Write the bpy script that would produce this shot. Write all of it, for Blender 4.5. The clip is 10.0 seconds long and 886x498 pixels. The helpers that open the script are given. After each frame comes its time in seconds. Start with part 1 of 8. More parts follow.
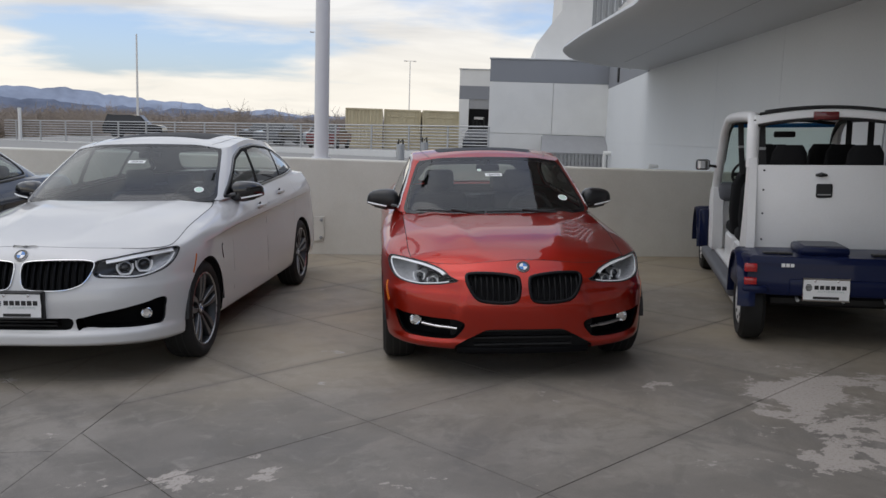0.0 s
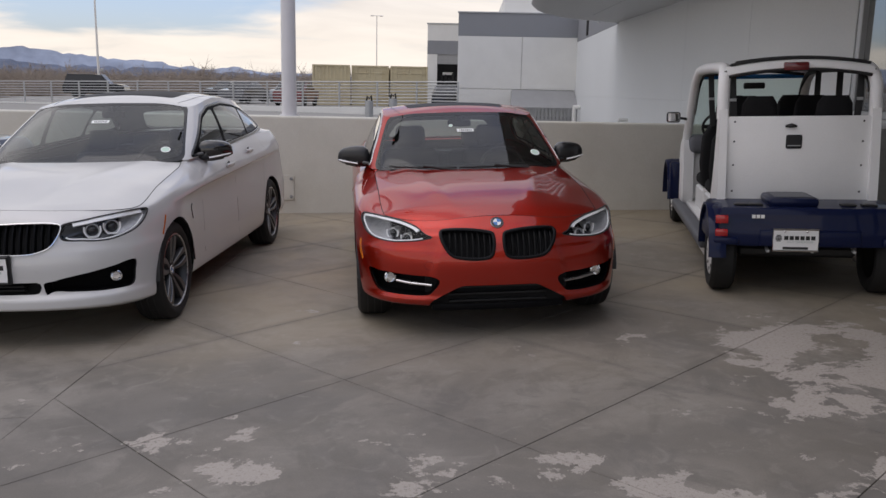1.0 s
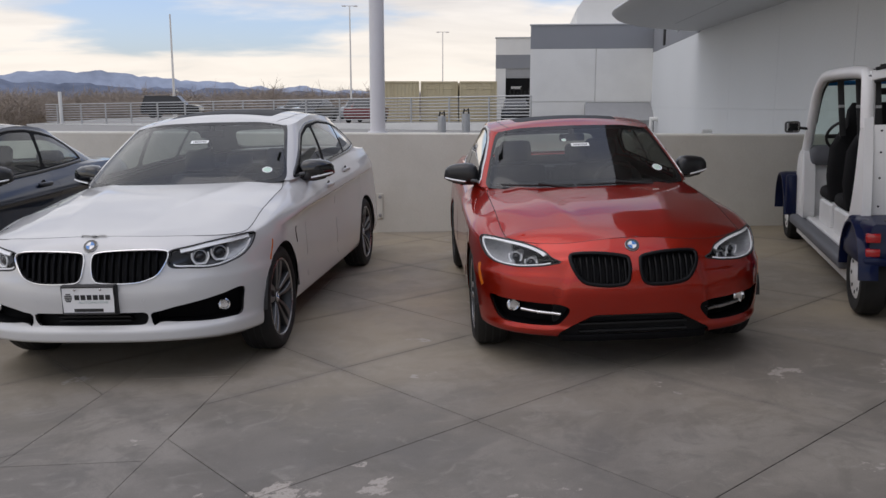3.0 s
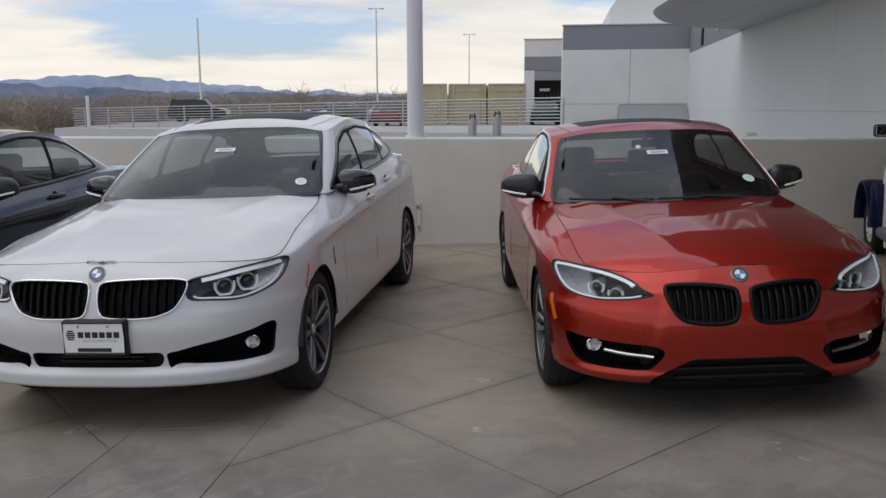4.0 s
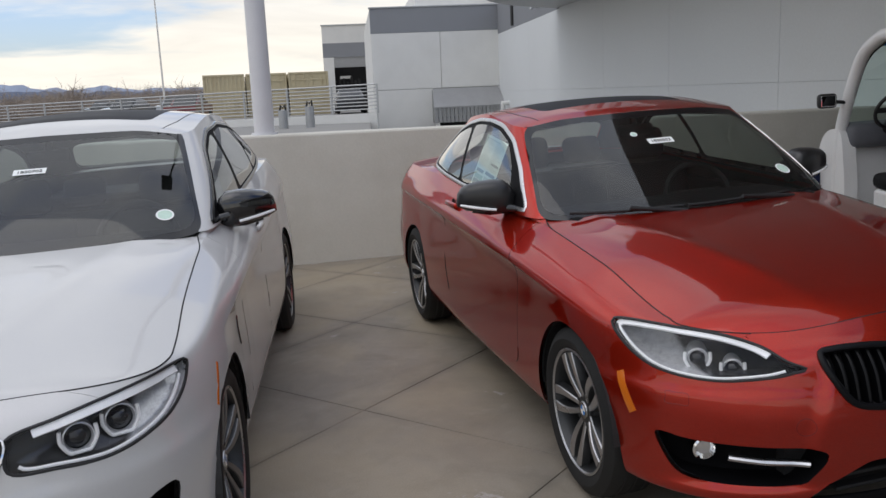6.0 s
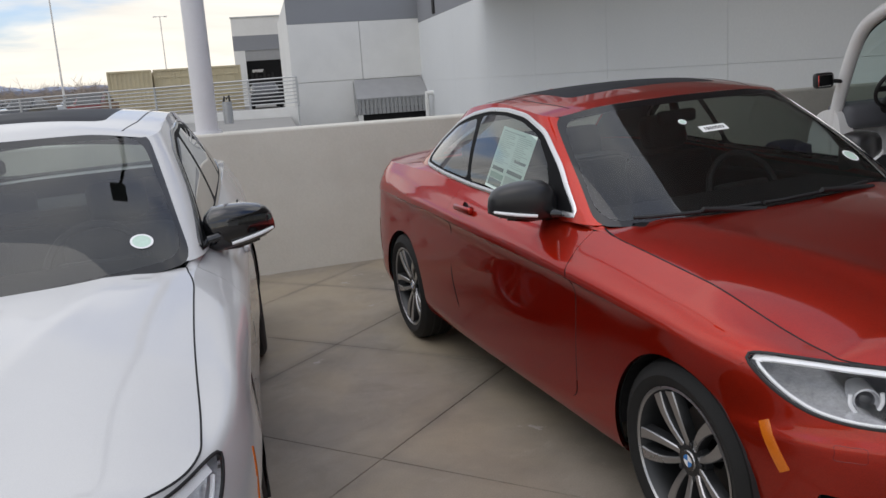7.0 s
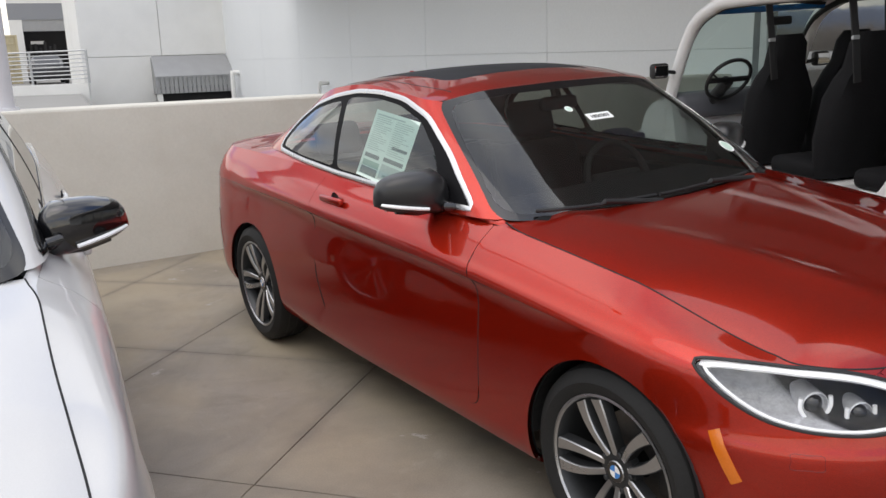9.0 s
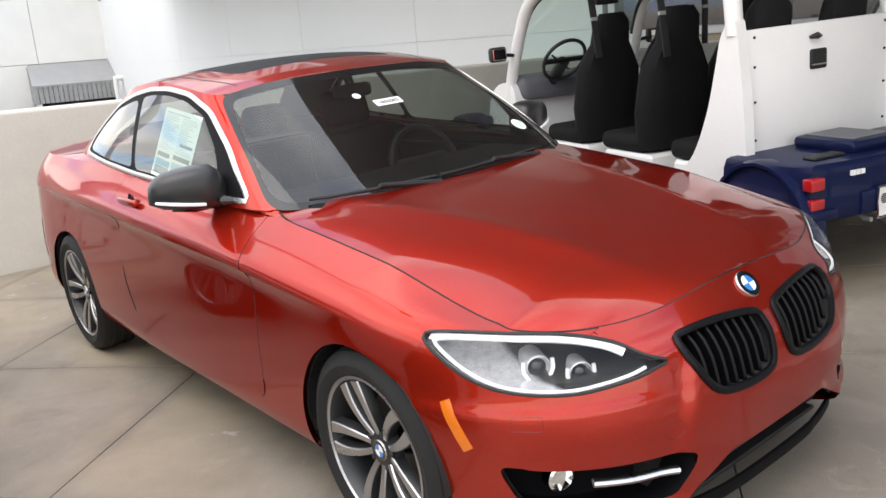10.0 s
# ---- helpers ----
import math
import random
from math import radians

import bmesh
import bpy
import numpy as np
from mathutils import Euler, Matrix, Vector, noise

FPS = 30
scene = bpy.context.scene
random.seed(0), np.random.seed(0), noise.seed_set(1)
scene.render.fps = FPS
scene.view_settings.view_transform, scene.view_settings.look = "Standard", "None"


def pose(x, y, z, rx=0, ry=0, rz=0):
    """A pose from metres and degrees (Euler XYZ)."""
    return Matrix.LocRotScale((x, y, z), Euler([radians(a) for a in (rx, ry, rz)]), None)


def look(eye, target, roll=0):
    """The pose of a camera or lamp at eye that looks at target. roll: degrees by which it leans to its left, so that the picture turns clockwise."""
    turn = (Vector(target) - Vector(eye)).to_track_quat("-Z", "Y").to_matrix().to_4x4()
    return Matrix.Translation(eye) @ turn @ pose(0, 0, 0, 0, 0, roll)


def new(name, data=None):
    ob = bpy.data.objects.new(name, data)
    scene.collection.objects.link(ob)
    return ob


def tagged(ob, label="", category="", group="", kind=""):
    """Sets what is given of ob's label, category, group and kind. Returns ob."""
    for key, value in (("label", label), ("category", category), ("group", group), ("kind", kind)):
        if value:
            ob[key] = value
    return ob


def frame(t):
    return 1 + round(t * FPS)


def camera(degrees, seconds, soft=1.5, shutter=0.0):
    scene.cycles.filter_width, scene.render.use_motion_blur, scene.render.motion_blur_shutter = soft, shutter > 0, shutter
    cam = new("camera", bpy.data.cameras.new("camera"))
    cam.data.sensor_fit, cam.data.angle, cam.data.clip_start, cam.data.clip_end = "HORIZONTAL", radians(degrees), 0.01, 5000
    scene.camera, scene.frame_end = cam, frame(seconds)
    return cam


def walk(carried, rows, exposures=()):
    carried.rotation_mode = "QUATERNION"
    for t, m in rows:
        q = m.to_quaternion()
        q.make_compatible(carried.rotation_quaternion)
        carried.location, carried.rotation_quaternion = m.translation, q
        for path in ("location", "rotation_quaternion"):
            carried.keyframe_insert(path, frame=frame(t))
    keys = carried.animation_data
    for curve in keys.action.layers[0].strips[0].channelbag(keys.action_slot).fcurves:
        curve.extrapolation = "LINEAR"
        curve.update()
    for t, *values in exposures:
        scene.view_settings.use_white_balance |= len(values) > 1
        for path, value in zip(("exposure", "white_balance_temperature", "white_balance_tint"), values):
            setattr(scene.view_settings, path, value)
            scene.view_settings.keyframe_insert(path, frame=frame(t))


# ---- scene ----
cam = camera(55.8, 10.0)
PATH = [
    (0, (-0.836, -4.953, 1.488), (-0.702, -2.975, 1.228), -0.1),
    (0.2, (-0.852, -4.943, 1.488), (-0.676, -2.975, 1.178), 0.2),
    (0.3, (-0.858, -4.938, 1.487), (-0.670, -2.973, 1.165), 0.3),
    (0.5, (-0.864, -4.931, 1.486), (-0.675, -2.966, 1.164), 0.2),
    (1, (-0.851, -4.925, 1.482), (-0.65, -2.968, 1.12), -0.8),
    (1.2, (-0.854, -4.925, 1.482), (-0.664, -2.972, 1.096), -1.6),
    (1.3, (-0.859, -4.925, 1.481), (-0.650, -2.973, 1.098), -1.8),
    (1.5, (-0.875, -4.925, 1.479), (-0.687, -2.972, 1.091), -2.3),
    (1.7, (-0.902, -4.916, 1.474), (-0.751, -2.961, 1.081), -2.4),
    (1.8, (-0.918, -4.906, 1.471), (-0.773, -2.950, 1.079), -2.2),
    (2, (-0.954, -4.881, 1.466), (-0.796, -2.931, 1.051), -1.8),
    (2.2, (-0.990, -4.851, 1.464), (-0.841, -2.900, 1.049), -2.0),
    (2.5, (-1.051, -4.772, 1.465), (-0.95, -2.816, 1.057), -2.6),
    (2.7, (-1.098, -4.681, 1.470), (-1.007, -2.718, 1.097), -2.4),
    (2.8, (-1.123, -4.625, 1.474), (-1.044, -2.659, 1.115), -2.2),
    (3, (-1.17, -4.498, 1.48), (-1.122, -2.525, 1.156), -1.9),
    (3.2, (-1.211, -4.360, 1.482), (-1.214, -2.386, 1.160), -1.8),
    (4.3, (-1.421, -3.477, 1.494), (-1.439, -1.502, 1.180), -2.3),
    (4.5, (-1.475, -3.307, 1.497), (-1.539, -1.336, 1.168), -2.6),
    (4.6, (-1.506, -3.222, 1.499), (-1.577, -1.257, 1.130), -2.8),
    (4.7, (-1.539, -3.136, 1.500), (-1.548, -1.167, 1.153), -3.0),
    (4.8, (-1.574, -3.050, 1.502), (-1.561, -1.078, 1.170), -3.5),
    (5, (-1.643, -2.875, 1.505), (-1.551, -0.9, 1.203), -4.3),
    (5.1, (-1.677, -2.785, 1.505), (-1.498, -0.820, 1.179), -4.2),
    (5.2, (-1.710, -2.694, 1.505), (-1.466, -0.744, 1.135), -4.0),
    (5.3, (-1.742, -2.603, 1.504), (-1.459, -0.660, 1.123), -3.8),
    (5.4, (-1.774, -2.511, 1.503), (-1.456, -0.574, 1.123), -3.7),
    (5.5, (-1.805, -2.42, 1.504), (-1.447, -0.481, 1.168), -3.6),
    (5.7, (-1.867, -2.240, 1.508), (-1.482, -0.309, 1.162), -3.9),
    (6.8, (-2.177, -1.361, 1.531), (-1.536, 0.487, 1.116), -5.3),
    (7, (-2.225, -1.228, 1.534), (-1.591, 0.625, 1.128), -5.8),
    (7.2, (-2.270, -1.106, 1.534), (-1.637, 0.745, 1.116), -6.2),
    (7.3, (-2.293, -1.049, 1.534), (-1.647, 0.797, 1.119), -6.3),
    (7.5, (-2.34, -0.947, 1.534), (-1.608, 0.875, 1.156), -6.1),
    (7.7, (-2.390, -0.861, 1.538), (-1.576, 0.928, 1.166), -6.0),
    (7.8, (-2.410, -0.825, 1.541), (-1.566, 0.946, 1.155), -5.9),
    (8, (-2.43, -0.772, 1.544), (-1.559, 0.982, 1.141), -5.8),
    (8.2, (-2.430, -0.744, 1.542), (-1.547, 0.996, 1.101), -5.3),
    (8.3, (-2.428, -0.738, 1.540), (-1.529, 0.988, 1.080), -4.9),
    (8.5, (-2.422, -0.734, 1.537), (-1.492, 0.967, 1.044), -4.0),
    (8.8, (-2.393, -0.767, 1.537), (-1.424, 0.915, 1.058), -3.5),
    (9, (-2.36, -0.808, 1.537), (-1.32, 0.831, 1.056), -3.7),
    (9.3, (-2.288, -0.871, 1.523), (-1.149, 0.680, 0.976), -5.1),
    (9.5, (-2.221, -0.922, 1.508), (-1.033, 0.577, 0.921), -5.4),
    (9.8, (-2.089, -1.027, 1.490), (-0.876, 0.464, 0.938), -5.6),
    (10, (-1.989, -1.107, 1.48), (-0.795, 0.413, 0.966), -6.3),
]
# the parking deck falls gently to one side; its frame against the upright world
DECK = Vector((0.033, -0.008, 1.0)).rotation_difference(Vector((0, 0, 1))).to_matrix().to_4x4()
walk(cam, [(t, DECK @ look(eye, target, roll)) for t, eye, target, roll in PATH],
     exposures=[(0, 0.0, 6450, 10), (0.8, 0.0, 6600, 13), (1.5, 0.01, 6800, 17), (2.5, 0.01, 6650, 15), (3.4, -0.04, 6500, 12), (4.5, -0.07, 6450, 10), (5.7, 0.06, 6500, 10), (7.5, 0.24, 6650, 10), (8.5, 0.50, 6750, 10), (9.2, 0.90, 6850, 10), (10, 1.39, 6900, 10)])

# ---- light ----
world = bpy.data.worlds.new("sky")
scene.world = world
world.use_nodes = True
wn, wl = world.node_tree.nodes, world.node_tree.links
wn.clear()
SUN_AZ, SUN_EL = 250.0, 66.0   # compass-like turn from +y, clockwise; height


def wnode(kind, **kw):
    n = wn.new(kind)
    for k, v in kw.items():
        n.inputs[k].default_value = v
    return n


def wmath(op, a, b, clamp=False):
    n = wn.new("ShaderNodeMath")
    n.operation, n.use_clamp = op, clamp
    for i, v in enumerate((a, b)):
        if isinstance(v, (int, float)):
            n.inputs[i].default_value = v
        else:
            wl.new(v, n.inputs[i])
    return n.outputs[0]


sky = wn.new("ShaderNodeTexSky")
sky.sky_type, sky.sun_disc = "NISHITA", False
sky.sun_elevation, sky.sun_rotation = radians(SUN_EL), radians(SUN_AZ)
sky.air_density, sky.dust_density = 1.0, 1.5
tc = wn.new("ShaderNodeTexCoord")
sep = wn.new("ShaderNodeSeparateXYZ")
wl.new(tc.outputs["Generated"], sep.inputs[0])
# clouds lie in a flat layer: the direction divided by its height
h = wmath("ADD", wmath("MAXIMUM", sep.outputs[2], 0.0), 0.14)
cx, cy = wmath("DIVIDE", sep.outputs[0], h), wmath("DIVIDE", sep.outputs[1], h)
flat = wn.new("ShaderNodeCombineXYZ")
wl.new(cx, flat.inputs[0]), wl.new(cy, flat.inputs[1])
mp = wn.new("ShaderNodeMapping")
mp.inputs["Location"].default_value = (0.5, 2.1, 0.0)
mp.inputs["Scale"].default_value = (0.55, 0.8, 1.0)
wl.new(flat.outputs[0], mp.inputs[0])
n1 = wnode("ShaderNodeTexNoise", Scale=1.0, Detail=7.0, Roughness=0.52, Distortion=0.35)
wl.new(mp.outputs[0], n1.inputs["Vector"])
cover = wn.new("ShaderNodeMapRange")
cover.interpolation_type = "SMOOTHSTEP"
cover.inputs["From Min"].default_value, cover.inputs["From Max"].default_value = 0.35, 0.505
wl.new(n1.outputs["Fac"], cover.inputs["Value"])
n2 = wnode("ShaderNodeTexNoise", Scale=1.7, Detail=6.0, Roughness=0.55, Distortion=0.5)
wl.new(mp.outputs[0], n2.inputs["Vector"])
tone = wn.new("ShaderNodeValToRGB")
tone.color_ramp.elements[0].position, tone.color_ramp.elements[0].color = 0.38, (0.49, 0.52, 0.585, 1)
tone.color_ramp.elements[1].position, tone.color_ramp.elements[1].color = 0.60, (0.885, 0.90, 0.925, 1)
wl.new(n2.outputs["Fac"], tone.inputs["Fac"])
# towards the horizon the cloud deck glows warm and bright
low = wn.new("ShaderNodeMapRange")
low.interpolation_type = "SMOOTHSTEP"
low.inputs["From Min"].default_value, low.inputs["From Max"].default_value = 0.22, 0.03
wl.new(sep.outputs[2], low.inputs["Value"])
glow = wn.new("ShaderNodeMixRGB")
glow.inputs[2].default_value = (1.06, 0.99, 0.86, 1)
wl.new(wmath("MULTIPLY", low.outputs[0], 0.8), glow.inputs[0]), wl.new(tone.outputs[0], glow.inputs[1])
gain = wn.new("ShaderNodeMixRGB")
gain.blend_type, gain.inputs[0].default_value, gain.inputs[2].default_value = "MULTIPLY", 1.0, (10.0, 10.0, 10.0, 1)
wl.new(glow.outputs[0], gain.inputs[1])
# the cloud deck is thinnest, and so brightest, overhead
top = wn.new("ShaderNodeMapRange")
top.inputs["From Min"].default_value, top.inputs["From Max"].default_value = 0.25, 0.8
top.inputs["To Min"].default_value, top.inputs["To Max"].default_value = 1.0, 1.45
wl.new(sep.outputs[2], top.inputs["Value"])
over = wn.new("ShaderNodeVectorMath")
over.operation = "SCALE"
wl.new(gain.outputs[0], over.inputs[0]), wl.new(top.outputs[0], over.inputs["Scale"])
blue = wn.new("ShaderNodeMixRGB")
blue.blend_type, blue.inputs[0].default_value, blue.inputs[2].default_value = "MULTIPLY", 1.0, (1.45, 1.5, 1.75, 1)
wl.new(sky.outputs[0], blue.inputs[1])
mix = wn.new("ShaderNodeMixRGB")
wl.new(cover.outputs[0], mix.inputs[0]), wl.new(blue.outputs[0], mix.inputs[1]), wl.new(over.outputs[0], mix.inputs[2])
bg = wnode("ShaderNodeBackground", Strength=0.10)
wl.new(mix.outputs[0], bg.inputs["Color"])
wo = wn.new("ShaderNodeOutputWorld")
wl.new(bg.outputs[0], wo.inputs[0])

sun_data = bpy.data.lights.new("sun", "SUN")
sun_data.energy, sun_data.angle, sun_data.color = 0.5, radians(60), (1.0, 0.95, 0.88)
sun = new("sun", sun_data)
a, e = radians(SUN_AZ), radians(SUN_EL)
sun.matrix_basis = look(Vector((math.sin(a) * math.cos(e), math.cos(a) * math.cos(e), math.sin(e))) * 40, (0, 0, 0))
scene.view_settings.exposure = 0.0

# ---- materials ----
def mat(name, color, rough=0.5, metal=0.0, var=0.12, scale=6.0, fine=90.0, bump=0.0, coat=0.0, coat_rough=0.03, spec=0.5,
        stain=None, stain_amount=0.0, stain_scale=1.3, alpha=1.0, emit=0.0, rand=0.0):
    m = bpy.data.materials.new(name)
    m.use_nodes = True
    nd, lk = m.node_tree.nodes, m.node_tree.links
    b = nd["Principled BSDF"]
    tc = nd.new("ShaderNodeTexCoord")
    big = nd.new("ShaderNodeTexNoise")
    big.inputs["Scale"].default_value, big.inputs["Detail"].default_value = scale, 5.0
    lk.new(tc.outputs["Object"], big.inputs["Vector"])
    small = nd.new("ShaderNodeTexNoise")
    small.inputs["Scale"].default_value, small.inputs["Detail"].default_value = fine, 3.0
    lk.new(tc.outputs["Object"], small.inputs["Vector"])
    add = nd.new("ShaderNodeMath")
    add.operation = "ADD"
    lk.new(big.outputs["Fac"], add.inputs[0]), lk.new(small.outputs["Fac"], add.inputs[1])
    val = nd.new("ShaderNodeMapRange")
    val.inputs["From Min"].default_value, val.inputs["From Max"].default_value = 0.6, 1.4
    val.inputs["To Min"].default_value, val.inputs["To Max"].default_value = 1 - var, 1 + var
    lk.new(add.outputs[0], val.inputs["Value"])
    out = val.outputs[0]
    if rand:
        oi = nd.new("ShaderNodeObjectInfo")
        rm = nd.new("ShaderNodeMapRange")
        rm.inputs["To Min"].default_value, rm.inputs["To Max"].default_value = 1 - rand, 1 + rand
        lk.new(oi.outputs["Random"], rm.inputs["Value"])
        mu = nd.new("ShaderNodeMath")
        mu.operation = "MULTIPLY"
        lk.new(out, mu.inputs[0]), lk.new(rm.outputs[0], mu.inputs[1])
        out = mu.outputs[0]
    hsv = nd.new("ShaderNodeHueSaturation")
    hsv.inputs["Color"].default_value = (*color, 1)
    lk.new(out, hsv.inputs["Value"])
    col = hsv.outputs[0]
    if stain:
        sn = nd.new("ShaderNodeTexNoise")
        sn.inputs["Scale"].default_value, sn.inputs["Detail"].default_value, sn.inputs["Roughness"].default_value = stain_scale, 8.0, 0.62
        lk.new(tc.outputs["Object"], sn.inputs["Vector"])
        sr = nd.new("ShaderNodeMapRange")
        sr.inputs["From Min"].default_value, sr.inputs["From Max"].default_value = 0.45, 0.68
        sr.inputs["To Max"].default_value = stain_amount
        lk.new(sn.outputs["Fac"], sr.inputs["Value"])
        mx = nd.new("ShaderNodeMixRGB")
        mx.inputs[2].default_value = (*stain, 1)
        lk.new(sr.outputs[0], mx.inputs[0]), lk.new(col, mx.inputs[1])
        col = mx.outputs[0]
    lk.new(col, b.inputs["Base Color"])
    rr = nd.new("ShaderNodeMapRange")
    rr.inputs["To Min"].default_value, rr.inputs["To Max"].default_value = max(0.0, rough * 0.85), min(1.0, rough * 1.15)
    lk.new(big.outputs["Fac"], rr.inputs["Value"]), lk.new(rr.outputs[0], b.inputs["Roughness"])
    b.inputs["Metallic"].default_value = metal
    b.inputs["Specular IOR Level"].default_value = spec
    b.inputs["Coat Weight"].default_value, b.inputs["Coat Roughness"].default_value = coat, coat_rough
    b.inputs["Alpha"].default_value = alpha
    if emit:
        b.inputs["Emission Color"].default_value, b.inputs["Emission Strength"].default_value = (*color, 1), emit
    if bump:
        bp = nd.new("ShaderNodeBump")
        bp.inputs["Strength"].default_value, bp.inputs["Distance"].default_value = bump, 0.01
        lk.new(add.outputs[0], bp.inputs["Height"]), lk.new(bp.outputs[0], b.inputs["Normal"])
    return m


def glass_mat(name, tint, clear=0.75, rough=0.0, sheen=2.0):
    """A thin pane: clear with a tint, and a mirror-like sheen that grows at grazing angles."""
    m = bpy.data.materials.new(name)
    m.use_nodes = True
    nd, lk = m.node_tree.nodes, m.node_tree.links
    nd.remove(nd["Principled BSDF"])
    tr, gl, mx, fr = (nd.new("ShaderNodeBsdf" + k) if k in ("Transparent", "Glossy") else nd.new("ShaderNode" + k) for k in ("Transparent", "Glossy", "MixShader", "LayerWeight"))
    tr.inputs["Color"].default_value = (tint[0] * clear, tint[1] * clear, tint[2] * clear, 1)
    gl.inputs["Roughness"].default_value = rough
    fr.inputs["Blend"].default_value = 0.5
    pw = nd.new("ShaderNodeMath")
    pw.operation, pw.inputs[1].default_value = "POWER", 5.0
    lk.new(fr.outputs["Facing"], pw.inputs[0])
    ml = nd.new("ShaderNodeMath")
    ml.operation, ml.use_clamp = "MULTIPLY_ADD", True
    ml.inputs[1].default_value, ml.inputs[2].default_value = 0.96 * sheen, 0.043 * sheen
    lk.new(pw.outputs[0], ml.inputs[0]), lk.new(ml.outputs[0], mx.inputs[0])
    lk.new(tr.outputs[0], mx.inputs[1]), lk.new(gl.outputs[0], mx.inputs[2])
    lk.new(mx.outputs[0], nd["Material Output"].inputs[0])
    return m


M = {}
M["concrete_joint"] = mat("joint_dirt", (0.07, 0.065, 0.058), 0.95)
M["parapet"] = mat("parapet_paint", (0.635, 0.617, 0.556), 0.85, var=0.05, scale=2.5, fine=60, bump=0.15, stain=(0.46, 0.43, 0.36), stain_amount=0.35, stain_scale=1.1)
M["mast"] = mat("mast_paint", (0.62, 0.62, 0.64), 0.45, var=0.04)
M["wall_white"] = mat("wall_white", (0.71, 0.71, 0.69), 0.8, var=0.04, scale=1.2, fine=30, bump=0.1, stain=(0.55, 0.55, 0.53), stain_amount=0.3, stain_scale=0.5)
M["wall_panel"] = mat("wall_panel", (0.69, 0.712, 0.722), 0.75, var=0.04, scale=0.8, fine=25, bump=0.05, stain=(0.58, 0.60, 0.61), stain_amount=0.25, stain_scale=0.4)
M["wall_grey"] = mat("wall_grey", (0.24, 0.25, 0.27), 0.8, var=0.05, scale=1.0)
M["soffit"] = mat("soffit_panel", (0.50, 0.51, 0.52), 0.6, var=0.04, scale=1.0)
M["steel"] = mat("galvanised_steel", (0.42, 0.43, 0.44), 0.45, 0.7, var=0.1)
M["shed_roof"] = mat("shed_metal", (0.32, 0.325, 0.33), 0.5, 0.4, var=0.1, scale=3)
# near-black that stands in for shade in openings, bays and gaps
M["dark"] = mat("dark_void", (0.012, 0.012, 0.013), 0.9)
M["container"] = mat("container_paint", (0.52, 0.455, 0.30), 0.7, var=0.08, scale=1.5, stain=(0.25, 0.16, 0.08), stain_amount=0.3, stain_scale=0.9)
M["deck_far"] = mat("far_deck", (0.26, 0.255, 0.24), 0.9, var=0.1, scale=0.6)
M["glass_bld"] = mat("building_glass", (0.30, 0.31, 0.31), 0.03, 0.75, var=0.02, spec=0.9)


# layout of the deck's sawn joints: a corner, the slabs' side and their turn
JA, SIDE, TURN = (-0.946, -0.641), 1.185, radians(38.6)
ju, jv = (math.cos(TURN), math.sin(TURN)), (-math.sin(TURN), math.cos(TURN))


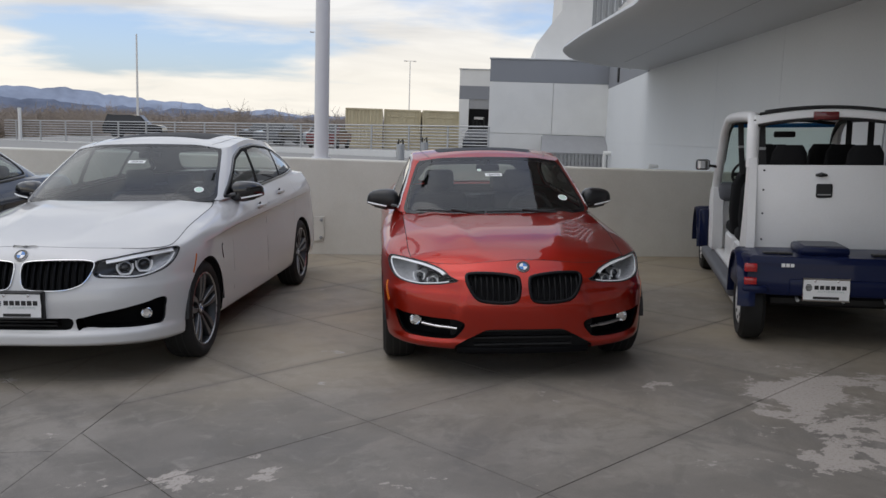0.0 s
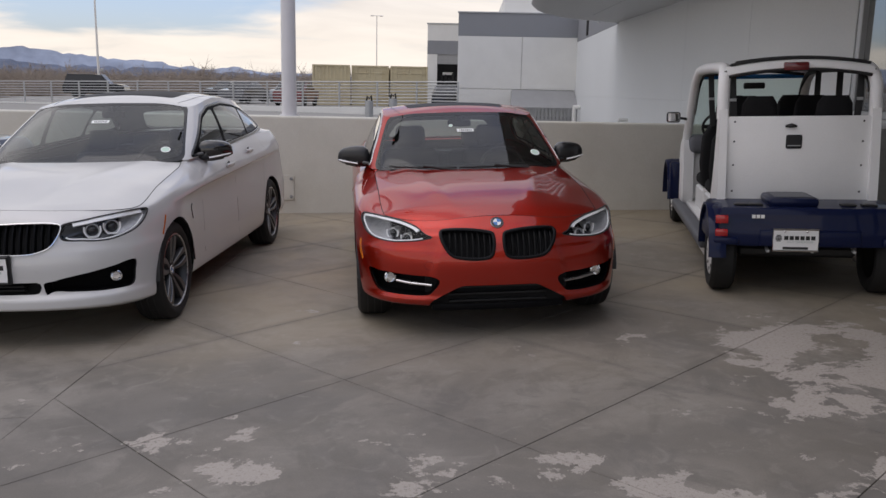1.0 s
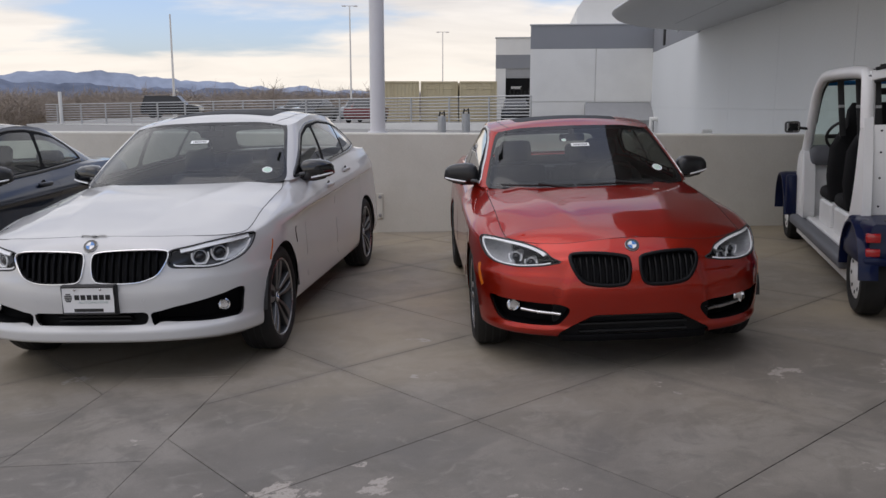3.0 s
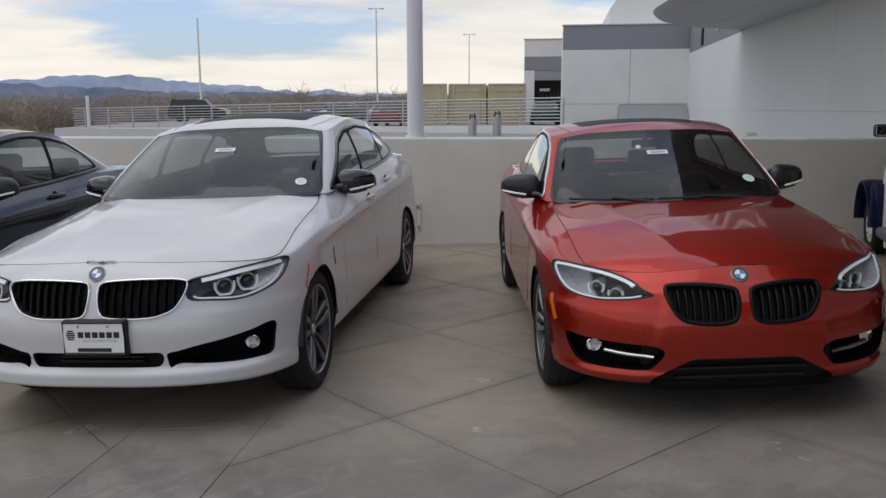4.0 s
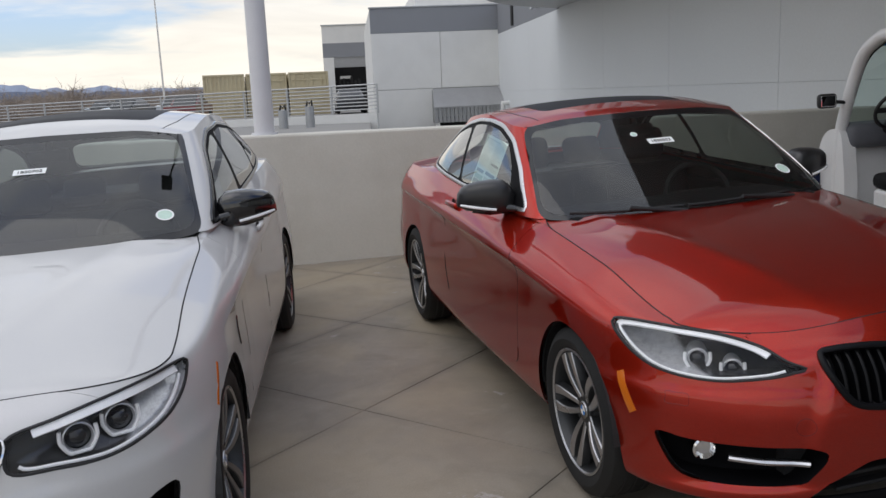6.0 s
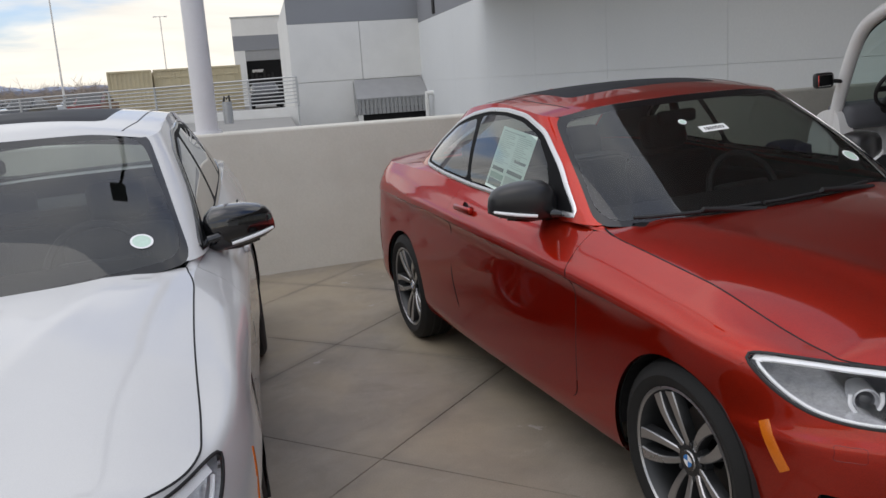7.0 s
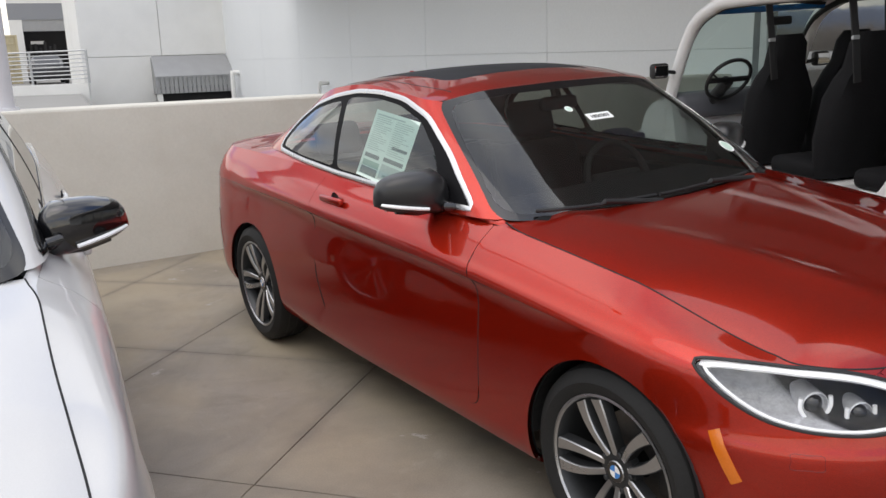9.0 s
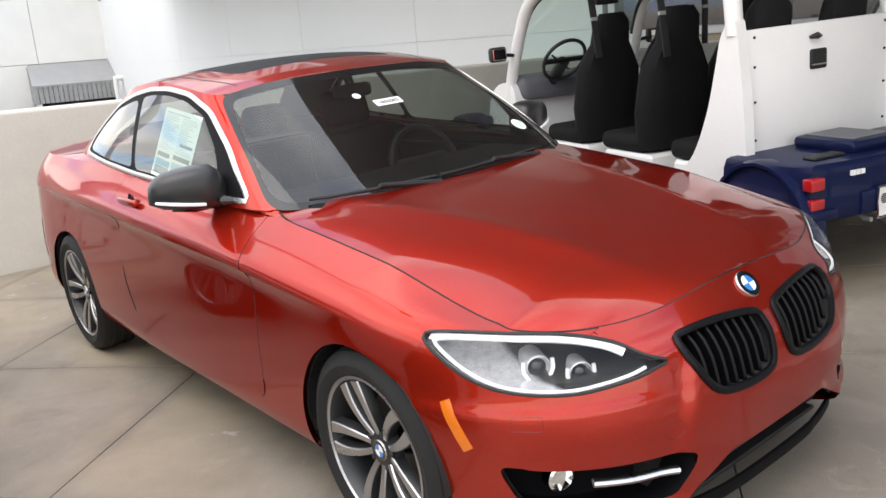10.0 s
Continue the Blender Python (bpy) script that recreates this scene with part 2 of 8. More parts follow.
def concrete_mat(name):
    """Bay floor: blotchy grey concrete with a thin pale coating that has flaked off in ragged islands."""
    m = bpy.data.materials.new(name)
    m.use_nodes = True
    nd, lk = m.node_tree.nodes, m.node_tree.links
    b = nd["Principled BSDF"]
    tc = nd.new("ShaderNodeTexCoord")

    def noise_(scale, detail, rough, dist=0.0):
        n = nd.new("ShaderNodeTexNoise")
        n.inputs["Scale"].default_value, n.inputs["Detail"].default_value = scale, detail
        n.inputs["Roughness"].default_value, n.inputs["Distortion"].default_value = rough, dist
        lk.new(tc.outputs["Object"], n.inputs["Vector"])
        return n.outputs["Fac"]

    def rng_(v, a, b_, c, d, smooth=False):
        r = nd.new("ShaderNodeMapRange")
        if smooth:
            r.interpolation_type = "SMOOTHSTEP"
        for k, x in zip(("From Min", "From Max", "To Min", "To Max"), (a, b_, c, d)):
            r.inputs[k].default_value = x
        lk.new(v, r.inputs["Value"])
        return r.outputs[0]

    def op(kind, a, b_):
        n = nd.new("ShaderNodeMath")
        n.operation = kind
        for i, v in enumerate((a, b_)):
            if isinstance(v, (int, float)):
                n.inputs[i].default_value = v
            else:
                lk.new(v, n.inputs[i])
        return n.outputs[0]

    def mixc(f, a, b_):
        n = nd.new("ShaderNodeMixRGB")
        for i, v in ((1, a), (2, b_)):
            if isinstance(v, tuple):
                n.inputs[i].default_value = (*v, 1)
            else:
                lk.new(v, n.inputs[i])
        lk.new(f, n.inputs[0])
        return n.outputs[0]

    base = mixc(rng_(noise_(0.9, 6, 0.6, 0.6), 0.38, 0.62, 0, 1, True), (0.150, 0.139, 0.127), (0.226, 0.209, 0.190))
    base = mixc(rng_(noise_(2.6, 7, 0.65, 0.8), 0.49, 0.62, 0, 0.62, True), base, (0.120, 0.114, 0.108))
    base = mixc(rng_(noise_(1.3, 9, 0.68, 1.4), 0.49, 0.62, 0, 0.58, True), base, (0.116, 0.108, 0.098))
    base = mixc(rng_(noise_(9.0, 8, 0.7, 1.0), 0.52, 0.70, 0, 0.40, True), base, (0.120, 0.113, 0.104))
    base = mixc(rng_(noise_(5.0, 5, 0.6, 1.5), 0.55, 0.75, 0, 0.35, True), base, (0.32, 0.305, 0.28))
    sp = nd.new("ShaderNodeSeparateXYZ")
    lk.new(tc.outputs["Object"], sp.inputs[0])
    # tan dirt, most of it in the bays near the wall
    base = mixc(op("MULTIPLY", rng_(noise_(0.6, 5, 0.6, 0.5), 0.36, 0.64, 0.35, 1, True), rng_(sp.outputs[1], -1.0, 1.6, 0.15, 0.9)), base, (0.345, 0.289, 0.204))
    # dirt that has gathered along the joints
    wander = op("MULTIPLY", op("SUBTRACT", noise_(2.2, 6, 0.65), 0.5), 0.10)
    worn = rng_(noise_(1.1, 5, 0.6), 0.36, 0.60, 0.12, 1, True)
    for (ax, ay), extra in ((ju, 0.0), (jv, 0.055)):
        d = op("ADD", op("MULTIPLY", sp.outputs[0], ax), op("MULTIPLY", sp.outputs[1], ay))
        d = op("SUBTRACT", d, JA[0] * ax + JA[1] * ay)
        if extra:
            d = op("ADD", d, op("MULTIPLY", op("LESS_THAN", d, -0.6), extra))
        d = op("ADD", op("PINGPONG", op("ABSOLUTE", d, 0), SIDE / 2), wander)
        d = op("ABSOLUTE", d, 0)
        base = mixc(op("MULTIPLY", rng_(d, 0.0, 0.070, 0.34, 0, True), worn), base, (0.098, 0.090, 0.082))
    # ragged islands, more of them out in the driving lane
    lane = rng_(sp.outputs[1], -1.1, -2.2, 0, 0.125)
    right = op("MULTIPLY", rng_(sp.outputs[0], 0.7, 1.7, 0, 0.165), rng_(sp.outputs[1], 0.6, -0.3, 0, 1))
    lift = op("MAXIMUM", lane, right)
    isl = op("ADD", noise_(1.9, 14, 0.70, 0.25), lift)
    mask = rng_(isl, 0.632, 0.648, 0, 1, True)
    grain = noise_(55, 4, 0.7)
    pale = mixc(rng_(grain, 0.30, 0.46, 1, 0), (0.37, 0.335, 0.302), (0.20, 0.178, 0.156))
    col = mixc(mask, base, pale)
    fine = rng_(noise_(160, 3, 0.6), 0.3, 0.7, 0.90, 1.10)
    hs = nd.new("ShaderNodeHueSaturation")
    lk.new(col, hs.inputs["Color"]), lk.new(fine, hs.inputs["Value"])
    lk.new(hs.outputs[0], b.inputs["Base Color"])
    lk.new(rng_(noise_(1.7, 5, 0.6), 0.3, 0.7, 0.55, 0.8), b.inputs["Roughness"])
    bp = nd.new("ShaderNodeBump")
    bp.inputs["Strength"].default_value, bp.inputs["Distance"].default_value = 0.35, 0.004
    lk.new(op("ADD", op("MULTIPLY", grain, 0.5), op("MULTIPLY", mask, -0.8)), bp.inputs["Height"])
    lk.new(bp.outputs[0], b.inputs["Normal"])
    return m


M["concrete"] = concrete_mat("bay_concrete")
M["field"] = mat("dry_grass", (0.27, 0.205, 0.115), 0.95, var=0.25, scale=0.03, fine=0.6, stain=(0.11, 0.09, 0.06), stain_amount=0.8, stain_scale=0.02)
# aerial haze is put into these colours: bluish, paler for the farther range
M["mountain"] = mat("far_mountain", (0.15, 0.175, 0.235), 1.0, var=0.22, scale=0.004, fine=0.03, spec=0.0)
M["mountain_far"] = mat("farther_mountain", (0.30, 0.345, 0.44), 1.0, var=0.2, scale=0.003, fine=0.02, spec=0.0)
M["twig"] = mat("bare_twig", (0.27, 0.225, 0.185), 0.95, var=0.3, scale=0.05, fine=1.0)
M["far_glass"] = mat("far_car_glass", (0.02, 0.022, 0.025), 0.08, var=0.05)


def paint(name, color, metal, flake, coat=1.0, rough=0.34, edge=None):
    """Metallic car paint: a flaked base under clear lacquer."""
    m = bpy.data.materials.new(name)
    m.use_nodes = True
    nd, lk = m.node_tree.nodes, m.node_tree.links
    b = nd["Principled BSDF"]
    tc = nd.new("ShaderNodeTexCoord")
    vo = nd.new("ShaderNodeTexVoronoi")
    vo.inputs["Scale"].default_value = 900
    lk.new(tc.outputs["Object"], vo.inputs["Vector"])
    no = nd.new("ShaderNodeTexNoise")
    no.inputs["Scale"].default_value, no.inputs["Detail"].default_value = 2.0, 4.0
    lk.new(tc.outputs["Object"], no.inputs["Vector"])
    sp = nd.new("ShaderNodeSeparateColor")
    lk.new(vo.outputs["Color"], sp.inputs[0])
    ad = nd.new("ShaderNodeMath")
    ad.operation = "MULTIPLY_ADD"
    ad.inputs[1].default_value, ad.inputs[2].default_value = flake, 1 - flake / 2 - 0.04
    lk.new(sp.outputs[0], ad.inputs[0])
    a2 = nd.new("ShaderNodeMath")
    a2.operation = "MULTIPLY_ADD"
    a2.inputs[1].default_value = 0.08
    lk.new(no.outputs["Fac"], a2.inputs[0]), lk.new(ad.outputs[0], a2.inputs[2])
    hs = nd.new("ShaderNodeHueSaturation")
    hs.inputs["Color"].default_value = (*color, 1)
    lk.new(a2.outputs[0], hs.inputs["Value"]), lk.new(hs.outputs[0], b.inputs["Base Color"])
    b.inputs["Metallic"].default_value, b.inputs["Roughness"].default_value = metal, rough
    b.inputs["Specular IOR Level"].default_value = 0.06
    if edge:
        b.inputs["Specular Tint"].default_value = (*edge, 1)
    b.inputs["Coat Weight"].default_value, b.inputs["Coat IOR"].default_value = coat, 1.5
    dust = nd.new("ShaderNodeTexNoise")
    dust.inputs["Scale"].default_value, dust.inputs["Detail"].default_value = 7.0, 6.0
    lk.new(tc.outputs["Object"], dust.inputs["Vector"])
    cr = nd.new("ShaderNodeMapRange")
    cr.inputs["From Min"].default_value, cr.inputs["From Max"].default_value = 0.35, 0.75
    cr.inputs["To Min"].default_value, cr.inputs["To Max"].default_value = 0.02, 0.065
    lk.new(dust.outputs["Fac"], cr.inputs["Value"]), lk.new(cr.outputs[0], b.inputs["Coat Roughness"])
    return m


M["red"] = paint("orange_red_paint", (0.42, 0.0225, 0.0090), 0.86, 0.40, rough=0.38, edge=(0.60, 0.06, 0.02))
M["white"] = paint("pearl_white_paint", (0.585, 0.585, 0.58), 0.12, 0.06)
M["blue_grey"] = paint("dark_blue_grey_paint", (0.009, 0.0145, 0.029), 0.3, 0.4)
M["navy"] = paint("navy_plastic", (0.0055, 0.010, 0.042), 0.0, 0.05, coat=0.35, rough=0.4)
M["mirror_satin"] = mat("satin_black_cap", (0.014, 0.014, 0.015), 0.32, var=0.06, coat=0.15, coat_rough=0.2)
M["black_gloss"] = mat("black_gloss", (0.006, 0.006, 0.007), 0.12, var=0.05, coat=0.8)
M["black"] = mat("black_plastic", (0.014, 0.014, 0.015), 0.55, var=0.15, scale=20, bump=0.05)
M["slat"] = mat("grille_slat", (0.004, 0.004, 0.005), 0.6, var=0.1, spec=0.1)
M["frit"] = mat("black_glass_band", (0.005, 0.005, 0.006), 0.06, var=0.05, spec=0.6)
M["slat_gloss"] = mat("grille_slat_gloss", (0.004, 0.004, 0.005), 0.38, var=0.1, spec=0.18)
M["rubber"] = mat("tyre_rubber", (0.008, 0.008, 0.008), 0.75, var=0.2, scale=12, bump=0.1)
M["chrome"] = mat("chrome", (0.80, 0.80, 0.80), 0.08, 1.0, var=0.03)
M["satin"] = mat("satin_aluminium", (0.62, 0.62, 0.63), 0.28, 1.0, var=0.04)
M["rim_face"] = mat("machined_rim", (0.42, 0.42, 0.43), 0.28, 0.9, var=0.05)
# darker twin of the machined rim; shade on those wheels is in the colour
M["rim_grey"] = mat("shaded_rim", (0.17, 0.17, 0.175), 0.35, 0.8, var=0.05)
M["rim_dark"] = mat("rim_pocket", (0.045, 0.047, 0.05), 0.4, 0.6, var=0.08)
M["brake"] = mat("brake_iron", (0.22, 0.21, 0.20), 0.4, 0.9, var=0.1)
M["gold"] = mat("gold_tag", (0.75, 0.55, 0.15), 0.35, 0.3)
M["amber"] = mat("amber_reflector", (0.58, 0.14, 0.01), 0.2, coat=0.6, var=0.1, fine=200)
M["tail_red"] = mat("tail_lens_red", (0.42, 0.010, 0.012), 0.12, coat=0.8, var=0.15, fine=150)
M["brake_dark"] = mat("dark_brake_lens", (0.13, 0.006, 0.008), 0.15, coat=0.7, var=0.15, fine=150)
M["lamp_white"] = mat("lamp_light_guide", (0.93, 0.94, 0.95), 0.25, coat=0.5, var=0.03)
M["lamp_grey"] = mat("lamp_reflector", (0.60, 0.61, 0.63), 0.25, 0.3, var=0.25, scale=45, fine=160, coat=0.3)
M["bulb"] = mat("projector_lens", (0.012, 0.013, 0.017), 0.06, coat=0.25, var=0.05)
M["seat"] = mat("black_upholstery", (0.009, 0.009, 0.010), 0.85, var=0.2, scale=14, bump=0.2, spec=0.2)
M["seat_grey"] = mat("grey_upholstery", (0.06, 0.06, 0.061), 0.75, var=0.15, scale=14, bump=0.2)
M["paper"] = mat("sticker_paper", (0.86, 0.88, 0.87), 0.6, var=0.03)
M["ink"] = mat("black_ink", (0.02, 0.02, 0.02), 0.7)
M["ink_grey"] = mat("grey_ink", (0.42, 0.50, 0.48), 0.7)
M["ink_dark"] = mat("dark_print", (0.10, 0.15, 0.15), 0.7)
M["ink_green"] = mat("green_ink", (0.25, 0.42, 0.36), 0.7)
M["sheet_green"] = mat("pale_green_paper", (0.70, 0.82, 0.76), 0.6, var=0.03)
M["badge_blue"] = mat("badge_blue", (0.03, 0.20, 0.55), 0.2, coat=0.8)
M["badge_white"] = mat("badge_white", (0.85, 0.85, 0.85), 0.2, coat=0.8)
M["windshield"] = glass_mat("windscreen_glass", (0.93, 1.0, 0.98), 0.58, sheen=2.1)
M["cart_glass"] = glass_mat("cart_glass", (0.86, 1.0, 0.95), 0.86, sheen=1.2)
M["side_glass"] = glass_mat("side_glass", (0.90, 1.0, 0.97), 0.72)
M["rear_glass"] = glass_mat("rear_glass", (0.92, 1.0, 0.97), 0.85, sheen=0.5)
M["disc_print"] = mat("disc_print", (0.55, 0.72, 0.62), 0.6)
M["lens"] = glass_mat("clear_lens", (1, 1, 1), 1.0, sheen=0.45)
M["mirror"] = mat("mirror_glass", (0.9, 0.9, 0.9), 0.01, 1.0, var=0.0)
M["roof_glass"] = mat("dark_roof_glass", (0.03, 0.031, 0.035), 0.40, var=0.02, spec=0.02)
M["lamp_dark"] = mat("lamp_inner_grey", (0.045, 0.046, 0.05), 0.35, 0.3, var=0.25, scale=20)
M["cart_white"] = mat("cart_white_plastic", (0.84, 0.84, 0.835), 0.42, var=0.03, scale=3, stain=(0.6, 0.6, 0.58), stain_amount=0.2, coat=0.2)
M["cart_grey"] = mat("cart_grey_trim", (0.12, 0.125, 0.14), 0.6, var=0.08)
M["plate"] = mat("plate_white", (0.78, 0.78, 0.78), 0.3, var=0.03, coat=0.4)

# ---- helpers for things ----
def part(name, bm, material, parent=None, label="", smooth=False, m=None):
    me = bpy.data.meshes.new(name)
    bm.to_mesh(me)
    bm.free()
    for x in (material if isinstance(material, (list, tuple)) else [material]):
        me.materials.append(x)
    if smooth:
        me.polygons.foreach_set("use_smooth", [True] * len(me.polygons))
        me.set_sharp_from_angle(angle=radians(smooth if smooth is not True else 40))
    ob = new(name, me)
    if parent is not None:
        ob.parent = parent
    if m is not None:
        ob.matrix_basis = m
    if label:
        ob["label"] = label
    return ob


def empty(name, m, label, category, group="", kind=""):
    ob = new(name)
    ob.matrix_basis = m
    return tagged(ob, label, category, group, kind)


def box_bm(x0, x1, y0, y1, z0, z1, bevel=0.0, seg=1, bm=None):
    bm = bm or bmesh.new()
    r = bmesh.ops.create_cube(bm, size=1.0, matrix=Matrix.Translation(((x0 + x1) / 2, (y0 + y1) / 2, (z0 + z1) / 2)) @ Matrix.Diagonal((abs(x1 - x0), abs(y1 - y0), abs(z1 - z0), 1)))
    if bevel:
        es = {e for v in r["verts"] for e in v.link_edges}
        bmesh.ops.bevel(bm, geom=list(es), offset=bevel, segments=seg, affect="EDGES", profile=0.5)
    return bm


def tube_bm(points, radius, sides=8, closed=False, bm=None, caps=True):
    """A round bar along points; radius may be one number or one per point."""
    bm = bm or bmesh.new()
    pts = [Vector(p) for p in points]
    n = len(pts)
    rings = []
    up = None
    for i, p in enumerate(pts):
        a = pts[i - 1] if (i or closed) else p
        b = pts[(i + 1) % n] if (i < n - 1 or closed) else p
        t = (b - a).normalized()
        if up is None:
            up = Vector((0, 0, 1)) if abs(t.z) < 0.9 else Vector((1, 0, 0))
        s = t.cross(up).normalized()
        up = s.cross(t).normalized()
        r = radius[i] if isinstance(radius, (list, tuple)) else radius
        rings.append([bm.verts.new(p + (s * math.cos(k * math.tau / sides) + up * math.sin(k * math.tau / sides)) * r) for k in range(sides)])
    for i in range(n if closed else n - 1):
        A, B = rings[i], rings[(i + 1) % n]
        for k in range(sides):
            bm.faces.new((A[k], A[(k + 1) % sides], B[(k + 1) % sides], B[k]))
    if caps and not closed:
        bm.faces.new(rings[0][::-1]), bm.faces.new(rings[-1])
    bmesh.ops.recalc_face_normals(bm, faces=bm.faces[:])
    return bm


def prism_bm(poly, z0, z1, bm=None):
    """A polygon in x, y raised from z0 to z1."""
    bm = bm or bmesh.new()
    lo = [bm.verts.new((x, y, z0)) for x, y in poly]
    hi = [bm.verts.new((x, y, z1)) for x, y in poly]
    n = len(poly)
    bm.faces.new(lo[::-1]), bm.faces.new(hi)
    for i in range(n):
        bm.faces.new((lo[i], lo[(i + 1) % n], hi[(i + 1) % n], hi[i]))
    bmesh.ops.recalc_face_normals(bm, faces=bm.faces[:])
    return bm


def structure(ob, label, category=""):
    return tagged(ob, label, category, kind="structure")


# ---- the place ----
# frame of the big building: origin on its long wall, y along the wall away from the cars, x into it
W = pose(5.6, 8.7, 0, 0, 0, -7.7)

PAR_Y, PAR_T, PAR_TOP = -3.66, 0.32, 1.14


def build_parapet():
    bm = box_bm(-34, -0.02, PAR_Y, PAR_Y + PAR_T, -1.6, PAR_TOP, 0.02, 2)
    ob = part("parapet_wall", bm, M["parapet"], m=W)
    structure(ob, "cream painted concrete parapet wall along the deck edge", "wall")


build_parapet()


def build_mast():
    base = W @ Vector((-6.92, PAR_Y + 0.19, PAR_TOP))
    root = empty("light_mast", Matrix.Translation(base), "tall pale grey round steel light mast on the parapet", "mast")
    part("pole", tube_bm([(0, 0, 0.0), (0, 0, 0.012), (0, 0, 4.5), (0, 0, 7.7)], [0.098, 0.095, 0.085, 0.07], 28), M["mast"], root, smooth=True)
    head = part("lamp_head", box_bm(-0.58, -0.12, -0.95, -0.53, 7.52, 7.66, 0.03, 2), M["black"], root, "black box lamp head", smooth=40)
    part("arm", tube_bm([(0, 0, 7.60), (-0.28, -0.56, 7.60)], 0.04, 10), M["black"], head, smooth=True)
    part("diffuser", box_bm(-0.54, -0.16, -0.91, -0.57, 7.512, 7.522, 0.002), M["lamp_dark"], head)
    part("base_ring", tube_bm([(0, 0, 0), (0, 0, 0.02)], [0.125, 0.12], 28), M["mast"], root)


build_mast()

# long wall of precast panels, seen past the parapet
SOFFIT = 3.6


def soffit_z(y):
    """The soffit falls a little towards the glazed front."""
    return SOFFIT + 0.02 * (max(min(y, 13.0), -5.0) - 8.0)


def build_building():
    root = empty("dealership_building", W, "white two-storey building with grey band, curved canopy and precast wall panels", "building")
    # panels with open joints
    step, low, joint, top = 4.2, -3.0, 1.40, 4.82
    k = 0
    for i in range(0, 6):
        y0, y1 = (step * i if i else -3.3), min(step * (i + 1), 22.6)
        if i == 0:
            part("panel", box_bm(0.0, 0.25, -3.9, -0.005, low, joint - 0.0015, 0.002), M["wall_panel"], root)
            part("panel", box_bm(0.0, 0.25, -3.9, -0.005, joint + 0.0015, top, 0.002), M["wall_panel"], root)
            y0 = 0.0
        part("panel", box_bm(0.0, 0.25, y0 + 0.005, y1 - 0.005, low, joint - 0.0015, 0.002), M["wall_panel"], root)
        if y0 < 12.0:
            part("panel", box_bm(0.0, 0.25, y0 + 0.005, y1 - 0.005, joint + 0.0015, top, 0.002), M["wall_panel"], root)
        else:
            part("panel", box_bm(0.0, 0.25, y0 + 0.005, y1 - 0.005, joint + 0.0015, 3.66, 0.002), M["wall_panel"], root)
            part("grey_band", box_bm(-0.004, 0.25, y0, y1, 3.665, top, 0.0), M["wall_grey"], root)
    part("backing", box_bm(0.12, 0.5, -3.9, 22.6, low, top - 0.02), M["wall_panel"], root)
    # front wing that closes the yard
    fy = 22.6
    for j, (a, b) in enumerate(((-5.1, -2.35), (-2.35, 0.006))):
        part("panel", box_bm(a + 0.008, b - 0.008, fy, fy + 0.25, low, 1.62, 0.006), M["wall_white"], root)
        part("panel", box_bm(a + 0.008, b - 0.008, fy, fy + 0.25, 1.636, 3.84, 0.006), M["wall_white"], root)
    part("grey_band", box_bm(-5.1, -0.004, fy - 0.004, fy + 0.25, 3.845, 4.80), M["wall_grey"], root)
    part("coping", box_bm(-5.14, 0.0, fy - 0.04, fy + 0.3, 4.80, 4.86, 0.01), M["steel"], root)
    part("wing_wall", box_bm(-5.1, -0.02, fy + 0.13, fy + 12, low, 4.78), M["wall_white"], root)
    part("roof_block", prism_bm([(-3.1, 4.8), (-3.1, 5.7), (-2.0, 7.2), (-1.8, 12), (6, 12), (6, 4.8)], 0, 8), M["wall_white"], root, m=pose(0, fy + 2.2, 0, 90, 0, 0) @ pose(0, 0, -8))
    # narrow louvre and wall light near the inner corner
    part("louvre", box_bm(-0.05, 0.02, 19.3, 19.65, 3.75, 4.75, 0.01), M["dark"], root)
    part("wall_light", tube_bm([(0.0, 15.2, 3.98), (-0.2, 15.2, 4.0), (-0.26, 15.2, 3.9)], 0.05, 8), M["steel"], root)
    # curved canopy: rounded plan, soft lower edge
    plan = []
    for t in range(0, 13):
        a = t / 12 * math.pi / 2
        plan.append((-3.1 + 3.1 * (1 - math.cos(a)), 6.9 + 6.0 * math.sin(a)))
    # below y = -7 the edge is unseen and drawn back to admit skylight
    plan = [(-1.5, -26.0), (-1.7, -16.0), (-2.2, -12.0), (-3.1, -9.2), (-3.8, -7.6), (-4.06, -6.2), (-4.02, -4.3), (-3.85, -3.9), (-2.85, -3.65), (-2.66, -3.2), (-2.62, -1.0), (-2.95, 3.5)] + plan
    bm = bmesh.new()
    prof = [(0.60, 0.0), (0.30, 0.02), (0.08, 0.07), (0.0, 0.14), (0.02, 0.20), (0.08, 0.23)]
    rings = []
    for i, (x, y) in enumerate(plan):
        a = Vector(plan[max(i - 1, 0)])
        b = Vector(plan[min(i + 1, len(plan) - 1)])
        d = (b - a).normalized()
        nx, ny = d.y, -d.x    # towards the wall
        f = max(0.0, min(1.0, -x / 1.2))
        rings.append([bm.verts.new((min(x + nx * p * f, 0.02), y + ny * p * f, soffit_z(y) + q)) for p, q in prof])
    for A, B in zip(rings, rings[1:]):
        for k in range(len(prof) - 1):
            bm.faces.new((A[k], B[k], B[k + 1], A[k + 1]))
    lo = [r[0] for r in rings]
    wl_ = [bm.verts.new((0.02, r[0].co.y, r[0].co.z)) for r in rings]
    for i in range(len(lo) - 1):
        bm.faces.new((lo[i + 1], lo[i], wl_[i], wl_[i + 1]))
    hi = [r[-1] for r in rings]
    wh = [bm.verts.new((0.02, r[-1].co.y, r[-1].co.z)) for r in rings]
    for i in range(len(hi) - 1):
        bm.faces.new((hi[i], hi[i + 1], wh[i + 1], wh[i]))
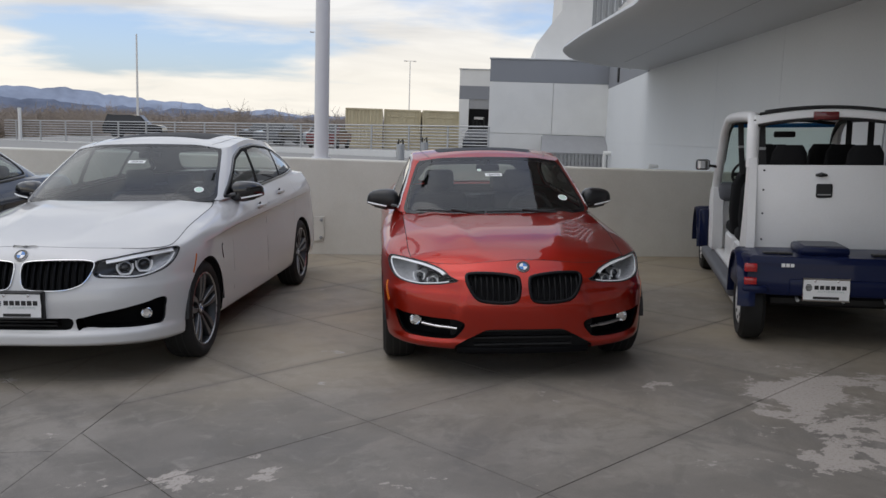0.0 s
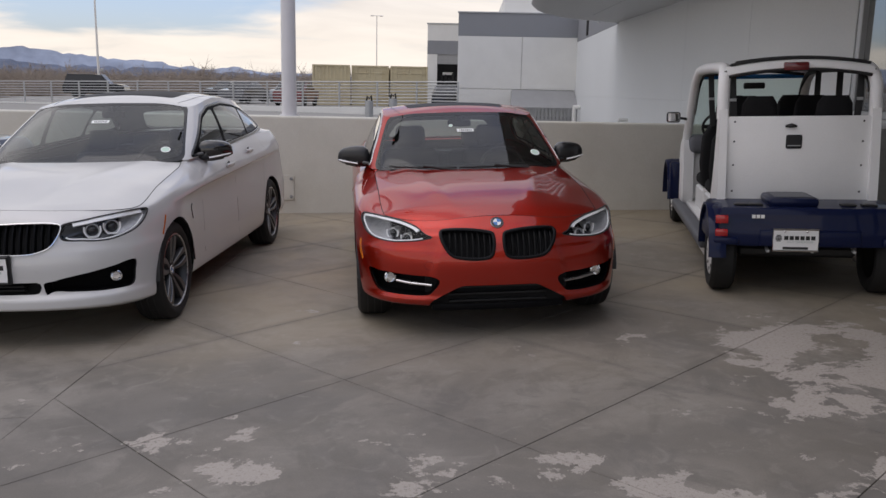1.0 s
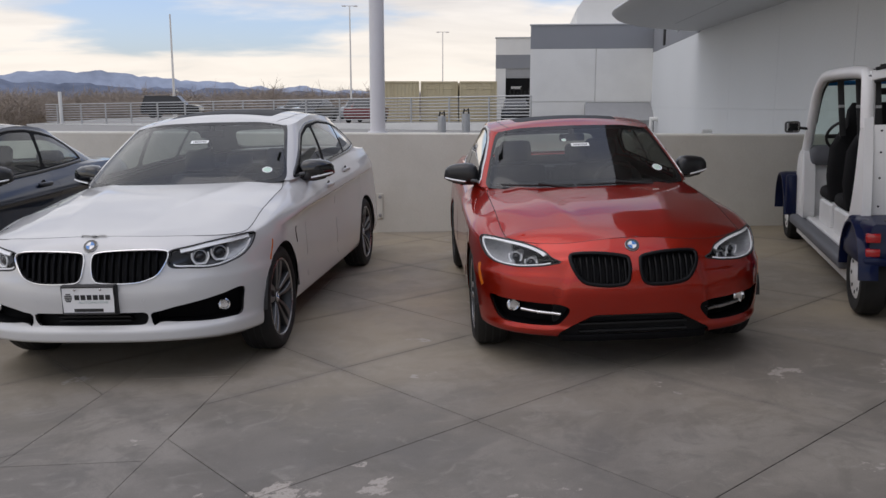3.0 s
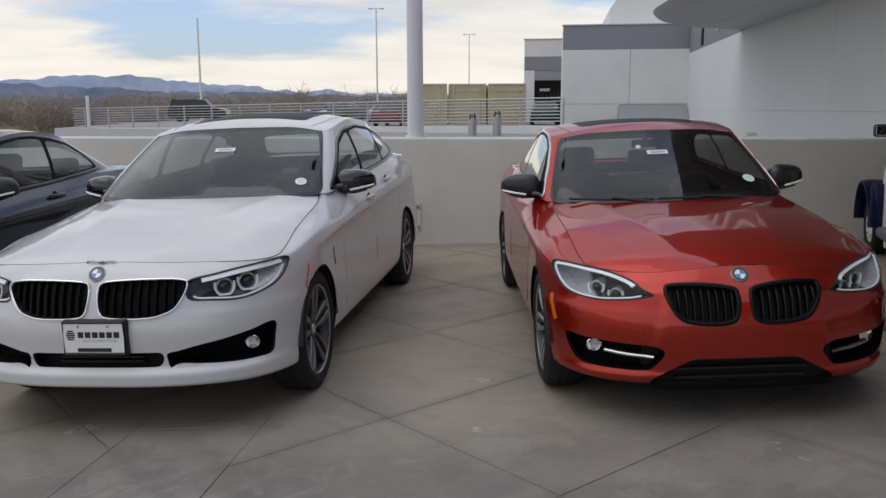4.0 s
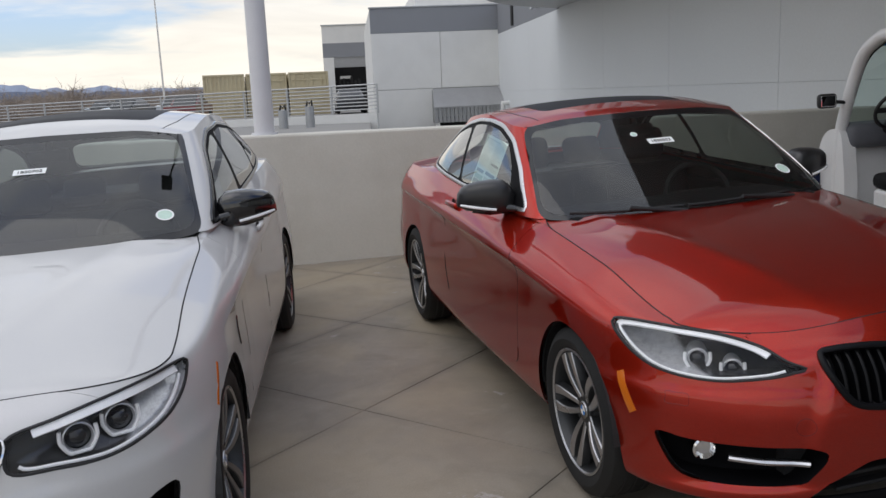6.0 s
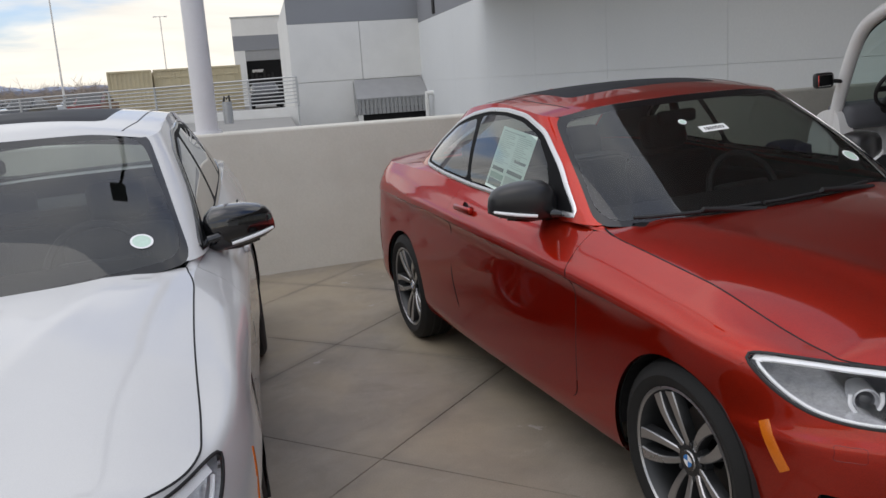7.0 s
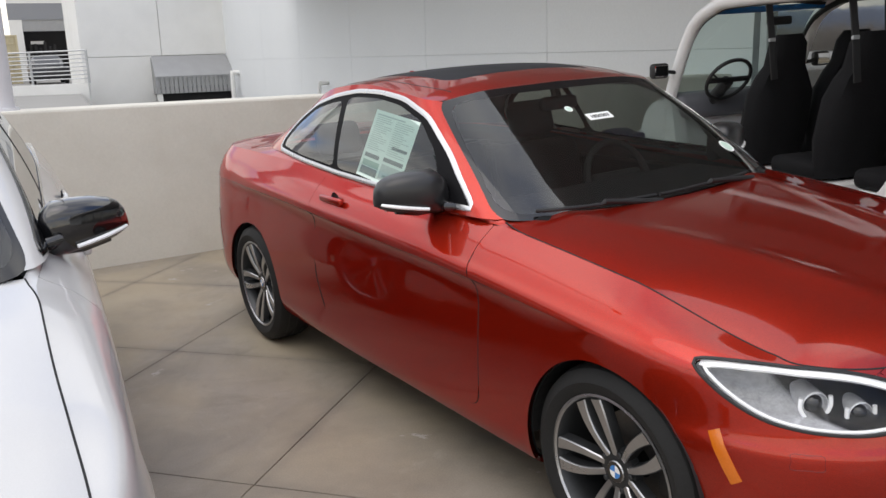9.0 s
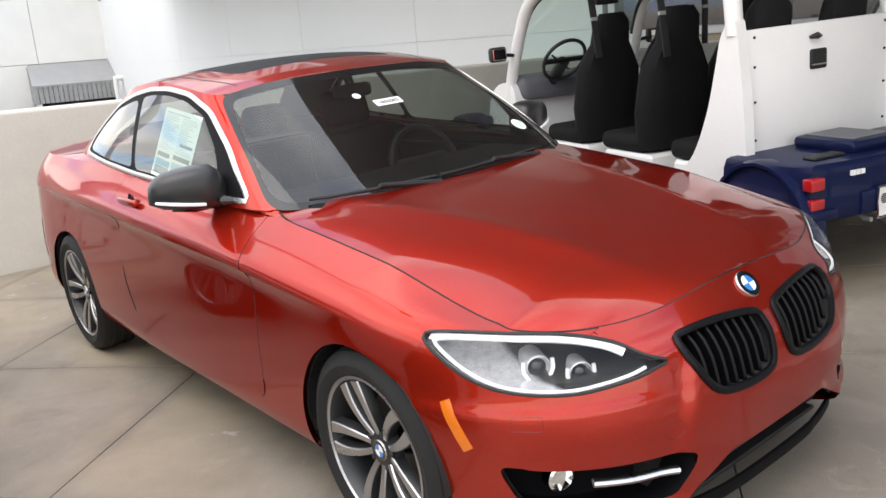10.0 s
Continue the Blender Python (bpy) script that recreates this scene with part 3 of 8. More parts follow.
    bmesh.ops.remove_doubles(bm, verts=bm.verts[:], dist=0.001)
    bmesh.ops.recalc_face_normals(bm, faces=bm.faces[:])
    part("canopy", bm, M["soffit"], root, "grey canopy with rounded edge and smooth soffit", smooth=50)
    bm = bmesh.new()
    for y0, y1 in ((-26, -5), (-5, 9.5)):
        z0, z1 = soffit_z(y0), soffit_z(y1)
        vs = [bm.verts.new(p) for p in ((-1.236, y0, z0 - 0.003), (-1.226, y0, z0 - 0.003), (-1.226, y1, z1 - 0.003), (-1.236, y1, z1 - 0.003), (-1.236, y0, z0 + 0.02), (-1.226, y0, z0 + 0.02), (-1.226, y1, z1 + 0.02), (-1.236, y1, z1 + 0.02))]
        for q in ((0, 1, 2, 3), (0, 4, 5, 1), (1, 5, 6, 2), (2, 6, 7, 3), (3, 7, 4, 0)):
            bm.faces.new([vs[k] for k in q])
    bmesh.ops.recalc_face_normals(bm, faces=bm.faces[:])
    part("soffit_joint", bm, M["wall_grey"], root)
    # upper storey: window band set back from the canopy's edge
    part("upper_wall", box_bm(-2.38, 6, -3.2, 7.4, SOFFIT + 0.08, 6.4), M["wall_white"], root)
    part("upper_wall", box_bm(0.6, 6, -26, -3.2, SOFFIT - 0.1, 6.2), M["wall_white"], root)
    for i in range(9):
        y1 = 6.6 - i * 1.05
        w = part("window", box_bm(-2.41, -2.36, y1 - 0.62, y1, SOFFIT + 0.42, 5.6, 0.01), M["glass_bld"], root)
        part("window_frame", box_bm(-2.47, -2.41, y1 + 0.0, y1 + 0.06, SOFFIT + 0.37, 5.6), M["steel"], w)
    # glazed front beside the parking bay
    for i in range(7):
        y1 = -4.12 - i * 2.0
        for z0, z1 in ((-1.2, 1.28), (1.36, 2.86), (2.94, SOFFIT)):
            part("pane", box_bm(0.03, 0.05, y1 - 1.9, y1, z0, z1), M["glass_bld"], root)
        part("mullion", box_bm(-0.04, 0.1, y1, y1 + 0.1, -1.2, SOFFIT, 0.008), M["steel"], root)
        for z in (1.32, 2.90):
            part("transom", box_bm(-0.035, 0.09, y1 - 1.9, y1, z - 0.04, z + 0.04, 0.006), M["steel"], root)
    # near-black sheet behind the panes in place of an unlit room
    part("unlit_backing", box_bm(0.5, 0.7, -18.5, -3.9, -1.2, SOFFIT), M["dark"], root)
    part("end_wall", box_bm(0.0, 6, -26, -18.2, -3, SOFFIT + 0.7), M["wall_panel"], root)
    # metal lean-to against the wing
    shed = empty("lean_to_shed", W @ pose(-2.72, fy - 0.01, 0), "grey ribbed metal lean-to roof over a dark opening", "shed")
    bm = bmesh.new()
    vs = [bm.verts.new(p) for p in ((0, 0, 1.62), (2.66, 0, 1.62), (2.78, -1.15, 0.90), (-0.1, -1.15, 0.90), (0, 0, 1.55), (2.66, 0, 1.55), (2.78, -1.15, 0.83), (-0.1, -1.15, 0.83))]
    for f in ((0, 1, 2, 3), (7, 6, 5, 4), (0, 3, 7, 4), (1, 5, 6, 2), (3, 2, 6, 7), (0, 4, 5, 1)):
        bm.faces.new([vs[i] for i in f])
    part("roof", bm, M["shed_roof"], shed)
    for i in range(18):
        x = -0.08 + i * 0.158
        part("fascia_board", box_bm(x, x + 0.145, -1.13, -1.10, 0.28, 0.84, 0.01, 1), M["shed_roof"], shed)
    part("side", prism_bm([(0.0, 1.56), (-1.12, 0.84), (-1.12, 0.28), (0, 0.28)], 0, 0.03), M["shed_roof"], shed, m=pose(-0.05, 0, 0, 90, 0, 90))
    # solid near-black box that stands for the shade under the roof
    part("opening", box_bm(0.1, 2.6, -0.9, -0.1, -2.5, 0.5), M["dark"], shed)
    part("post", box_bm(-0.06, 0.12, -1.1, -0.95, -2.5, 0.3), M["wall_white"], shed)
    hy = empty("standpipe", W @ pose(0.0 - 0.25, 20.6, 0), "white pipe outlet on the building wall", "pipe")
    part("pipe", tube_bm([(0.25, 0, 0.95), (0.0, 0, 0.95), (0.0, 0, 0.78), (0.0, 0, -2)], [0.09, 0.1, 0.08, 0.08], 10), M["wall_white"], hy, smooth=True)
    hy2 = empty("standpipe", W @ pose(-0.25, 10.2, -0.24), "white pipe outlet on the building wall", "pipe")
    part("pipe", tube_bm([(0.25, 0, 1.02), (0.02, 0, 1.02), (0.0, 0, 0.9), (0.0, 0, -2)], [0.05, 0.06, 0.05, 0.05], 10), M["wall_white"], hy2, smooth=True)


build_building()

from mathutils.bvhtree import BVHTree

# ---- car bodies: control curves, smooth skins, panels cut out of them ----
def spline(xs, ys, x):
    """A smooth curve through the points, with slopes limited so that it does not overshoot."""
    xs, ys = np.asarray(xs, float), np.asarray(ys, float)
    h = np.diff(xs)
    d = np.diff(ys, axis=0) / (h if ys.ndim == 1 else h[:, None])
    m = np.zeros_like(ys)
    m[0], m[-1] = d[0], d[-1]
    a, b = d[:-1], d[1:]
    m[1:-1] = np.where(a * b > 0, 2 * a * b / np.where(a + b == 0, 1, a + b), 0)
    x = np.clip(x, xs[0], xs[-1])
    i = np.clip(np.searchsorted(xs, x, side="right") - 1, 0, len(xs) - 2)
    t = (x - xs[i]) / h[i]
    hh = h[i]
    if ys.ndim == 2:
        t, hh = t[:, None], hh[:, None]
    return (2 * t**3 - 3 * t**2 + 1) * ys[i] + (t**3 - 2 * t**2 + t) * hh * m[i] + (-2 * t**3 + 3 * t**2) * ys[i + 1] + (t**3 - t**2) * hh * m[i + 1]


def catmull(points, n, closed=False):
    """n points evenly along a round curve through the given ones."""
    P = np.asarray(points, float)
    k = len(P)
    out = []
    segs = k if closed else k - 1
    for i in range(segs):
        p0 = P[(i - 1) % k] if (closed or i > 0) else P[0]
        p1, p2 = P[i], P[(i + 1) % k]
        p3 = P[(i + 2) % k] if (closed or i < k - 2) else P[-1]
        for t in np.linspace(0, 1, 16, endpoint=False):
            out.append(0.5 * (2 * p1 + (p2 - p0) * t + (2 * p0 - 5 * p1 + 4 * p2 - p3) * t * t + (3 * p1 - p0 - 3 * p2 + p3) * t**3))
    if not closed:
        out.append(P[-1])
    out = np.array(out)
    loop = np.vstack([out, out[:1]]) if closed else out
    ln = np.concatenate([[0], np.cumsum(np.linalg.norm(np.diff(loop, axis=0), axis=1))])
    q = np.linspace(0, ln[-1], n, endpoint=not closed)
    return np.stack([np.interp(q, ln, loop[:, j]) for j in range(P.shape[1])], axis=1)


def rounded(points, r, n=5):
    """A polygon with its corners rounded by r."""
    P = [Vector(p) for p in points]
    out = []
    for i, p in enumerate(P):
        a, b = P[i - 1], P[(i + 1) % len(P)]
        ra, rb = min(r, (a - p).length * 0.45), min(r, (b - p).length * 0.45)
        s, e = p + (a - p).normalized() * ra, p + (b - p).normalized() * rb
        for k in range(n + 1):
            t = k / n
            out.append(tuple(s * (1 - t) ** 2 + p * 2 * t * (1 - t) + e * t * t))
    return out


def grid_bm(G):
    """Skin over a grid of points (rows, columns, 3); keeps the smooth normals."""
    bm = bmesh.new()
    nl = bm.verts.layers.float_vector.new("on")
    rows, cols = G.shape[:2]
    V = [[bm.verts.new(G[i, j]) for j in range(cols)] for i in range(rows)]
    for i in range(rows - 1):
        for j in range(cols - 1):
            q = (V[i][j], V[i][j + 1], V[i + 1][j + 1], V[i + 1][j])
            if (q[0].co - q[1].co).length < 1e-5:
                q = (q[0], q[2], q[3])
            elif (q[2].co - q[3].co).length < 1e-5:
                q = (q[0], q[1], q[2])
            try:
                bm.faces.new(q)
            except ValueError:
                pass
    return bm


def face_out(bm, centre):
    """Turn all faces away from a point inside, weld, and store the smooth normals."""
    bmesh.ops.remove_doubles(bm, verts=bm.verts[:], dist=1e-5)
    bm.normal_update()
    c = Vector(centre)
    if sum(f.normal.dot(f.calc_center_median() - c) * f.calc_area() for f in bm.faces) < 0:
        bmesh.ops.reverse_faces(bm, faces=bm.faces[:])
        bm.normal_update()
    nl = bm.verts.layers.float_vector["on"]
    for v in bm.verts:
        n = v.normal.copy()
        if abs(v.co.x) < 1e-4:
            n.x = 0
        v[nl] = n.normalized() if n.length > 0 else Vector((0, 0, 1))
    return bm


def inside(poly, u, v):
    hit, j = False, len(poly) - 1
    for i in range(len(poly)):
        (x1, y1), (x2, y2) = poly[i], poly[j]
        if (y1 > v) != (y2 > v) and u < (x2 - x1) * (v - y1) / (y2 - y1) + x1:
            hit = not hit
        j = i
    return hit


def nearest(P, E, L2, u, v):
    d = np.array((u, v)) - P
    t = np.clip((d * E).sum(1) / L2, 0, 1)
    q = P + E * t[:, None]
    k = np.argmin(((q - (u, v)) ** 2).sum(1))
    return q[k]


def dup(bm, faces):
    """A new bmesh of the given faces, with their stored normals."""
    out = bmesh.new()
    nl, ol = bm.verts.layers.float_vector["on"], out.verts.layers.float_vector.new("on")
    m = {}
    for f in faces:
        vs = []
        for v in f.verts:
            if v not in m:
                m[v] = out.verts.new(v.co)
                m[v][ol] = v[nl]
            vs.append(m[v])
        out.faces.new(vs)
    return out


def carve(bm, ua, va, poly, ok, gap=0.0):
    """Cut the part of bm whose view along ua, va lies in poly out of it, with clean edges on the outline; returns that part."""
    ua, va = Vector(ua), Vector(va)
    P = np.asarray([tuple(p)[:2] for p in poly], float)
    E = np.roll(P, -1, axis=0) - P
    L2 = (E**2).sum(1) + 1e-12
    lo, hi = P.min(0), P.max(0)
    nl = bm.verts.layers.float_vector["on"]
    pick = []
    pl = [tuple(p) for p in P]
    for f in bm.faces:
        c = f.calc_center_median()
        u, v = c.dot(ua), c.dot(va)
        if lo[0] <= u <= hi[0] and lo[1] <= v <= hi[1] and ok(c, f.normal) and inside(pl, u, v):
            pick.append(f)
    chosen = set(pick)
    seam = {v for f in pick for v in f.verts if any(g not in chosen for g in v.link_faces)}
    for v in seam:
        n = Vector(v[nl])
        t1 = n.cross(Vector((0, 0, 1)))
        if t1.length < 0.2:
            t1 = n.cross(Vector((0, 1, 0)))
        t1.normalize()
        t2 = n.cross(t1)
        u, w = v.co.dot(ua), v.co.dot(va)
        q = nearest(P, E, L2, u, w)
        du, dv = q[0] - u, q[1] - w
        a, b, c, d = t1.dot(ua), t2.dot(ua), t1.dot(va), t2.dot(va)
        det = a * d - b * c
        if abs(det) < 0.08:
            continue
        al, be = (du * d - b * dv) / det, (a * dv - c * du) / det
        step = t1 * al + t2 * be
        if step.length > 0.06:
            step *= 0.06 / step.length
        if abs(v.co.x) < 1e-4:
            step.x = 0
        v.co += step
    out = dup(bm, pick)
    bmesh.ops.delete(bm, geom=pick, context="FACES")
    if gap:
        shrink(out, gap)
    return out


def shrink(bm, gap):
    """Draw the open edges of a panel in by gap."""
    moves = {}
    for e in bm.edges:
        if len(e.link_faces) == 1 and not all(abs(v.co.x) < 1e-4 for v in e.verts):
            f = e.link_faces[0]
            d = (e.verts[1].co - e.verts[0].co).normalized()
            n = f.normal if f.normal.length > 0 else Vector((0, 0, 1))
            s = n.cross(d)
            mid = (e.verts[0].co + e.verts[1].co) / 2
            if s.dot(f.calc_center_median() - mid) < 0:
                s = -s
            for v in e.verts:
                moves.setdefault(v, Vector())
                moves[v] += s
    for v, s in moves.items():
        if s.length > 1e-6:
            s = s.normalized() * gap
            if abs(v.co.x) < 1e-4:
                s.x = 0
            v.co += s


def lip(bm, depth=0.014):
    """Fold the open edges of a panel inward, so that its edge has thickness."""
    nl = bm.verts.layers.float_vector["on"]
    es = [e for e in bm.edges if len(e.link_faces) == 1 and not all(abs(v.co.x) < 1e-4 for v in e.verts)]
    new_v = {}
    for e in es:
        for v in e.verts:
            if v not in new_v:
                n = Vector(v[nl])
                w = bm.verts.new(v.co - n * depth)
                w[nl] = v[nl]
                new_v[v] = w
    for e in es:
        a, b = e.verts
        try:
            bm.faces.new((a, b, new_v[b], new_v[a]))
        except ValueError:
            pass
    return bm


def mirrored(bm, both):
    """both: one mesh with its mirror image; else the mirror image alone."""
    out = bmesh.new()
    nl, ol = bm.verts.layers.float_vector["on"], out.verts.layers.float_vector.new("on")
    for sgn in ((1, -1) if both else (-1,)):
        m = {}
        for v in bm.verts:
            w = out.verts.new((v.co.x * sgn, v.co.y, v.co.z))
            n = v[nl]
            w[ol] = (n[0] * sgn, n[1], n[2])
            m[v] = w
        for f in bm.faces:
            vs = [m[v] for v in f.verts]
            out.faces.new(vs if sgn > 0 else vs[::-1])
    if both:
        bmesh.ops.remove_doubles(out, verts=[v for v in out.verts if abs(v.co.x) < 1e-4], dist=2e-4)
    return out


def skin(name, bm, material, parent, label=""):
    """Link a panel, shaded by its stored normals."""
    nl = bm.verts.layers.float_vector["on"]
    bm.verts.index_update()
    ns = [tuple(v[nl]) for v in bm.verts]
    me = bpy.data.meshes.new(name)
    bm.to_mesh(me)
    bm.free()
    me.materials.append(material)
    me.polygons.foreach_set("use_smooth", [True] * len(me.polygons))
    me.normals_split_custom_set_from_vertices(ns)
    ob = new(name, me)
    ob.parent = parent
    if label:
        ob["label"] = label
    return ob


def pair(name, bm, material, parent, label="", parents=None):
    """A panel and its twin on the other side."""
    m = mirrored(bm, False)
    a = skin(name, bm, material, parents[0] if parents else parent, label)
    b = skin(name, m, material, parents[1] if parents else parent, label)
    return a, b


def offset_copy(bm, d):
    out = dup(bm, list(bm.faces))
    ol = out.verts.layers.float_vector["on"]
    for v in out.verts:
        x0 = v.co.x
        v.co -= Vector(v[ol]) * d
        if abs(x0) < 1e-4:
            v.co.x = 0
    return out


def tree_of(bm):

    return BVHTree.FromBMesh(bm)


def onto(tree, start, way, lift=0.0):
    hit = tree.ray_cast(Vector(start), Vector(way).normalized())
    if hit[0] is None:
        # past the skin's edge: the nearest it comes to the line of sight
        line = [Vector(start) + Vector(way).normalized() * (k * 0.03) for k in range(100)]
        hit = min((tree.find_nearest(q) for q in line), key=lambda h: h[3])
    n = hit[1]
    if n.dot(Vector(way)) > 0:
        n = -n
    return hit[0] + n * lift, n


def ribbon_bm(line, normals, width, thick, closed=False, side=0.0):
    """A flat band that follows a line on a surface: width across, thick above it."""
    bm = bmesh.new()
    n = len(line)
    rings = []
    for i in range(n):
        p = Vector(line[i])
        a = Vector(line[i - 1]) if (i or closed) else p
        b = Vector(line[(i + 1) % n]) if (i < n - 1 or closed) else p
        t = (b - a).normalized()
        nn = Vector(normals[i]).normalized()
        s = nn.cross(t).normalized()
        w0, w1 = (side - 0.5) * width, (side + 0.5) * width
        rings.append([bm.verts.new(p + s * w + nn * h) for w, h in ((w0, -0.004), (w0, thick * 0.6), (w0 + width * 0.25, thick), (w1 - width * 0.25, thick), (w1, thick * 0.6), (w1, -0.004))])
    for i in range(n if closed else n - 1):
        A, B = rings[i], rings[(i + 1) % n]
        for k in range(6):
            bm.faces.new((A[k], A[(k + 1) % 6], B[(k + 1) % 6], B[k]))
    if not closed:
        bm.faces.new(rings[0][::-1]), bm.faces.new(rings[-1])
    bmesh.ops.recalc_face_normals(bm, faces=bm.faces[:])
    return bm


def lathe_bm(profile, sides=48, axis="x", bm=None):
    """Turn a profile of (along, radius) about the axis."""
    bm = bm or bmesh.new()
    rings = []
    for a, r in profile:
        ring = []
        for k in range(sides):
            c, s = math.cos(k * math.tau / sides) * r, math.sin(k * math.tau / sides) * r
            ring.append(bm.verts.new({"x": (a, c, s), "y": (c, a, s), "z": (c, s, a)}[axis]))
        rings.append(ring)
    for A, B in zip(rings, rings[1:]):
        for k in range(sides):
            bm.faces.new((A[k], A[(k + 1) % sides], B[(k + 1) % sides], B[k]))
    for ring, (a, r) in ((rings[0], profile[0]), (rings[-1], profile[-1])):
        if r < 0.03:
            bm.faces.new(ring)
    bmesh.ops.recalc_face_normals(bm, faces=bm.faces[:])
    return bm


def text_on(body, size, m, material, parent, name="lettering", extrude=0.0006, squash=1.0):
    cu = bpy.data.curves.new(name, "FONT")
    cu.body, cu.size, cu.extrude, cu.align_x, cu.align_y = body, size, extrude, "CENTER", "CENTER"
    cu.materials.append(material)
    ob = new(name, cu)
    ob.parent = parent
    ob.matrix_basis = m @ Matrix.Diagonal((squash, 1, 1, 1))
    return ob


def body_points(S):
    """The side skin of half a car: a grid of points from the lower lip up to the bonnet and window line, from nose to tail."""
    Wd, L, yf, yr, p = S["half_width"], S["length"], S["nose"], S["tail"], 2.8
    th = np.linspace(0, math.pi / 2, 84)
    fx, fy = Wd * np.sin(th) ** (2 / p), yf * (1 - np.cos(th) ** (2 / p))
    # even steps along the nose
    ln = np.concatenate([[0], np.cumsum(np.hypot(np.diff(fx), np.diff(fy)))])
    q = np.linspace(0, ln[-1], 84)
    fx, fy = np.interp(q, ln, fx), np.interp(q, ln, fy)
    k1, k2 = (float(np.interp(v * Wd / 0.887, fx, q)) for v in (0.5, 0.8))
    nose_sig = np.interp(q, [0, k1, k2, q[-1]], [0, 1, 2, 3])
    ns = int((L - yf - yr) / 0.021)
    sy = np.linspace(yf, L - yr, ns + 2)[1:-1]
    rx, ry = fx[::-1] , L - fy[::-1] * yr / yf
    X = np.concatenate([fx, np.full(ns, Wd), rx])
    Y = np.concatenate([fy, sy, ry])
    sig = np.concatenate([nose_sig,
                          np.interp(sy, [yf, S["y_door"], S["y_mid"], S["y_rear"], L - yr], [3, 4, 5, 6, 6.6]),
                          np.interp(-rx, [-Wd, -0.8 * Wd / 0.887, 0], [6.6, 7, 8])])
    # waist taper in plan
    X = X * (1 - 0.004 * np.interp(Y, [0, S["axle_f"], S["y_mid"], S["axle_r"], L], [0, 0, 1, 0, 1.0]))
    tx, ty = np.gradient(X), np.gradient(Y)
    tl = np.hypot(tx, ty)
    nx, ny = -ty / tl, tx / tl      # inward
    st = np.arange(9.0)
    sig_z = np.where(sig < 1, 2 * sig**2 - sig**3, sig)      # level across the middle of the nose
    Z = np.stack([spline(st, r, sig_z) for r in S["level_z"]], axis=1)
    I = np.stack([spline(st, r, sig_z) for r in S["level_in"]], axis=1)
    lev = np.arange(8.0)
    fine = np.unique(np.concatenate([np.linspace(a, a + 1, k, endpoint=False) for a, k in zip(range(7), (3, 9, 9, 9, 9, 7, 5))] + [[4.82, 4.88, 4.92, 4.96, 4.985, 5.015, 5.04, 7.0]]))
    G = np.zeros((len(X), len(fine), 3))
    for i in range(len(X)):
        z, d = spline(lev, Z[i], fine), spline(lev, I[i], fine)
        # shoulder crease: the skin turns in sharply below it
        s = np.maximum(Z[i][5] - z, 0)
        d = d + S["crease"] * float(np.interp(sig[i], [2.9, 3.6, 4.2, 6.2, 6.8], [0, 0.7, 1, 1, 0])) * (1 - np.exp(-s / 0.026)) * np.exp(-s / 0.28)
        # ledge across the bumper: above it the skin leans back
        over = np.maximum(z - S["ledge"][1], 0)
        d = d + S["ledge"][0] * float(np.interp(sig[i], [0.55, 1.1, 2.3, 3.1], [0, 1, 1, 0])) * (1 - np.exp(-over / 0.035)) * np.exp(-over / 0.25)
        # the middle of the nose stands proud of the cheeks beside the grille
        if "cheek" in S:
            xb = 0.36 + np.clip(0.60 - z, -0.1, 0.3) * 0.28
            e = np.clip((xb + 0.022 - X[i]) / 0.044, 0, 1)
            d = d - S["cheek"] * e * e * (3 - 2 * e) * np.clip((0.70 - z) / 0.10, 0, 1) * np.clip((z - 0.22) / 0.06, 0, 1)
        # lower lip that stands proud of the bumper
        if "splitter" in S:
            d = d - S["splitter"][0] * float(np.interp(sig[i], [0, 1.5, 2.3], [1, 1, 0])) / (1 + np.exp(np.clip((z - S["splitter"][1]) / 0.005, -50, 50)))
        G[i, :, 0] = np.maximum(X[i] + nx[i] * d, 0)
        G[i, :, 1] = Y[i] + ny[i] * d
        G[i, :, 2] = z
    # the bonnet's edge runs straight from the lamp to the windscreen
    w = np.clip((fine - 5) / 2, 0, 1) ** 1.6
    ly, lx = zip(*S["lid_line"])
    for i in range(len(X) // 2):
        y = G[i, -1, 1]
        if ly[0] <= y <= ly[-1] + 0.3:
            over = G[i, -1, 0] - float(spline(ly, lx, np.array([y]))[0])
            G[i, :, 0] -= over * w * float(np.interp(y, [ly[0], ly[0] + 0.06, ly[-1], ly[-1] + 0.3], [0, 1, 1, 0]))
    G[0, :, 0] = 0
    G[-1, :, 0] = 0
    return G


def deck_points(edge, S, key, n=26):
    """A bonnet or boot skin from its edge (points in order) to the centre line."""
    cy, cz = S[key + "_y"], S[key + "_z"]
    rows = []
    for x, y, z in edge:
        a = np.linspace(1, 0, n)
        xs = a * x
        ys = np.full(n, y)
        if key == "bonnet":      # the rear edge bows forward along the foot of the windscreen
            ys = y - (S["cowl"] - S["base"][0][1] + 0.004) * (1 - a ** 2.2) * min(1.0, max(0.0, (y - 0.7) / (S["cowl"] - 0.7))) ** 1.5
        zc = spline(cy, cz, ys)
        zs = zc - (zc[0] - z) * a ** (2.3 + 1.2 * min(1.0, max(0.0, (x - 0.3) / 0.4)))
        if key == "bonnet":
            rx = 0.20 + 0.26 * (y / 1.3)
            zs = zs + S["ridge"] * np.exp(-np.abs((xs - rx) / 0.06) ** 1.5) * np.interp(y, [0.15, 0.5, 1.3], [0, 1, 0.6]) * np.clip((x - rx) / 0.2, 0, 1)
        rows.append(np.stack([xs, ys, zs], axis=1))
    return np.array(rows)


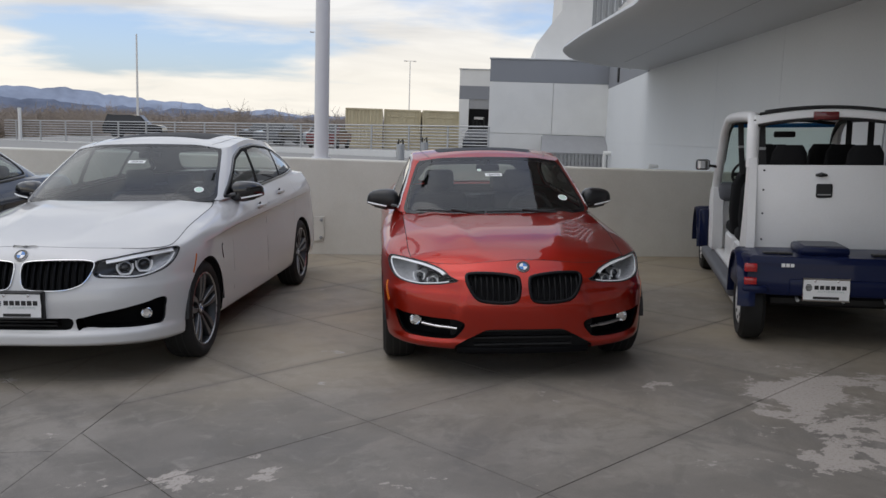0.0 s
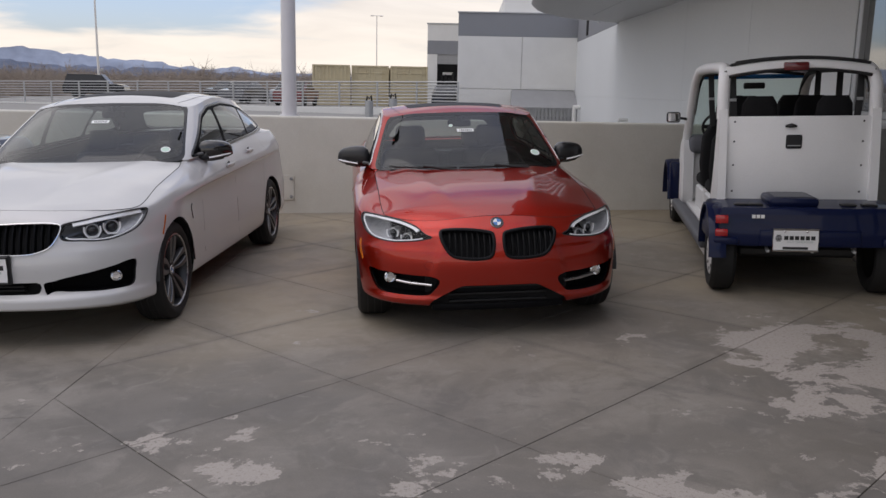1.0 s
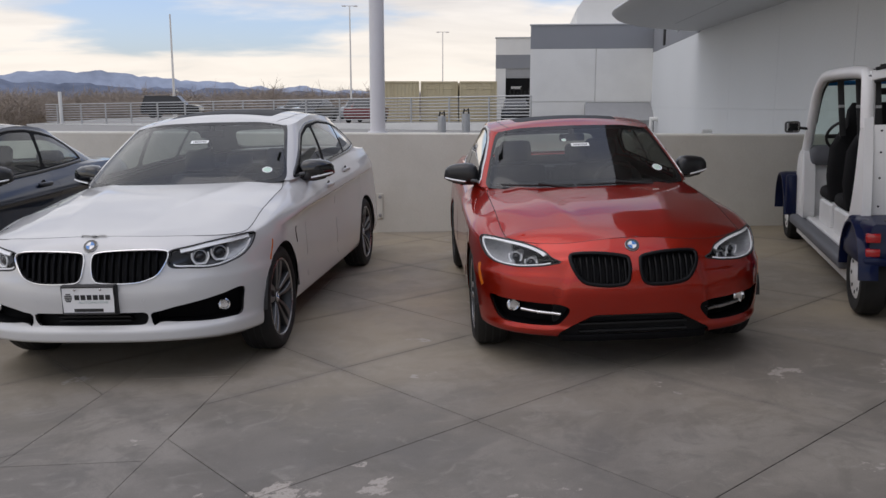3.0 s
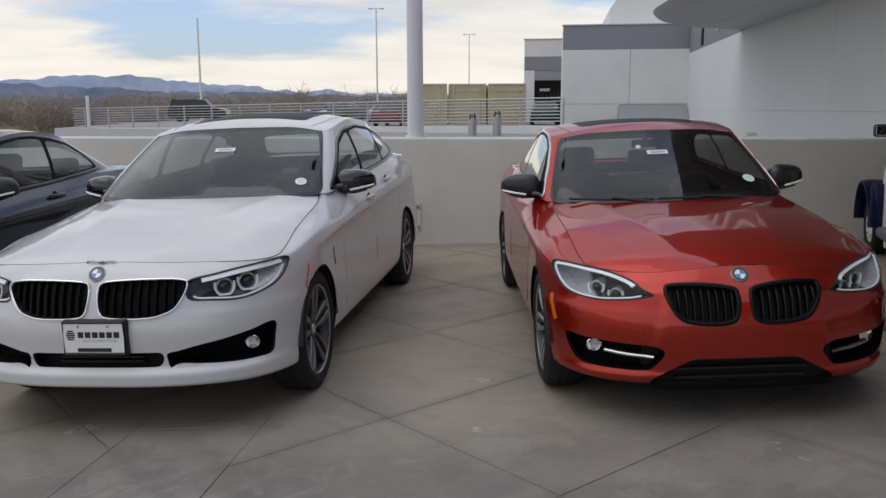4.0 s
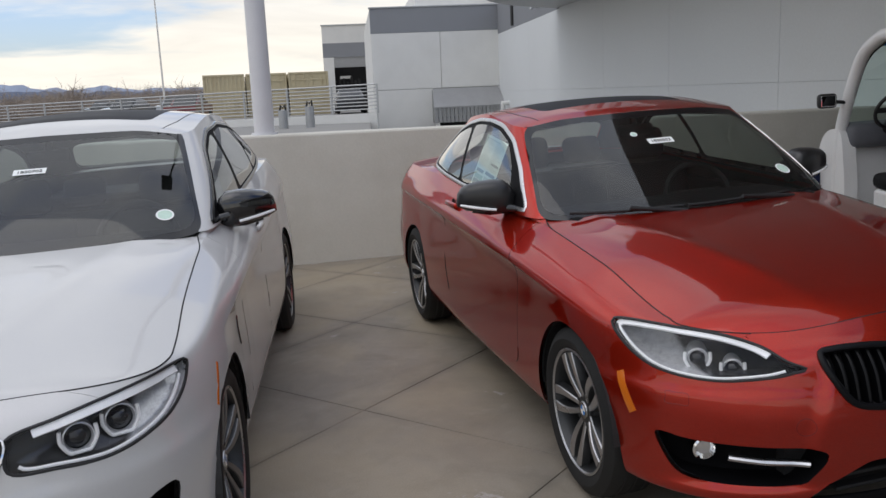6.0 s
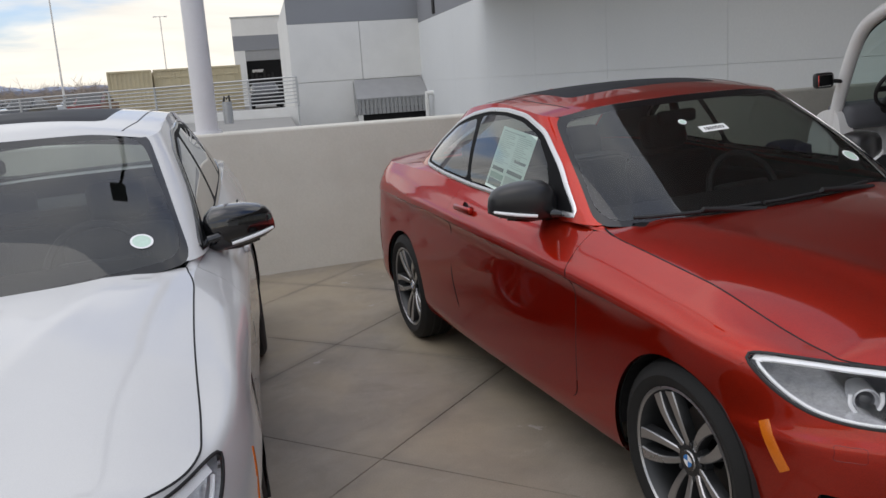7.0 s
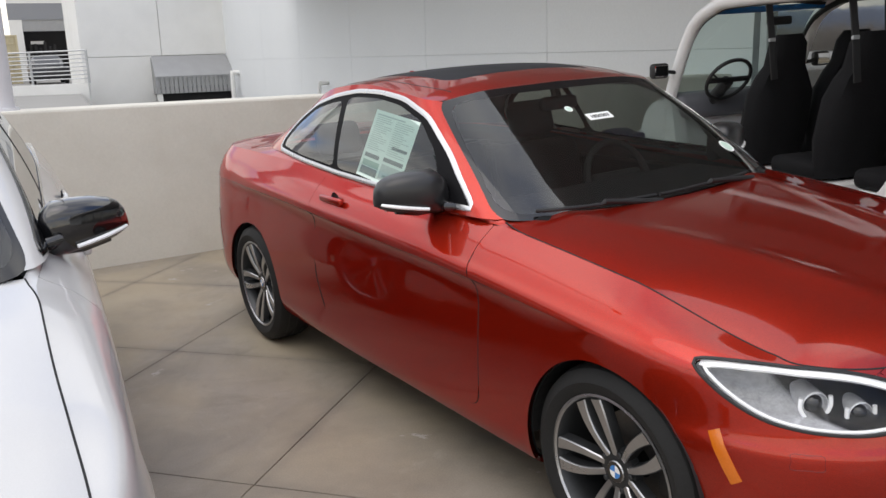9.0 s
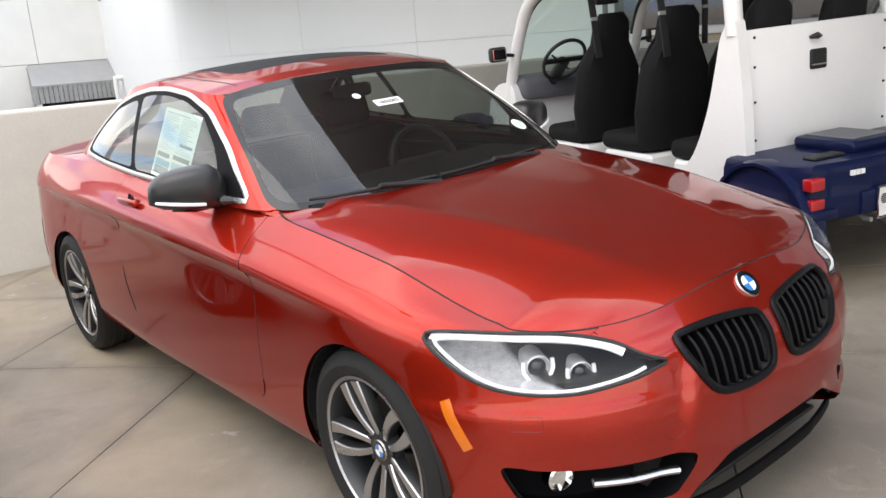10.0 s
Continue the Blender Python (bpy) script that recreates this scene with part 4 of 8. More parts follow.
def house_points(S, ns=150, nt=26):
    """Pillars and glass from the window line to the roof's edge, and the roof."""
    B, T = np.array(S["base"]), np.array(S["top"])
    k = np.arange(len(B), dtype=float)
    # even steps
    fine = np.linspace(0, len(B) - 1, 600)
    b, t = spline(k, B, fine), spline(k, T, fine)
    ln = np.concatenate([[0], np.cumsum(np.linalg.norm(np.diff(b, axis=0), axis=1) + np.linalg.norm(np.diff(t, axis=0), axis=1))])
    q = np.interp(np.linspace(0, ln[-1], ns), ln, fine)
    b, t = spline(k, B, q), spline(k, T, q)
    tan = np.gradient(b, axis=0)
    n = np.stack([tan[:, 1], -tan[:, 0]], axis=1)
    n /= np.linalg.norm(n, axis=1)[:, None] + 1e-9
    G = np.zeros((ns, nt, 3))
    for j, a in enumerate(np.linspace(0, 1, nt)):
        G[:, j] = b * (1 - a) + t * a
        bl = 4 * a * (1 - a) * S["bulge"] + 0.012 * a ** 6
        G[:, j, 0] += n[:, 0] * bl
        G[:, j, 1] += n[:, 1] * bl
    G[0, :, 0] = G[-1, :, 0] = 0
    R = []
    e = G[:, -1]
    m = 22
    for x, y, z in e:
        zc = float(spline(S["roof_y"], S["roof_z"], np.array([y]))[0])
        a = np.linspace(1, 0, m)
        R.append(np.stack([a * x, np.full(m, y), zc - (zc - z) * a ** 2.1], axis=1))
    return G, np.array(R)


def uv_dir(deg):
    """View axes for a look that is turned by deg from straight ahead towards the car's side."""
    a = radians(deg)
    return Vector((math.cos(a), math.sin(a), 0)), Vector((0, 0, 1)), Vector((math.sin(a), -math.cos(a), 0))


def build_wheel(root, x, y, r, rim_r, side, style):
    """side +1: the outer face looks to +x."""
    hub = empty("wheel", pose(x, y, r, 0, 0, 0 if side > 0 else 180), "", "")
    hub.parent = root
    w = 0.112
    tyre = [(-w + 0.02, rim_r - 0.004), (-w, rim_r + 0.02), (-w, r - 0.05), (-w + 0.02, r - 0.012), (-w + 0.045, r), (w - 0.045, r), (w - 0.02, r - 0.010), (w - 0.004, r - 0.035), (w, rim_r + 0.035), (w - 0.006, rim_r + 0.012), (w - 0.018, rim_r - 0.004)]
    t = part("tyre", lathe_bm(tyre, 64), M["rubber"], hub, "black rubber tyre", smooth=30)
    bm = bmesh.new()
    for k in range(3):
        xx = -0.045 + k * 0.045
        lathe_bm([(xx - 0.004, r - 0.004), (xx - 0.004, r + 0.0015), (xx + 0.004, r + 0.0015), (xx + 0.004, r - 0.004)], 64, bm=bm)
    part("tread_groove", bm, M["black"], t)
    rim = part("rim", lathe_bm([(w - 0.018, rim_r - 0.006), (w - 0.012, rim_r), (w - 0.010, rim_r - 0.007), (w - 0.016, rim_r - 0.012)], 64), M["rim_face"], hub, "machined alloy rim", smooth=35)
    part("rim_well", lathe_bm([(w - 0.016, rim_r - 0.012), (w - 0.03, rim_r - 0.02), (0.02, rim_r - 0.03), (-0.08, rim_r - 0.03)], 64), M["rim_dark"], rim, smooth=35)
    part("barrel", lathe_bm([(-0.078, rim_r - 0.031), (-0.082, 0.0)], 40), M["black"], rim)
    part("brake_disc", lathe_bm([(-0.02, 0.05), (-0.02, 0.155), (-0.032, 0.155), (-0.032, 0.05)], 40), M["brake"], hub)
    part("caliper", box_bm(-0.045, 0.0, 0.09, 0.16, -0.06, 0.06, 0.012, 2), M["brake"], hub)

    def spoke(a0, a1, h0, h1, x0, x1):
        bm = bmesh.new()
        n = 7
        rows = []
        for i in range(n):
            f = i / (n - 1)
            rad = 0.045 + (rim_r - 0.018 - 0.045) * f
            a = a0 + (a1 - a0) * (f ** 1.5)
            hw = h0 + (h1 - h0) * f ** 1.6
            xx = x0 + (x1 - x0) * f + 0.006 * math.sin(f * math.pi)
            c, s = math.cos(a), math.sin(a)
            def at(o, dx):
                return bm.verts.new((xx + dx, c * rad - s * o, s * rad + c * o))
            rows.append([at(-hw - 0.004, -0.035), at(-hw, -0.004), at(-hw + 0.003, 0), at(hw - 0.003, 0), at(hw, -0.004), at(hw + 0.004, -0.035)])
        for A, B in zip(rows, rows[1:]):
            for k in range(5):
                f_ = bm.faces.new((A[k], A[k + 1], B[k + 1], B[k]))
                f_.material_index = 0 if k in (1, 2, 3) else 1
        bm.faces.new(rows[-1])
        bmesh.ops.recalc_face_normals(bm, faces=bm.faces[:])
        return bm

    for k in range(5):
        a = k * math.tau / 5 + math.pi / 2 + style.get("turn", 0.0)
        for sg in (-1, 1):
            bm = spoke(a + sg * style["hub_a"], a + sg * style["rim_a"], style["w0"], style["w1"], w - 0.045, w - 0.016)
            part("spoke", bm, [M[style.get("face", "rim_face")], M["rim_dark"]], rim, smooth=30)
    part("hub_plate", lathe_bm([(w - 0.075, 0.075), (w - 0.052, 0.068), (w - 0.044, 0.05), (w - 0.044, 0.0)], 32), M["rim_dark"], rim, smooth=30)
    for k in range(5):
        a = k * math.tau / 5 + math.pi / 2 + math.pi / 5 + style.get("turn", 0.0)
        part("wheel_bolt", lathe_bm([(w - 0.06, 0.009), (w - 0.042, 0.009), (w - 0.040, 0.006), (w - 0.040, 0.0)], 8), M["rim_dark"], rim, m=pose(0, math.cos(a) * 0.056, math.sin(a) * 0.056))
    roundel(hub, pose(w - 0.0435, 0, 0, 0, 90, 0), 0.033)
    return hub


def roundel(parent, m, r):
    """Round badge of four blue and white quarters in a black ring."""
    b = part("badge", lathe_bm([(0, r), (r * 0.07, r), (r * 0.14, r * 0.96), (r * 0.16, r * 0.93)], 32, "z"), M["satin"], parent, "round badge with blue and white quarters in a black ring", m=m, smooth=30)
    part("ring", lathe_bm([(r * 0.13, r * 0.95), (r * 0.155, r * 0.95), (r * 0.155, r * 0.6)], 32, "z"), M["black_gloss"], b)
    for q in range(4):
        bm = bmesh.new()
        pts = [(0, 0)] + [(math.cos(q * math.pi / 2 + k * math.pi / 16) * r * 0.6, math.sin(q * math.pi / 2 + k * math.pi / 16) * r * 0.6) for k in range(9)]
        prism_bm(pts, r * 0.12, r * 0.17, bm)
        part("quarter", bm, M["badge_blue"] if q % 2 == 0 else M["badge_white"], b)


def build_seat(root, x, y, z, w=0.50, rest=0.62, material=None, lean=14):
    mt = material or M["seat"]
    s = empty("seat", pose(x, y, z), "", "")
    s.parent = root
    part("cushion", box_bm(-w / 2, w / 2, -0.25, 0.25, 0.0, 0.16, 0.05, 3), mt, s, smooth=50)
    part("backrest", box_bm(-w / 2, w / 2, -0.06, 0.08, 0.08, 0.08 + rest, 0.06, 3), mt, s, smooth=50, m=pose(0, 0.22, 0.0, -lean))
    part("headrest", box_bm(-0.13, 0.13, -0.05, 0.05, 0.0, 0.18, 0.045, 3), mt, s, smooth=50, m=pose(0, 0.25 + math.sin(radians(lean)) * rest, 0.1 + rest * math.cos(radians(lean)), -lean))
    return s


def build_mirror(root, S, side, cap):
    """Door mirror: arm from the door's front corner, rounded shell with a lit strip."""
    mx, my, mz = S["mirror"]
    ob = empty("door_mirror", pose(0, 0, 0), "", "")
    ob.parent = root
    # shell: sections from inner to outer end
    n, rows = 24, []
    bm = bmesh.new()
    floor_z = mz - 0.066
    low = lambda d: floor_z + 0.036 * max(0.0, d / 0.235) ** 1.4
    prof = [(-0.02, 0.040, 0.040), (0.0, 0.068, 0.066), (0.03, 0.080, 0.080), (0.08, 0.079, 0.086), (0.14, 0.072, 0.080), (0.19, 0.062, 0.066), (0.215, 0.050, 0.052), (0.232, 0.034, 0.034), (0.240, 0.014, 0.014)]
    for dx, hz, hy in prof:
        ring = []
        drop = 0.0 if dx < 0.2 else 0.35 * (dx - 0.2)
        for k in range(n):
            a = k * math.tau / n
            c, s = math.cos(a), math.sin(a)
            py = hy * (abs(c) ** 0.70) * (1 if c > 0 else -1) * (0.55 if c > 0 else 1.0)   # flat back, full front
            pz = hz * (abs(s) ** 0.62) * (1 if s > 0 else -1)
            ring.append(bm.verts.new((side * (mx - 0.235 + dx), my + py + 0.05 * (dx / 0.235), low(dx) + drop + hz + pz)))
        rows.append(ring)
    for A, B in zip(rows, rows[1:]):
        for k in range(n):
            bm.faces.new((A[k], A[(k + 1) % n], B[(k + 1) % n], B[k]))
    bm.faces.new(rows[0]), bm.faces.new(rows[-1])
    bmesh.ops.recalc_face_normals(bm, faces=bm.faces[:])
    part("mirror_cap", bm, cap, ob, "glossy black mirror cap", smooth=50)
    # lit strip low on the outer half
    line = [Vector((side * (mx - 0.235 + d), my - hy * 0.975 - 0.002 + 0.05 * d / 0.235, low(d) + 0.024)) for d, hy in ((0.085, 0.0855), (0.12, 0.083), (0.16, 0.0755), (0.19, 0.066), (0.215, 0.052), (0.232, 0.036))]
    part("indicator_strip", tube_bm(line, [0.006, 0.0065, 0.0065, 0.0065, 0.006, 0.005], 8), M["lamp_white"], ob, "clear indicator strip", smooth=True)
    base = Vector((side * (mx - 0.225), my + 0.0, mz - 0.045))
    foot = Vector((side * (S["mirror_foot"][0] - 0.008), S["mirror_foot"][1] + 0.025, S["mirror_foot"][2] + 0.012))
    part("arm", tube_bm([foot, foot + Vector((side * 0.03, 0.0, 0.005)), base.lerp(foot, 0.4), base, base + Vector((side * 0.09, 0, 0.0)), base + Vector((side * 0.17, 0.01, 0.008))], [0.013, 0.015, 0.017, 0.020, 0.020, 0.010], 14), M["black_gloss"], ob, smooth=True)
    # corner piece, leaning in with the side glass
    tri = [(-0.024, foot.y - 0.045, foot.z - 0.018), (0.004, foot.y + 0.11, foot.z - 0.012), (-0.036, foot.y + 0.06, foot.z + 0.075)]
    bm = bmesh.new()
    vs = [bm.verts.new((foot.x + side * (o + x), y, z)) for o in (-0.02, 0.0) for x, y, z in tri]
    bm.faces.new(vs[:3][::-1]), bm.faces.new(vs[3:])
    for i in range(3):
        bm.faces.new((vs[i], vs[(i + 1) % 3], vs[3 + (i + 1) % 3], vs[3 + i]))
    bmesh.ops.recalc_face_normals(bm, faces=bm.faces[:])
    part("foot_panel", bm, M["black"], ob)
    part("mirror_glass", box_bm(side * (mx - 0.215), side * (mx - 0.03), my + 0.036, my + 0.046, mz - 0.04, mz + 0.075, 0.004), M["mirror"], ob)


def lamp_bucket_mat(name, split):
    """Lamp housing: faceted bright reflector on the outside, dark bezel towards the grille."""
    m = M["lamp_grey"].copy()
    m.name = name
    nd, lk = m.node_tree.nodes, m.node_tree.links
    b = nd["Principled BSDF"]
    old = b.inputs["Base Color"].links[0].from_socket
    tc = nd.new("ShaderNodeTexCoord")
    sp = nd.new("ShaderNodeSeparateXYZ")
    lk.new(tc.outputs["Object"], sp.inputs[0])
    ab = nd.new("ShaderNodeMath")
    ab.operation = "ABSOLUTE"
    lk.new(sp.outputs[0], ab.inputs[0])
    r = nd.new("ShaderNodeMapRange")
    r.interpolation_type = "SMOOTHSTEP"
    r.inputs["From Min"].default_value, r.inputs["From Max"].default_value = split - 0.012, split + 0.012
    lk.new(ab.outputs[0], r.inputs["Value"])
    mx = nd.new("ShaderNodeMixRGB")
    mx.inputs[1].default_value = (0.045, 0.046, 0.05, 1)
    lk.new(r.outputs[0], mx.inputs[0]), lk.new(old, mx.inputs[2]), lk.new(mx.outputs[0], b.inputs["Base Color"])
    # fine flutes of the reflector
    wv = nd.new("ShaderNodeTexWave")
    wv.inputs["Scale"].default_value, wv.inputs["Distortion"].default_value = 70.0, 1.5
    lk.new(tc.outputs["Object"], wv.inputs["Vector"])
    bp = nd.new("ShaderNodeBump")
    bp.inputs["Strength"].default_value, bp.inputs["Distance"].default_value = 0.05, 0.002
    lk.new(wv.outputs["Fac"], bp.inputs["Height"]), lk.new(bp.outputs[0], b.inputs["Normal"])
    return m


def build_car(S, m, label, paint_mat, group=""):
    root = empty(S["name"], m, label, "car", group)
    # ---- skins ----
    G = body_points(S)
    side = face_out(grid_bm(G), (0, S["length"] / 2, 0.5))
    whole = tree_of(side)
    edge = G[:, -1]
    fi = [i for i in range(len(edge)) if edge[i, 1] < S["cowl"] and i < len(edge) // 2]
    ri = [i for i in range(len(edge)) if edge[i, 1] > S["boot_from"] and i > len(edge) // 2]
    lid = edge[fi].copy()
    turn = np.clip((lid[:, 1] - (S["cowl"] - 0.20)) / 0.20, 0, 1)
    lid[:, 0] -= 0.035 * turn ** 2
    lid[:, 2] += 0.012 * turn ** 2
    bonnet = face_out(grid_bm(deck_points(lid, S, "bonnet")), (0, 0.8, 0.2))
    boot = face_out(grid_bm(deck_points(edge[ri], S, "boot")), (0, S["length"] - 0.5, 0.4))
    H, R = house_points(S)
    house = face_out(grid_bm(H), (0, (H[0, 0, 1] + H[-1, 0, 1]) / 2, 1.0))
    house_tree = tree_of(house)
    roof = face_out(grid_bm(R), (0, 2.4, 0.5))
    roof_tree = tree_of(roof)
    any_ = lambda c, n: True
    fwd = lambda c, n: n.y < 0.25 and c.y < 1.0
    out = lambda c, n: n.x > 0.35
    X, Y, Zv = (1, 0, 0), (0, 1, 0), (0, 0, 1)
    wr = S["arch_r"]
    # ---- openings ----
    for wy in (S["axle_f"], S["axle_r"]):
        circ = [(wy + math.cos(k * math.tau / 64) * wr, S["wheel_r"] + math.sin(k * math.tau / 64) * wr) for k in range(64)]
        circ = [(y, z if z > S["wheel_r"] else -0.5) for y, z in circ]
        carve(side, Y, Zv, circ, lambda c, n: c.x > 0.45).free()
    lu, lv, lw = uv_dir(28)
    lamp3 = catmull(S["lamp"], 90, True)
    lamp_uv = [(Vector(p).dot(lu), p[2]) for p in lamp3]
    lens = carve(side, lu, lv, lamp_uv, lambda c, n: c.y < 0.75 and c.x > 0.2 and c.z > 0.5)
    gr = [tuple(p) for p in catmull(S["grille"], 70, True)]
    carve(side, X, Zv, gr, fwd).free()
    iu, iv, iw = uv_dir(15)
    it = [(Vector((p[0], p[1], 0)).dot(iu), p[2]) for p in catmull(S["intake"], 80, True)]
    carve(side, iu, iv, it, fwd).free()
    lowp = rounded(S["low_intake"], 0.03)
    carve(side, X, Zv, lowp, fwd).free()
    shell = offset_copy(side, 0.022)
    skin("inner_shell", mirrored(shell, True), M["black"], root)
    # ---- panels ----
    bp = [(-0.5, -0.1)] + S["bumper_cut"] + [(-0.5, 1.3)]
    bumper = carve(side, Y, Zv, bp, any_, 0.002)
    skin("front_bumper", mirrored(lip(bumper), True), paint_mat, root)
    for dp in S["doors"]:
        dp = rounded(dp, 0.06)
        d = carve(side, Y, Zv, dp, out, S["door_gap"])
        pair("door", lip(d), paint_mat, root)
        if S["door_gap"] < 0.002:
            continue
        # dark ribbon along the door's shut line, painting the shade in the gap
        runs = [[]]
        for (y0, z0), (y1, z1) in zip(dp, list(dp[1:]) + [dp[0]]):
            k = max(1, int(math.hypot(y1 - y0, z1 - z0) / 0.02))
            for i in range(k):
                y, z = y0 + (y1 - y0) * i / k, z0 + (z1 - z0) * i / k
                if z < S["gap_top"]:
                    runs[-1].append(onto(whole, (2, y, z), (-1, 0, 0), 0.0))
                elif runs[-1]:
                    runs.append([])
        for run in runs:
            if len(run) > 2:
                for sg in (1, -1):
                    part("door_seal_and_gap", ribbon_bm([Vector((sg * p.x, p.y, p.z)) for p, n in run], [Vector((sg * n.x, n.y, n.z)) for p, n in run], 0.0036, 0.0006), M["dark"], root)
    rb = carve(side, Y, Zv, [(S["length"] - 0.62, -0.1), (S["length"] + 1, -0.1), (S["length"] + 1, 0.66), (S["length"] - 0.45, 0.66), (S["length"] - 0.50, 0.5)], any_, 0.002)
    skin("rear_bumper", mirrored(lip(rb), True), paint_mat, root)
    tl = carve(side, Y, Zv, rounded(S["tail_lamp"], 0.03), lambda c, n: c.y > S["length"] - 0.7)
    skin("tail_lamp", mirrored(tl, True), M["tail_red"], root, "red tail lamps")
    pair("wing", lip(side), paint_mat, root)
    shrink(bonnet, 0.0025)
    skin("bonnet", mirrored(lip(bonnet), True), paint_mat, root)
    shrink(boot, 0.002)
    skin("boot_lid", mirrored(lip(boot), True), paint_mat, root)
    # ---- glass house ----
    ws = [tuple(p) for p in rounded(S["screen"], 0.06)]
    screen = carve(house, X, Zv, ws, lambda c, n: n.y < 0 and c.y < 2.35)
    edge_band = [tuple(p) for p in rounded(S["screen_clear"], 0.07)]
    clear = carve(screen, X, Zv, edge_band, any_)
    skin("windscreen", mirrored(clear, True), M["windshield"], root, "clear windscreen")
    skin("screen_band", mirrored(screen, True), M["frit"], root, "black band round the windscreen")
    dlo = [tuple(p) for p in rounded(S["dlo"], 0.05)]
    band = carve(house, Y, Zv, dlo, out)
    for gp in S["side_panes"]:
        g = carve(band, Y, Zv, [tuple(p) for p in rounded(gp, 0.035)], any_)
        pair("side_window", g, M["side_glass"], root, "tinted side window")
    pair("window_surround", band, M["slat"], root)
    rw = [tuple(p) for p in rounded(S["rear_window"], 0.06)]
    back = carve(house, X, Zv, rw, lambda c, n: n.y > 0.1 and c.y > 2.6)
    skin("rear_window", mirrored(back, True), M["rear_glass"], root, "tinted rear window")
    lin = offset_copy(house, 0.02)
    skin("pillar_trim", mirrored(lin, True), M["seat_grey"], root)
    skin("pillar_frame", mirrored(house, True), paint_mat, root)
    sun = carve(roof, X, Y, rounded(S["sunroof"], 0.06), any_, 0.003)
    head = offset_copy(roof, 0.03)
    skin("headliner", mirrored(head, True), M["seat_grey"], root)
    skin("roof", mirrored(roof, True), paint_mat, root)
    skin("sunroof", mirrored(sun, True), M["roof_glass"], root, "dark glass sunroof panel")
    # shoulder between the side skin and the glass house
    B0 = H[:, 0]
    ys = np.linspace(S["cowl"] - 0.20, B0[-1, 1] - 0.004, 130)
    ex = np.interp(ys, edge[:, 1], edge[:, 0])
    ez = np.interp(ys, edge[:, 1], edge[:, 2])
    bx, bz = np.interp(ys, B0[:, 1], B0[:, 0]), np.interp(ys, B0[:, 1], B0[:, 2])
    fr_ = lid[lid[:, 1] > 0.6]
    lx, lz = np.interp(ys, fr_[:, 1], fr_[:, 0]), np.interp(ys, fr_[:, 1], fr_[:, 2])
    early = (ys < S["cowl"] + 0.12) & (bx - 0.012 < lx - 0.004)
    bx, bz = np.where(early, lx + 0.0085, bx), np.where(early, lz - 0.006, bz)
    SG = np.zeros((len(ys), 6, 3))
    for k, a in enumerate(np.linspace(0, 1, 6)):
        SG[:, k, 0] = ex * (1 - a) + (bx - 0.012) * a
        SG[:, k, 1] = ys
        SG[:, k, 2] = (ez - 0.001) * (1 - a) + (bz + 0.004) * a
    shoulder = face_out(grid_bm(SG), (0, 2.4, 0.2))
    pair("shoulder", shoulder, paint_mat, root)
    # dark ribbon round the bonnet that stands for the shade in its shut line
    for sg in (1, -1):
        e3 = [Vector((sg * x, y, z)) for x, y, z in lid]
        nn = [Vector((sg * 0.25, -0.45 if y < 0.4 else -0.1, 1)) for x, y, z in lid]
        part("shut_line", ribbon_bm(e3, nn, 0.0048, 0.0008), M["dark"], root)
    # roof seams
    for sg in (1, -1):
        line = []
        for y in np.linspace(S["seam"][0], S["seam"][1], 30):
            x = float(np.interp(y, S["seam_y"], S["seam_x"]))
            p, n = onto(roof_tree, (x, y, 3), (0, 0, -1), 0.0)
            line.append((p, n))
        part("roof_seam", ribbon_bm([Vector((sg * p.x, p.y, p.z)) for p, n in line], [Vector((sg * n.x, n.y, n.z)) for p, n in line], 0.006, 0.0012), M["black"], root)
        # bright trim round the side windows
        pts = [(y, z) for y, z in catmull(dlo, 110, True)]
        ln, nn = [], []
        for y, z in pts:
            p, n = onto(house_tree, (2.0, y, z), (-1, 0, 0), 0.0)
            ln.append(Vector((sg * p.x, p.y, p.z))), nn.append(Vector((sg * n.x, n.y, n.z)))
        part("window_trim", ribbon_bm(ln, nn, S["trim_w"], 0.005, True), M[S["trim"]], root, "bright window trim" if S["trim"] != "black_gloss" else "black window trim", smooth=40)
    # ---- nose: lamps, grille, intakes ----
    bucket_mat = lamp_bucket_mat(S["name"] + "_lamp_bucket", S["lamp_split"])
    for sg in (1, -1):
        lamp = empty("headlamp", pose(0, 0, 0), "", "")
        lamp.parent = root
        lamp["label"] = "headlamp with two round projectors and bright light guides"
        lb = dup(lens, list(lens.faces)) if sg > 0 else mirrored(lens, False)
        skin("lens", lb, M["lens"], lamp, "clear lamp lens")
        rim3 = []
        for u, v in lamp_uv[::1]:
            start = lu * u + lv * v + lw * 2
            p, n = onto(whole, start, -lw, 0.0)
            rim3.append((p, n))
        f = lambda p: Vector((sg * p.x, p.y, p.z))
        n_ = len(rim3)
        cen = sum((p for p, n in rim3), Vector()) / n_
        # bucket: walls and back
        bm = bmesh.new()
        A = [bm.verts.new(f(p - n * 0.002)) for p, n in rim3]
        deep = S["bucket"]
        Bk = [bm.verts.new(f(p.lerp(cen, 0.06) - lw * deep * 0.62 - n * 0.01)) for p, n in rim3]
        rings = [A, Bk] + [[bm.verts.new(f(p.lerp(cen, a) - lw * deep * (0.62 + 0.38 * a) - n * (0.01 - 0.008 * a))) for p, n in rim3] for a in (0.15, 0.25, 0.36, 0.48, 0.6, 0.72, 0.84, 0.93)]
        cv = bm.verts.new(f(cen - lw * deep))
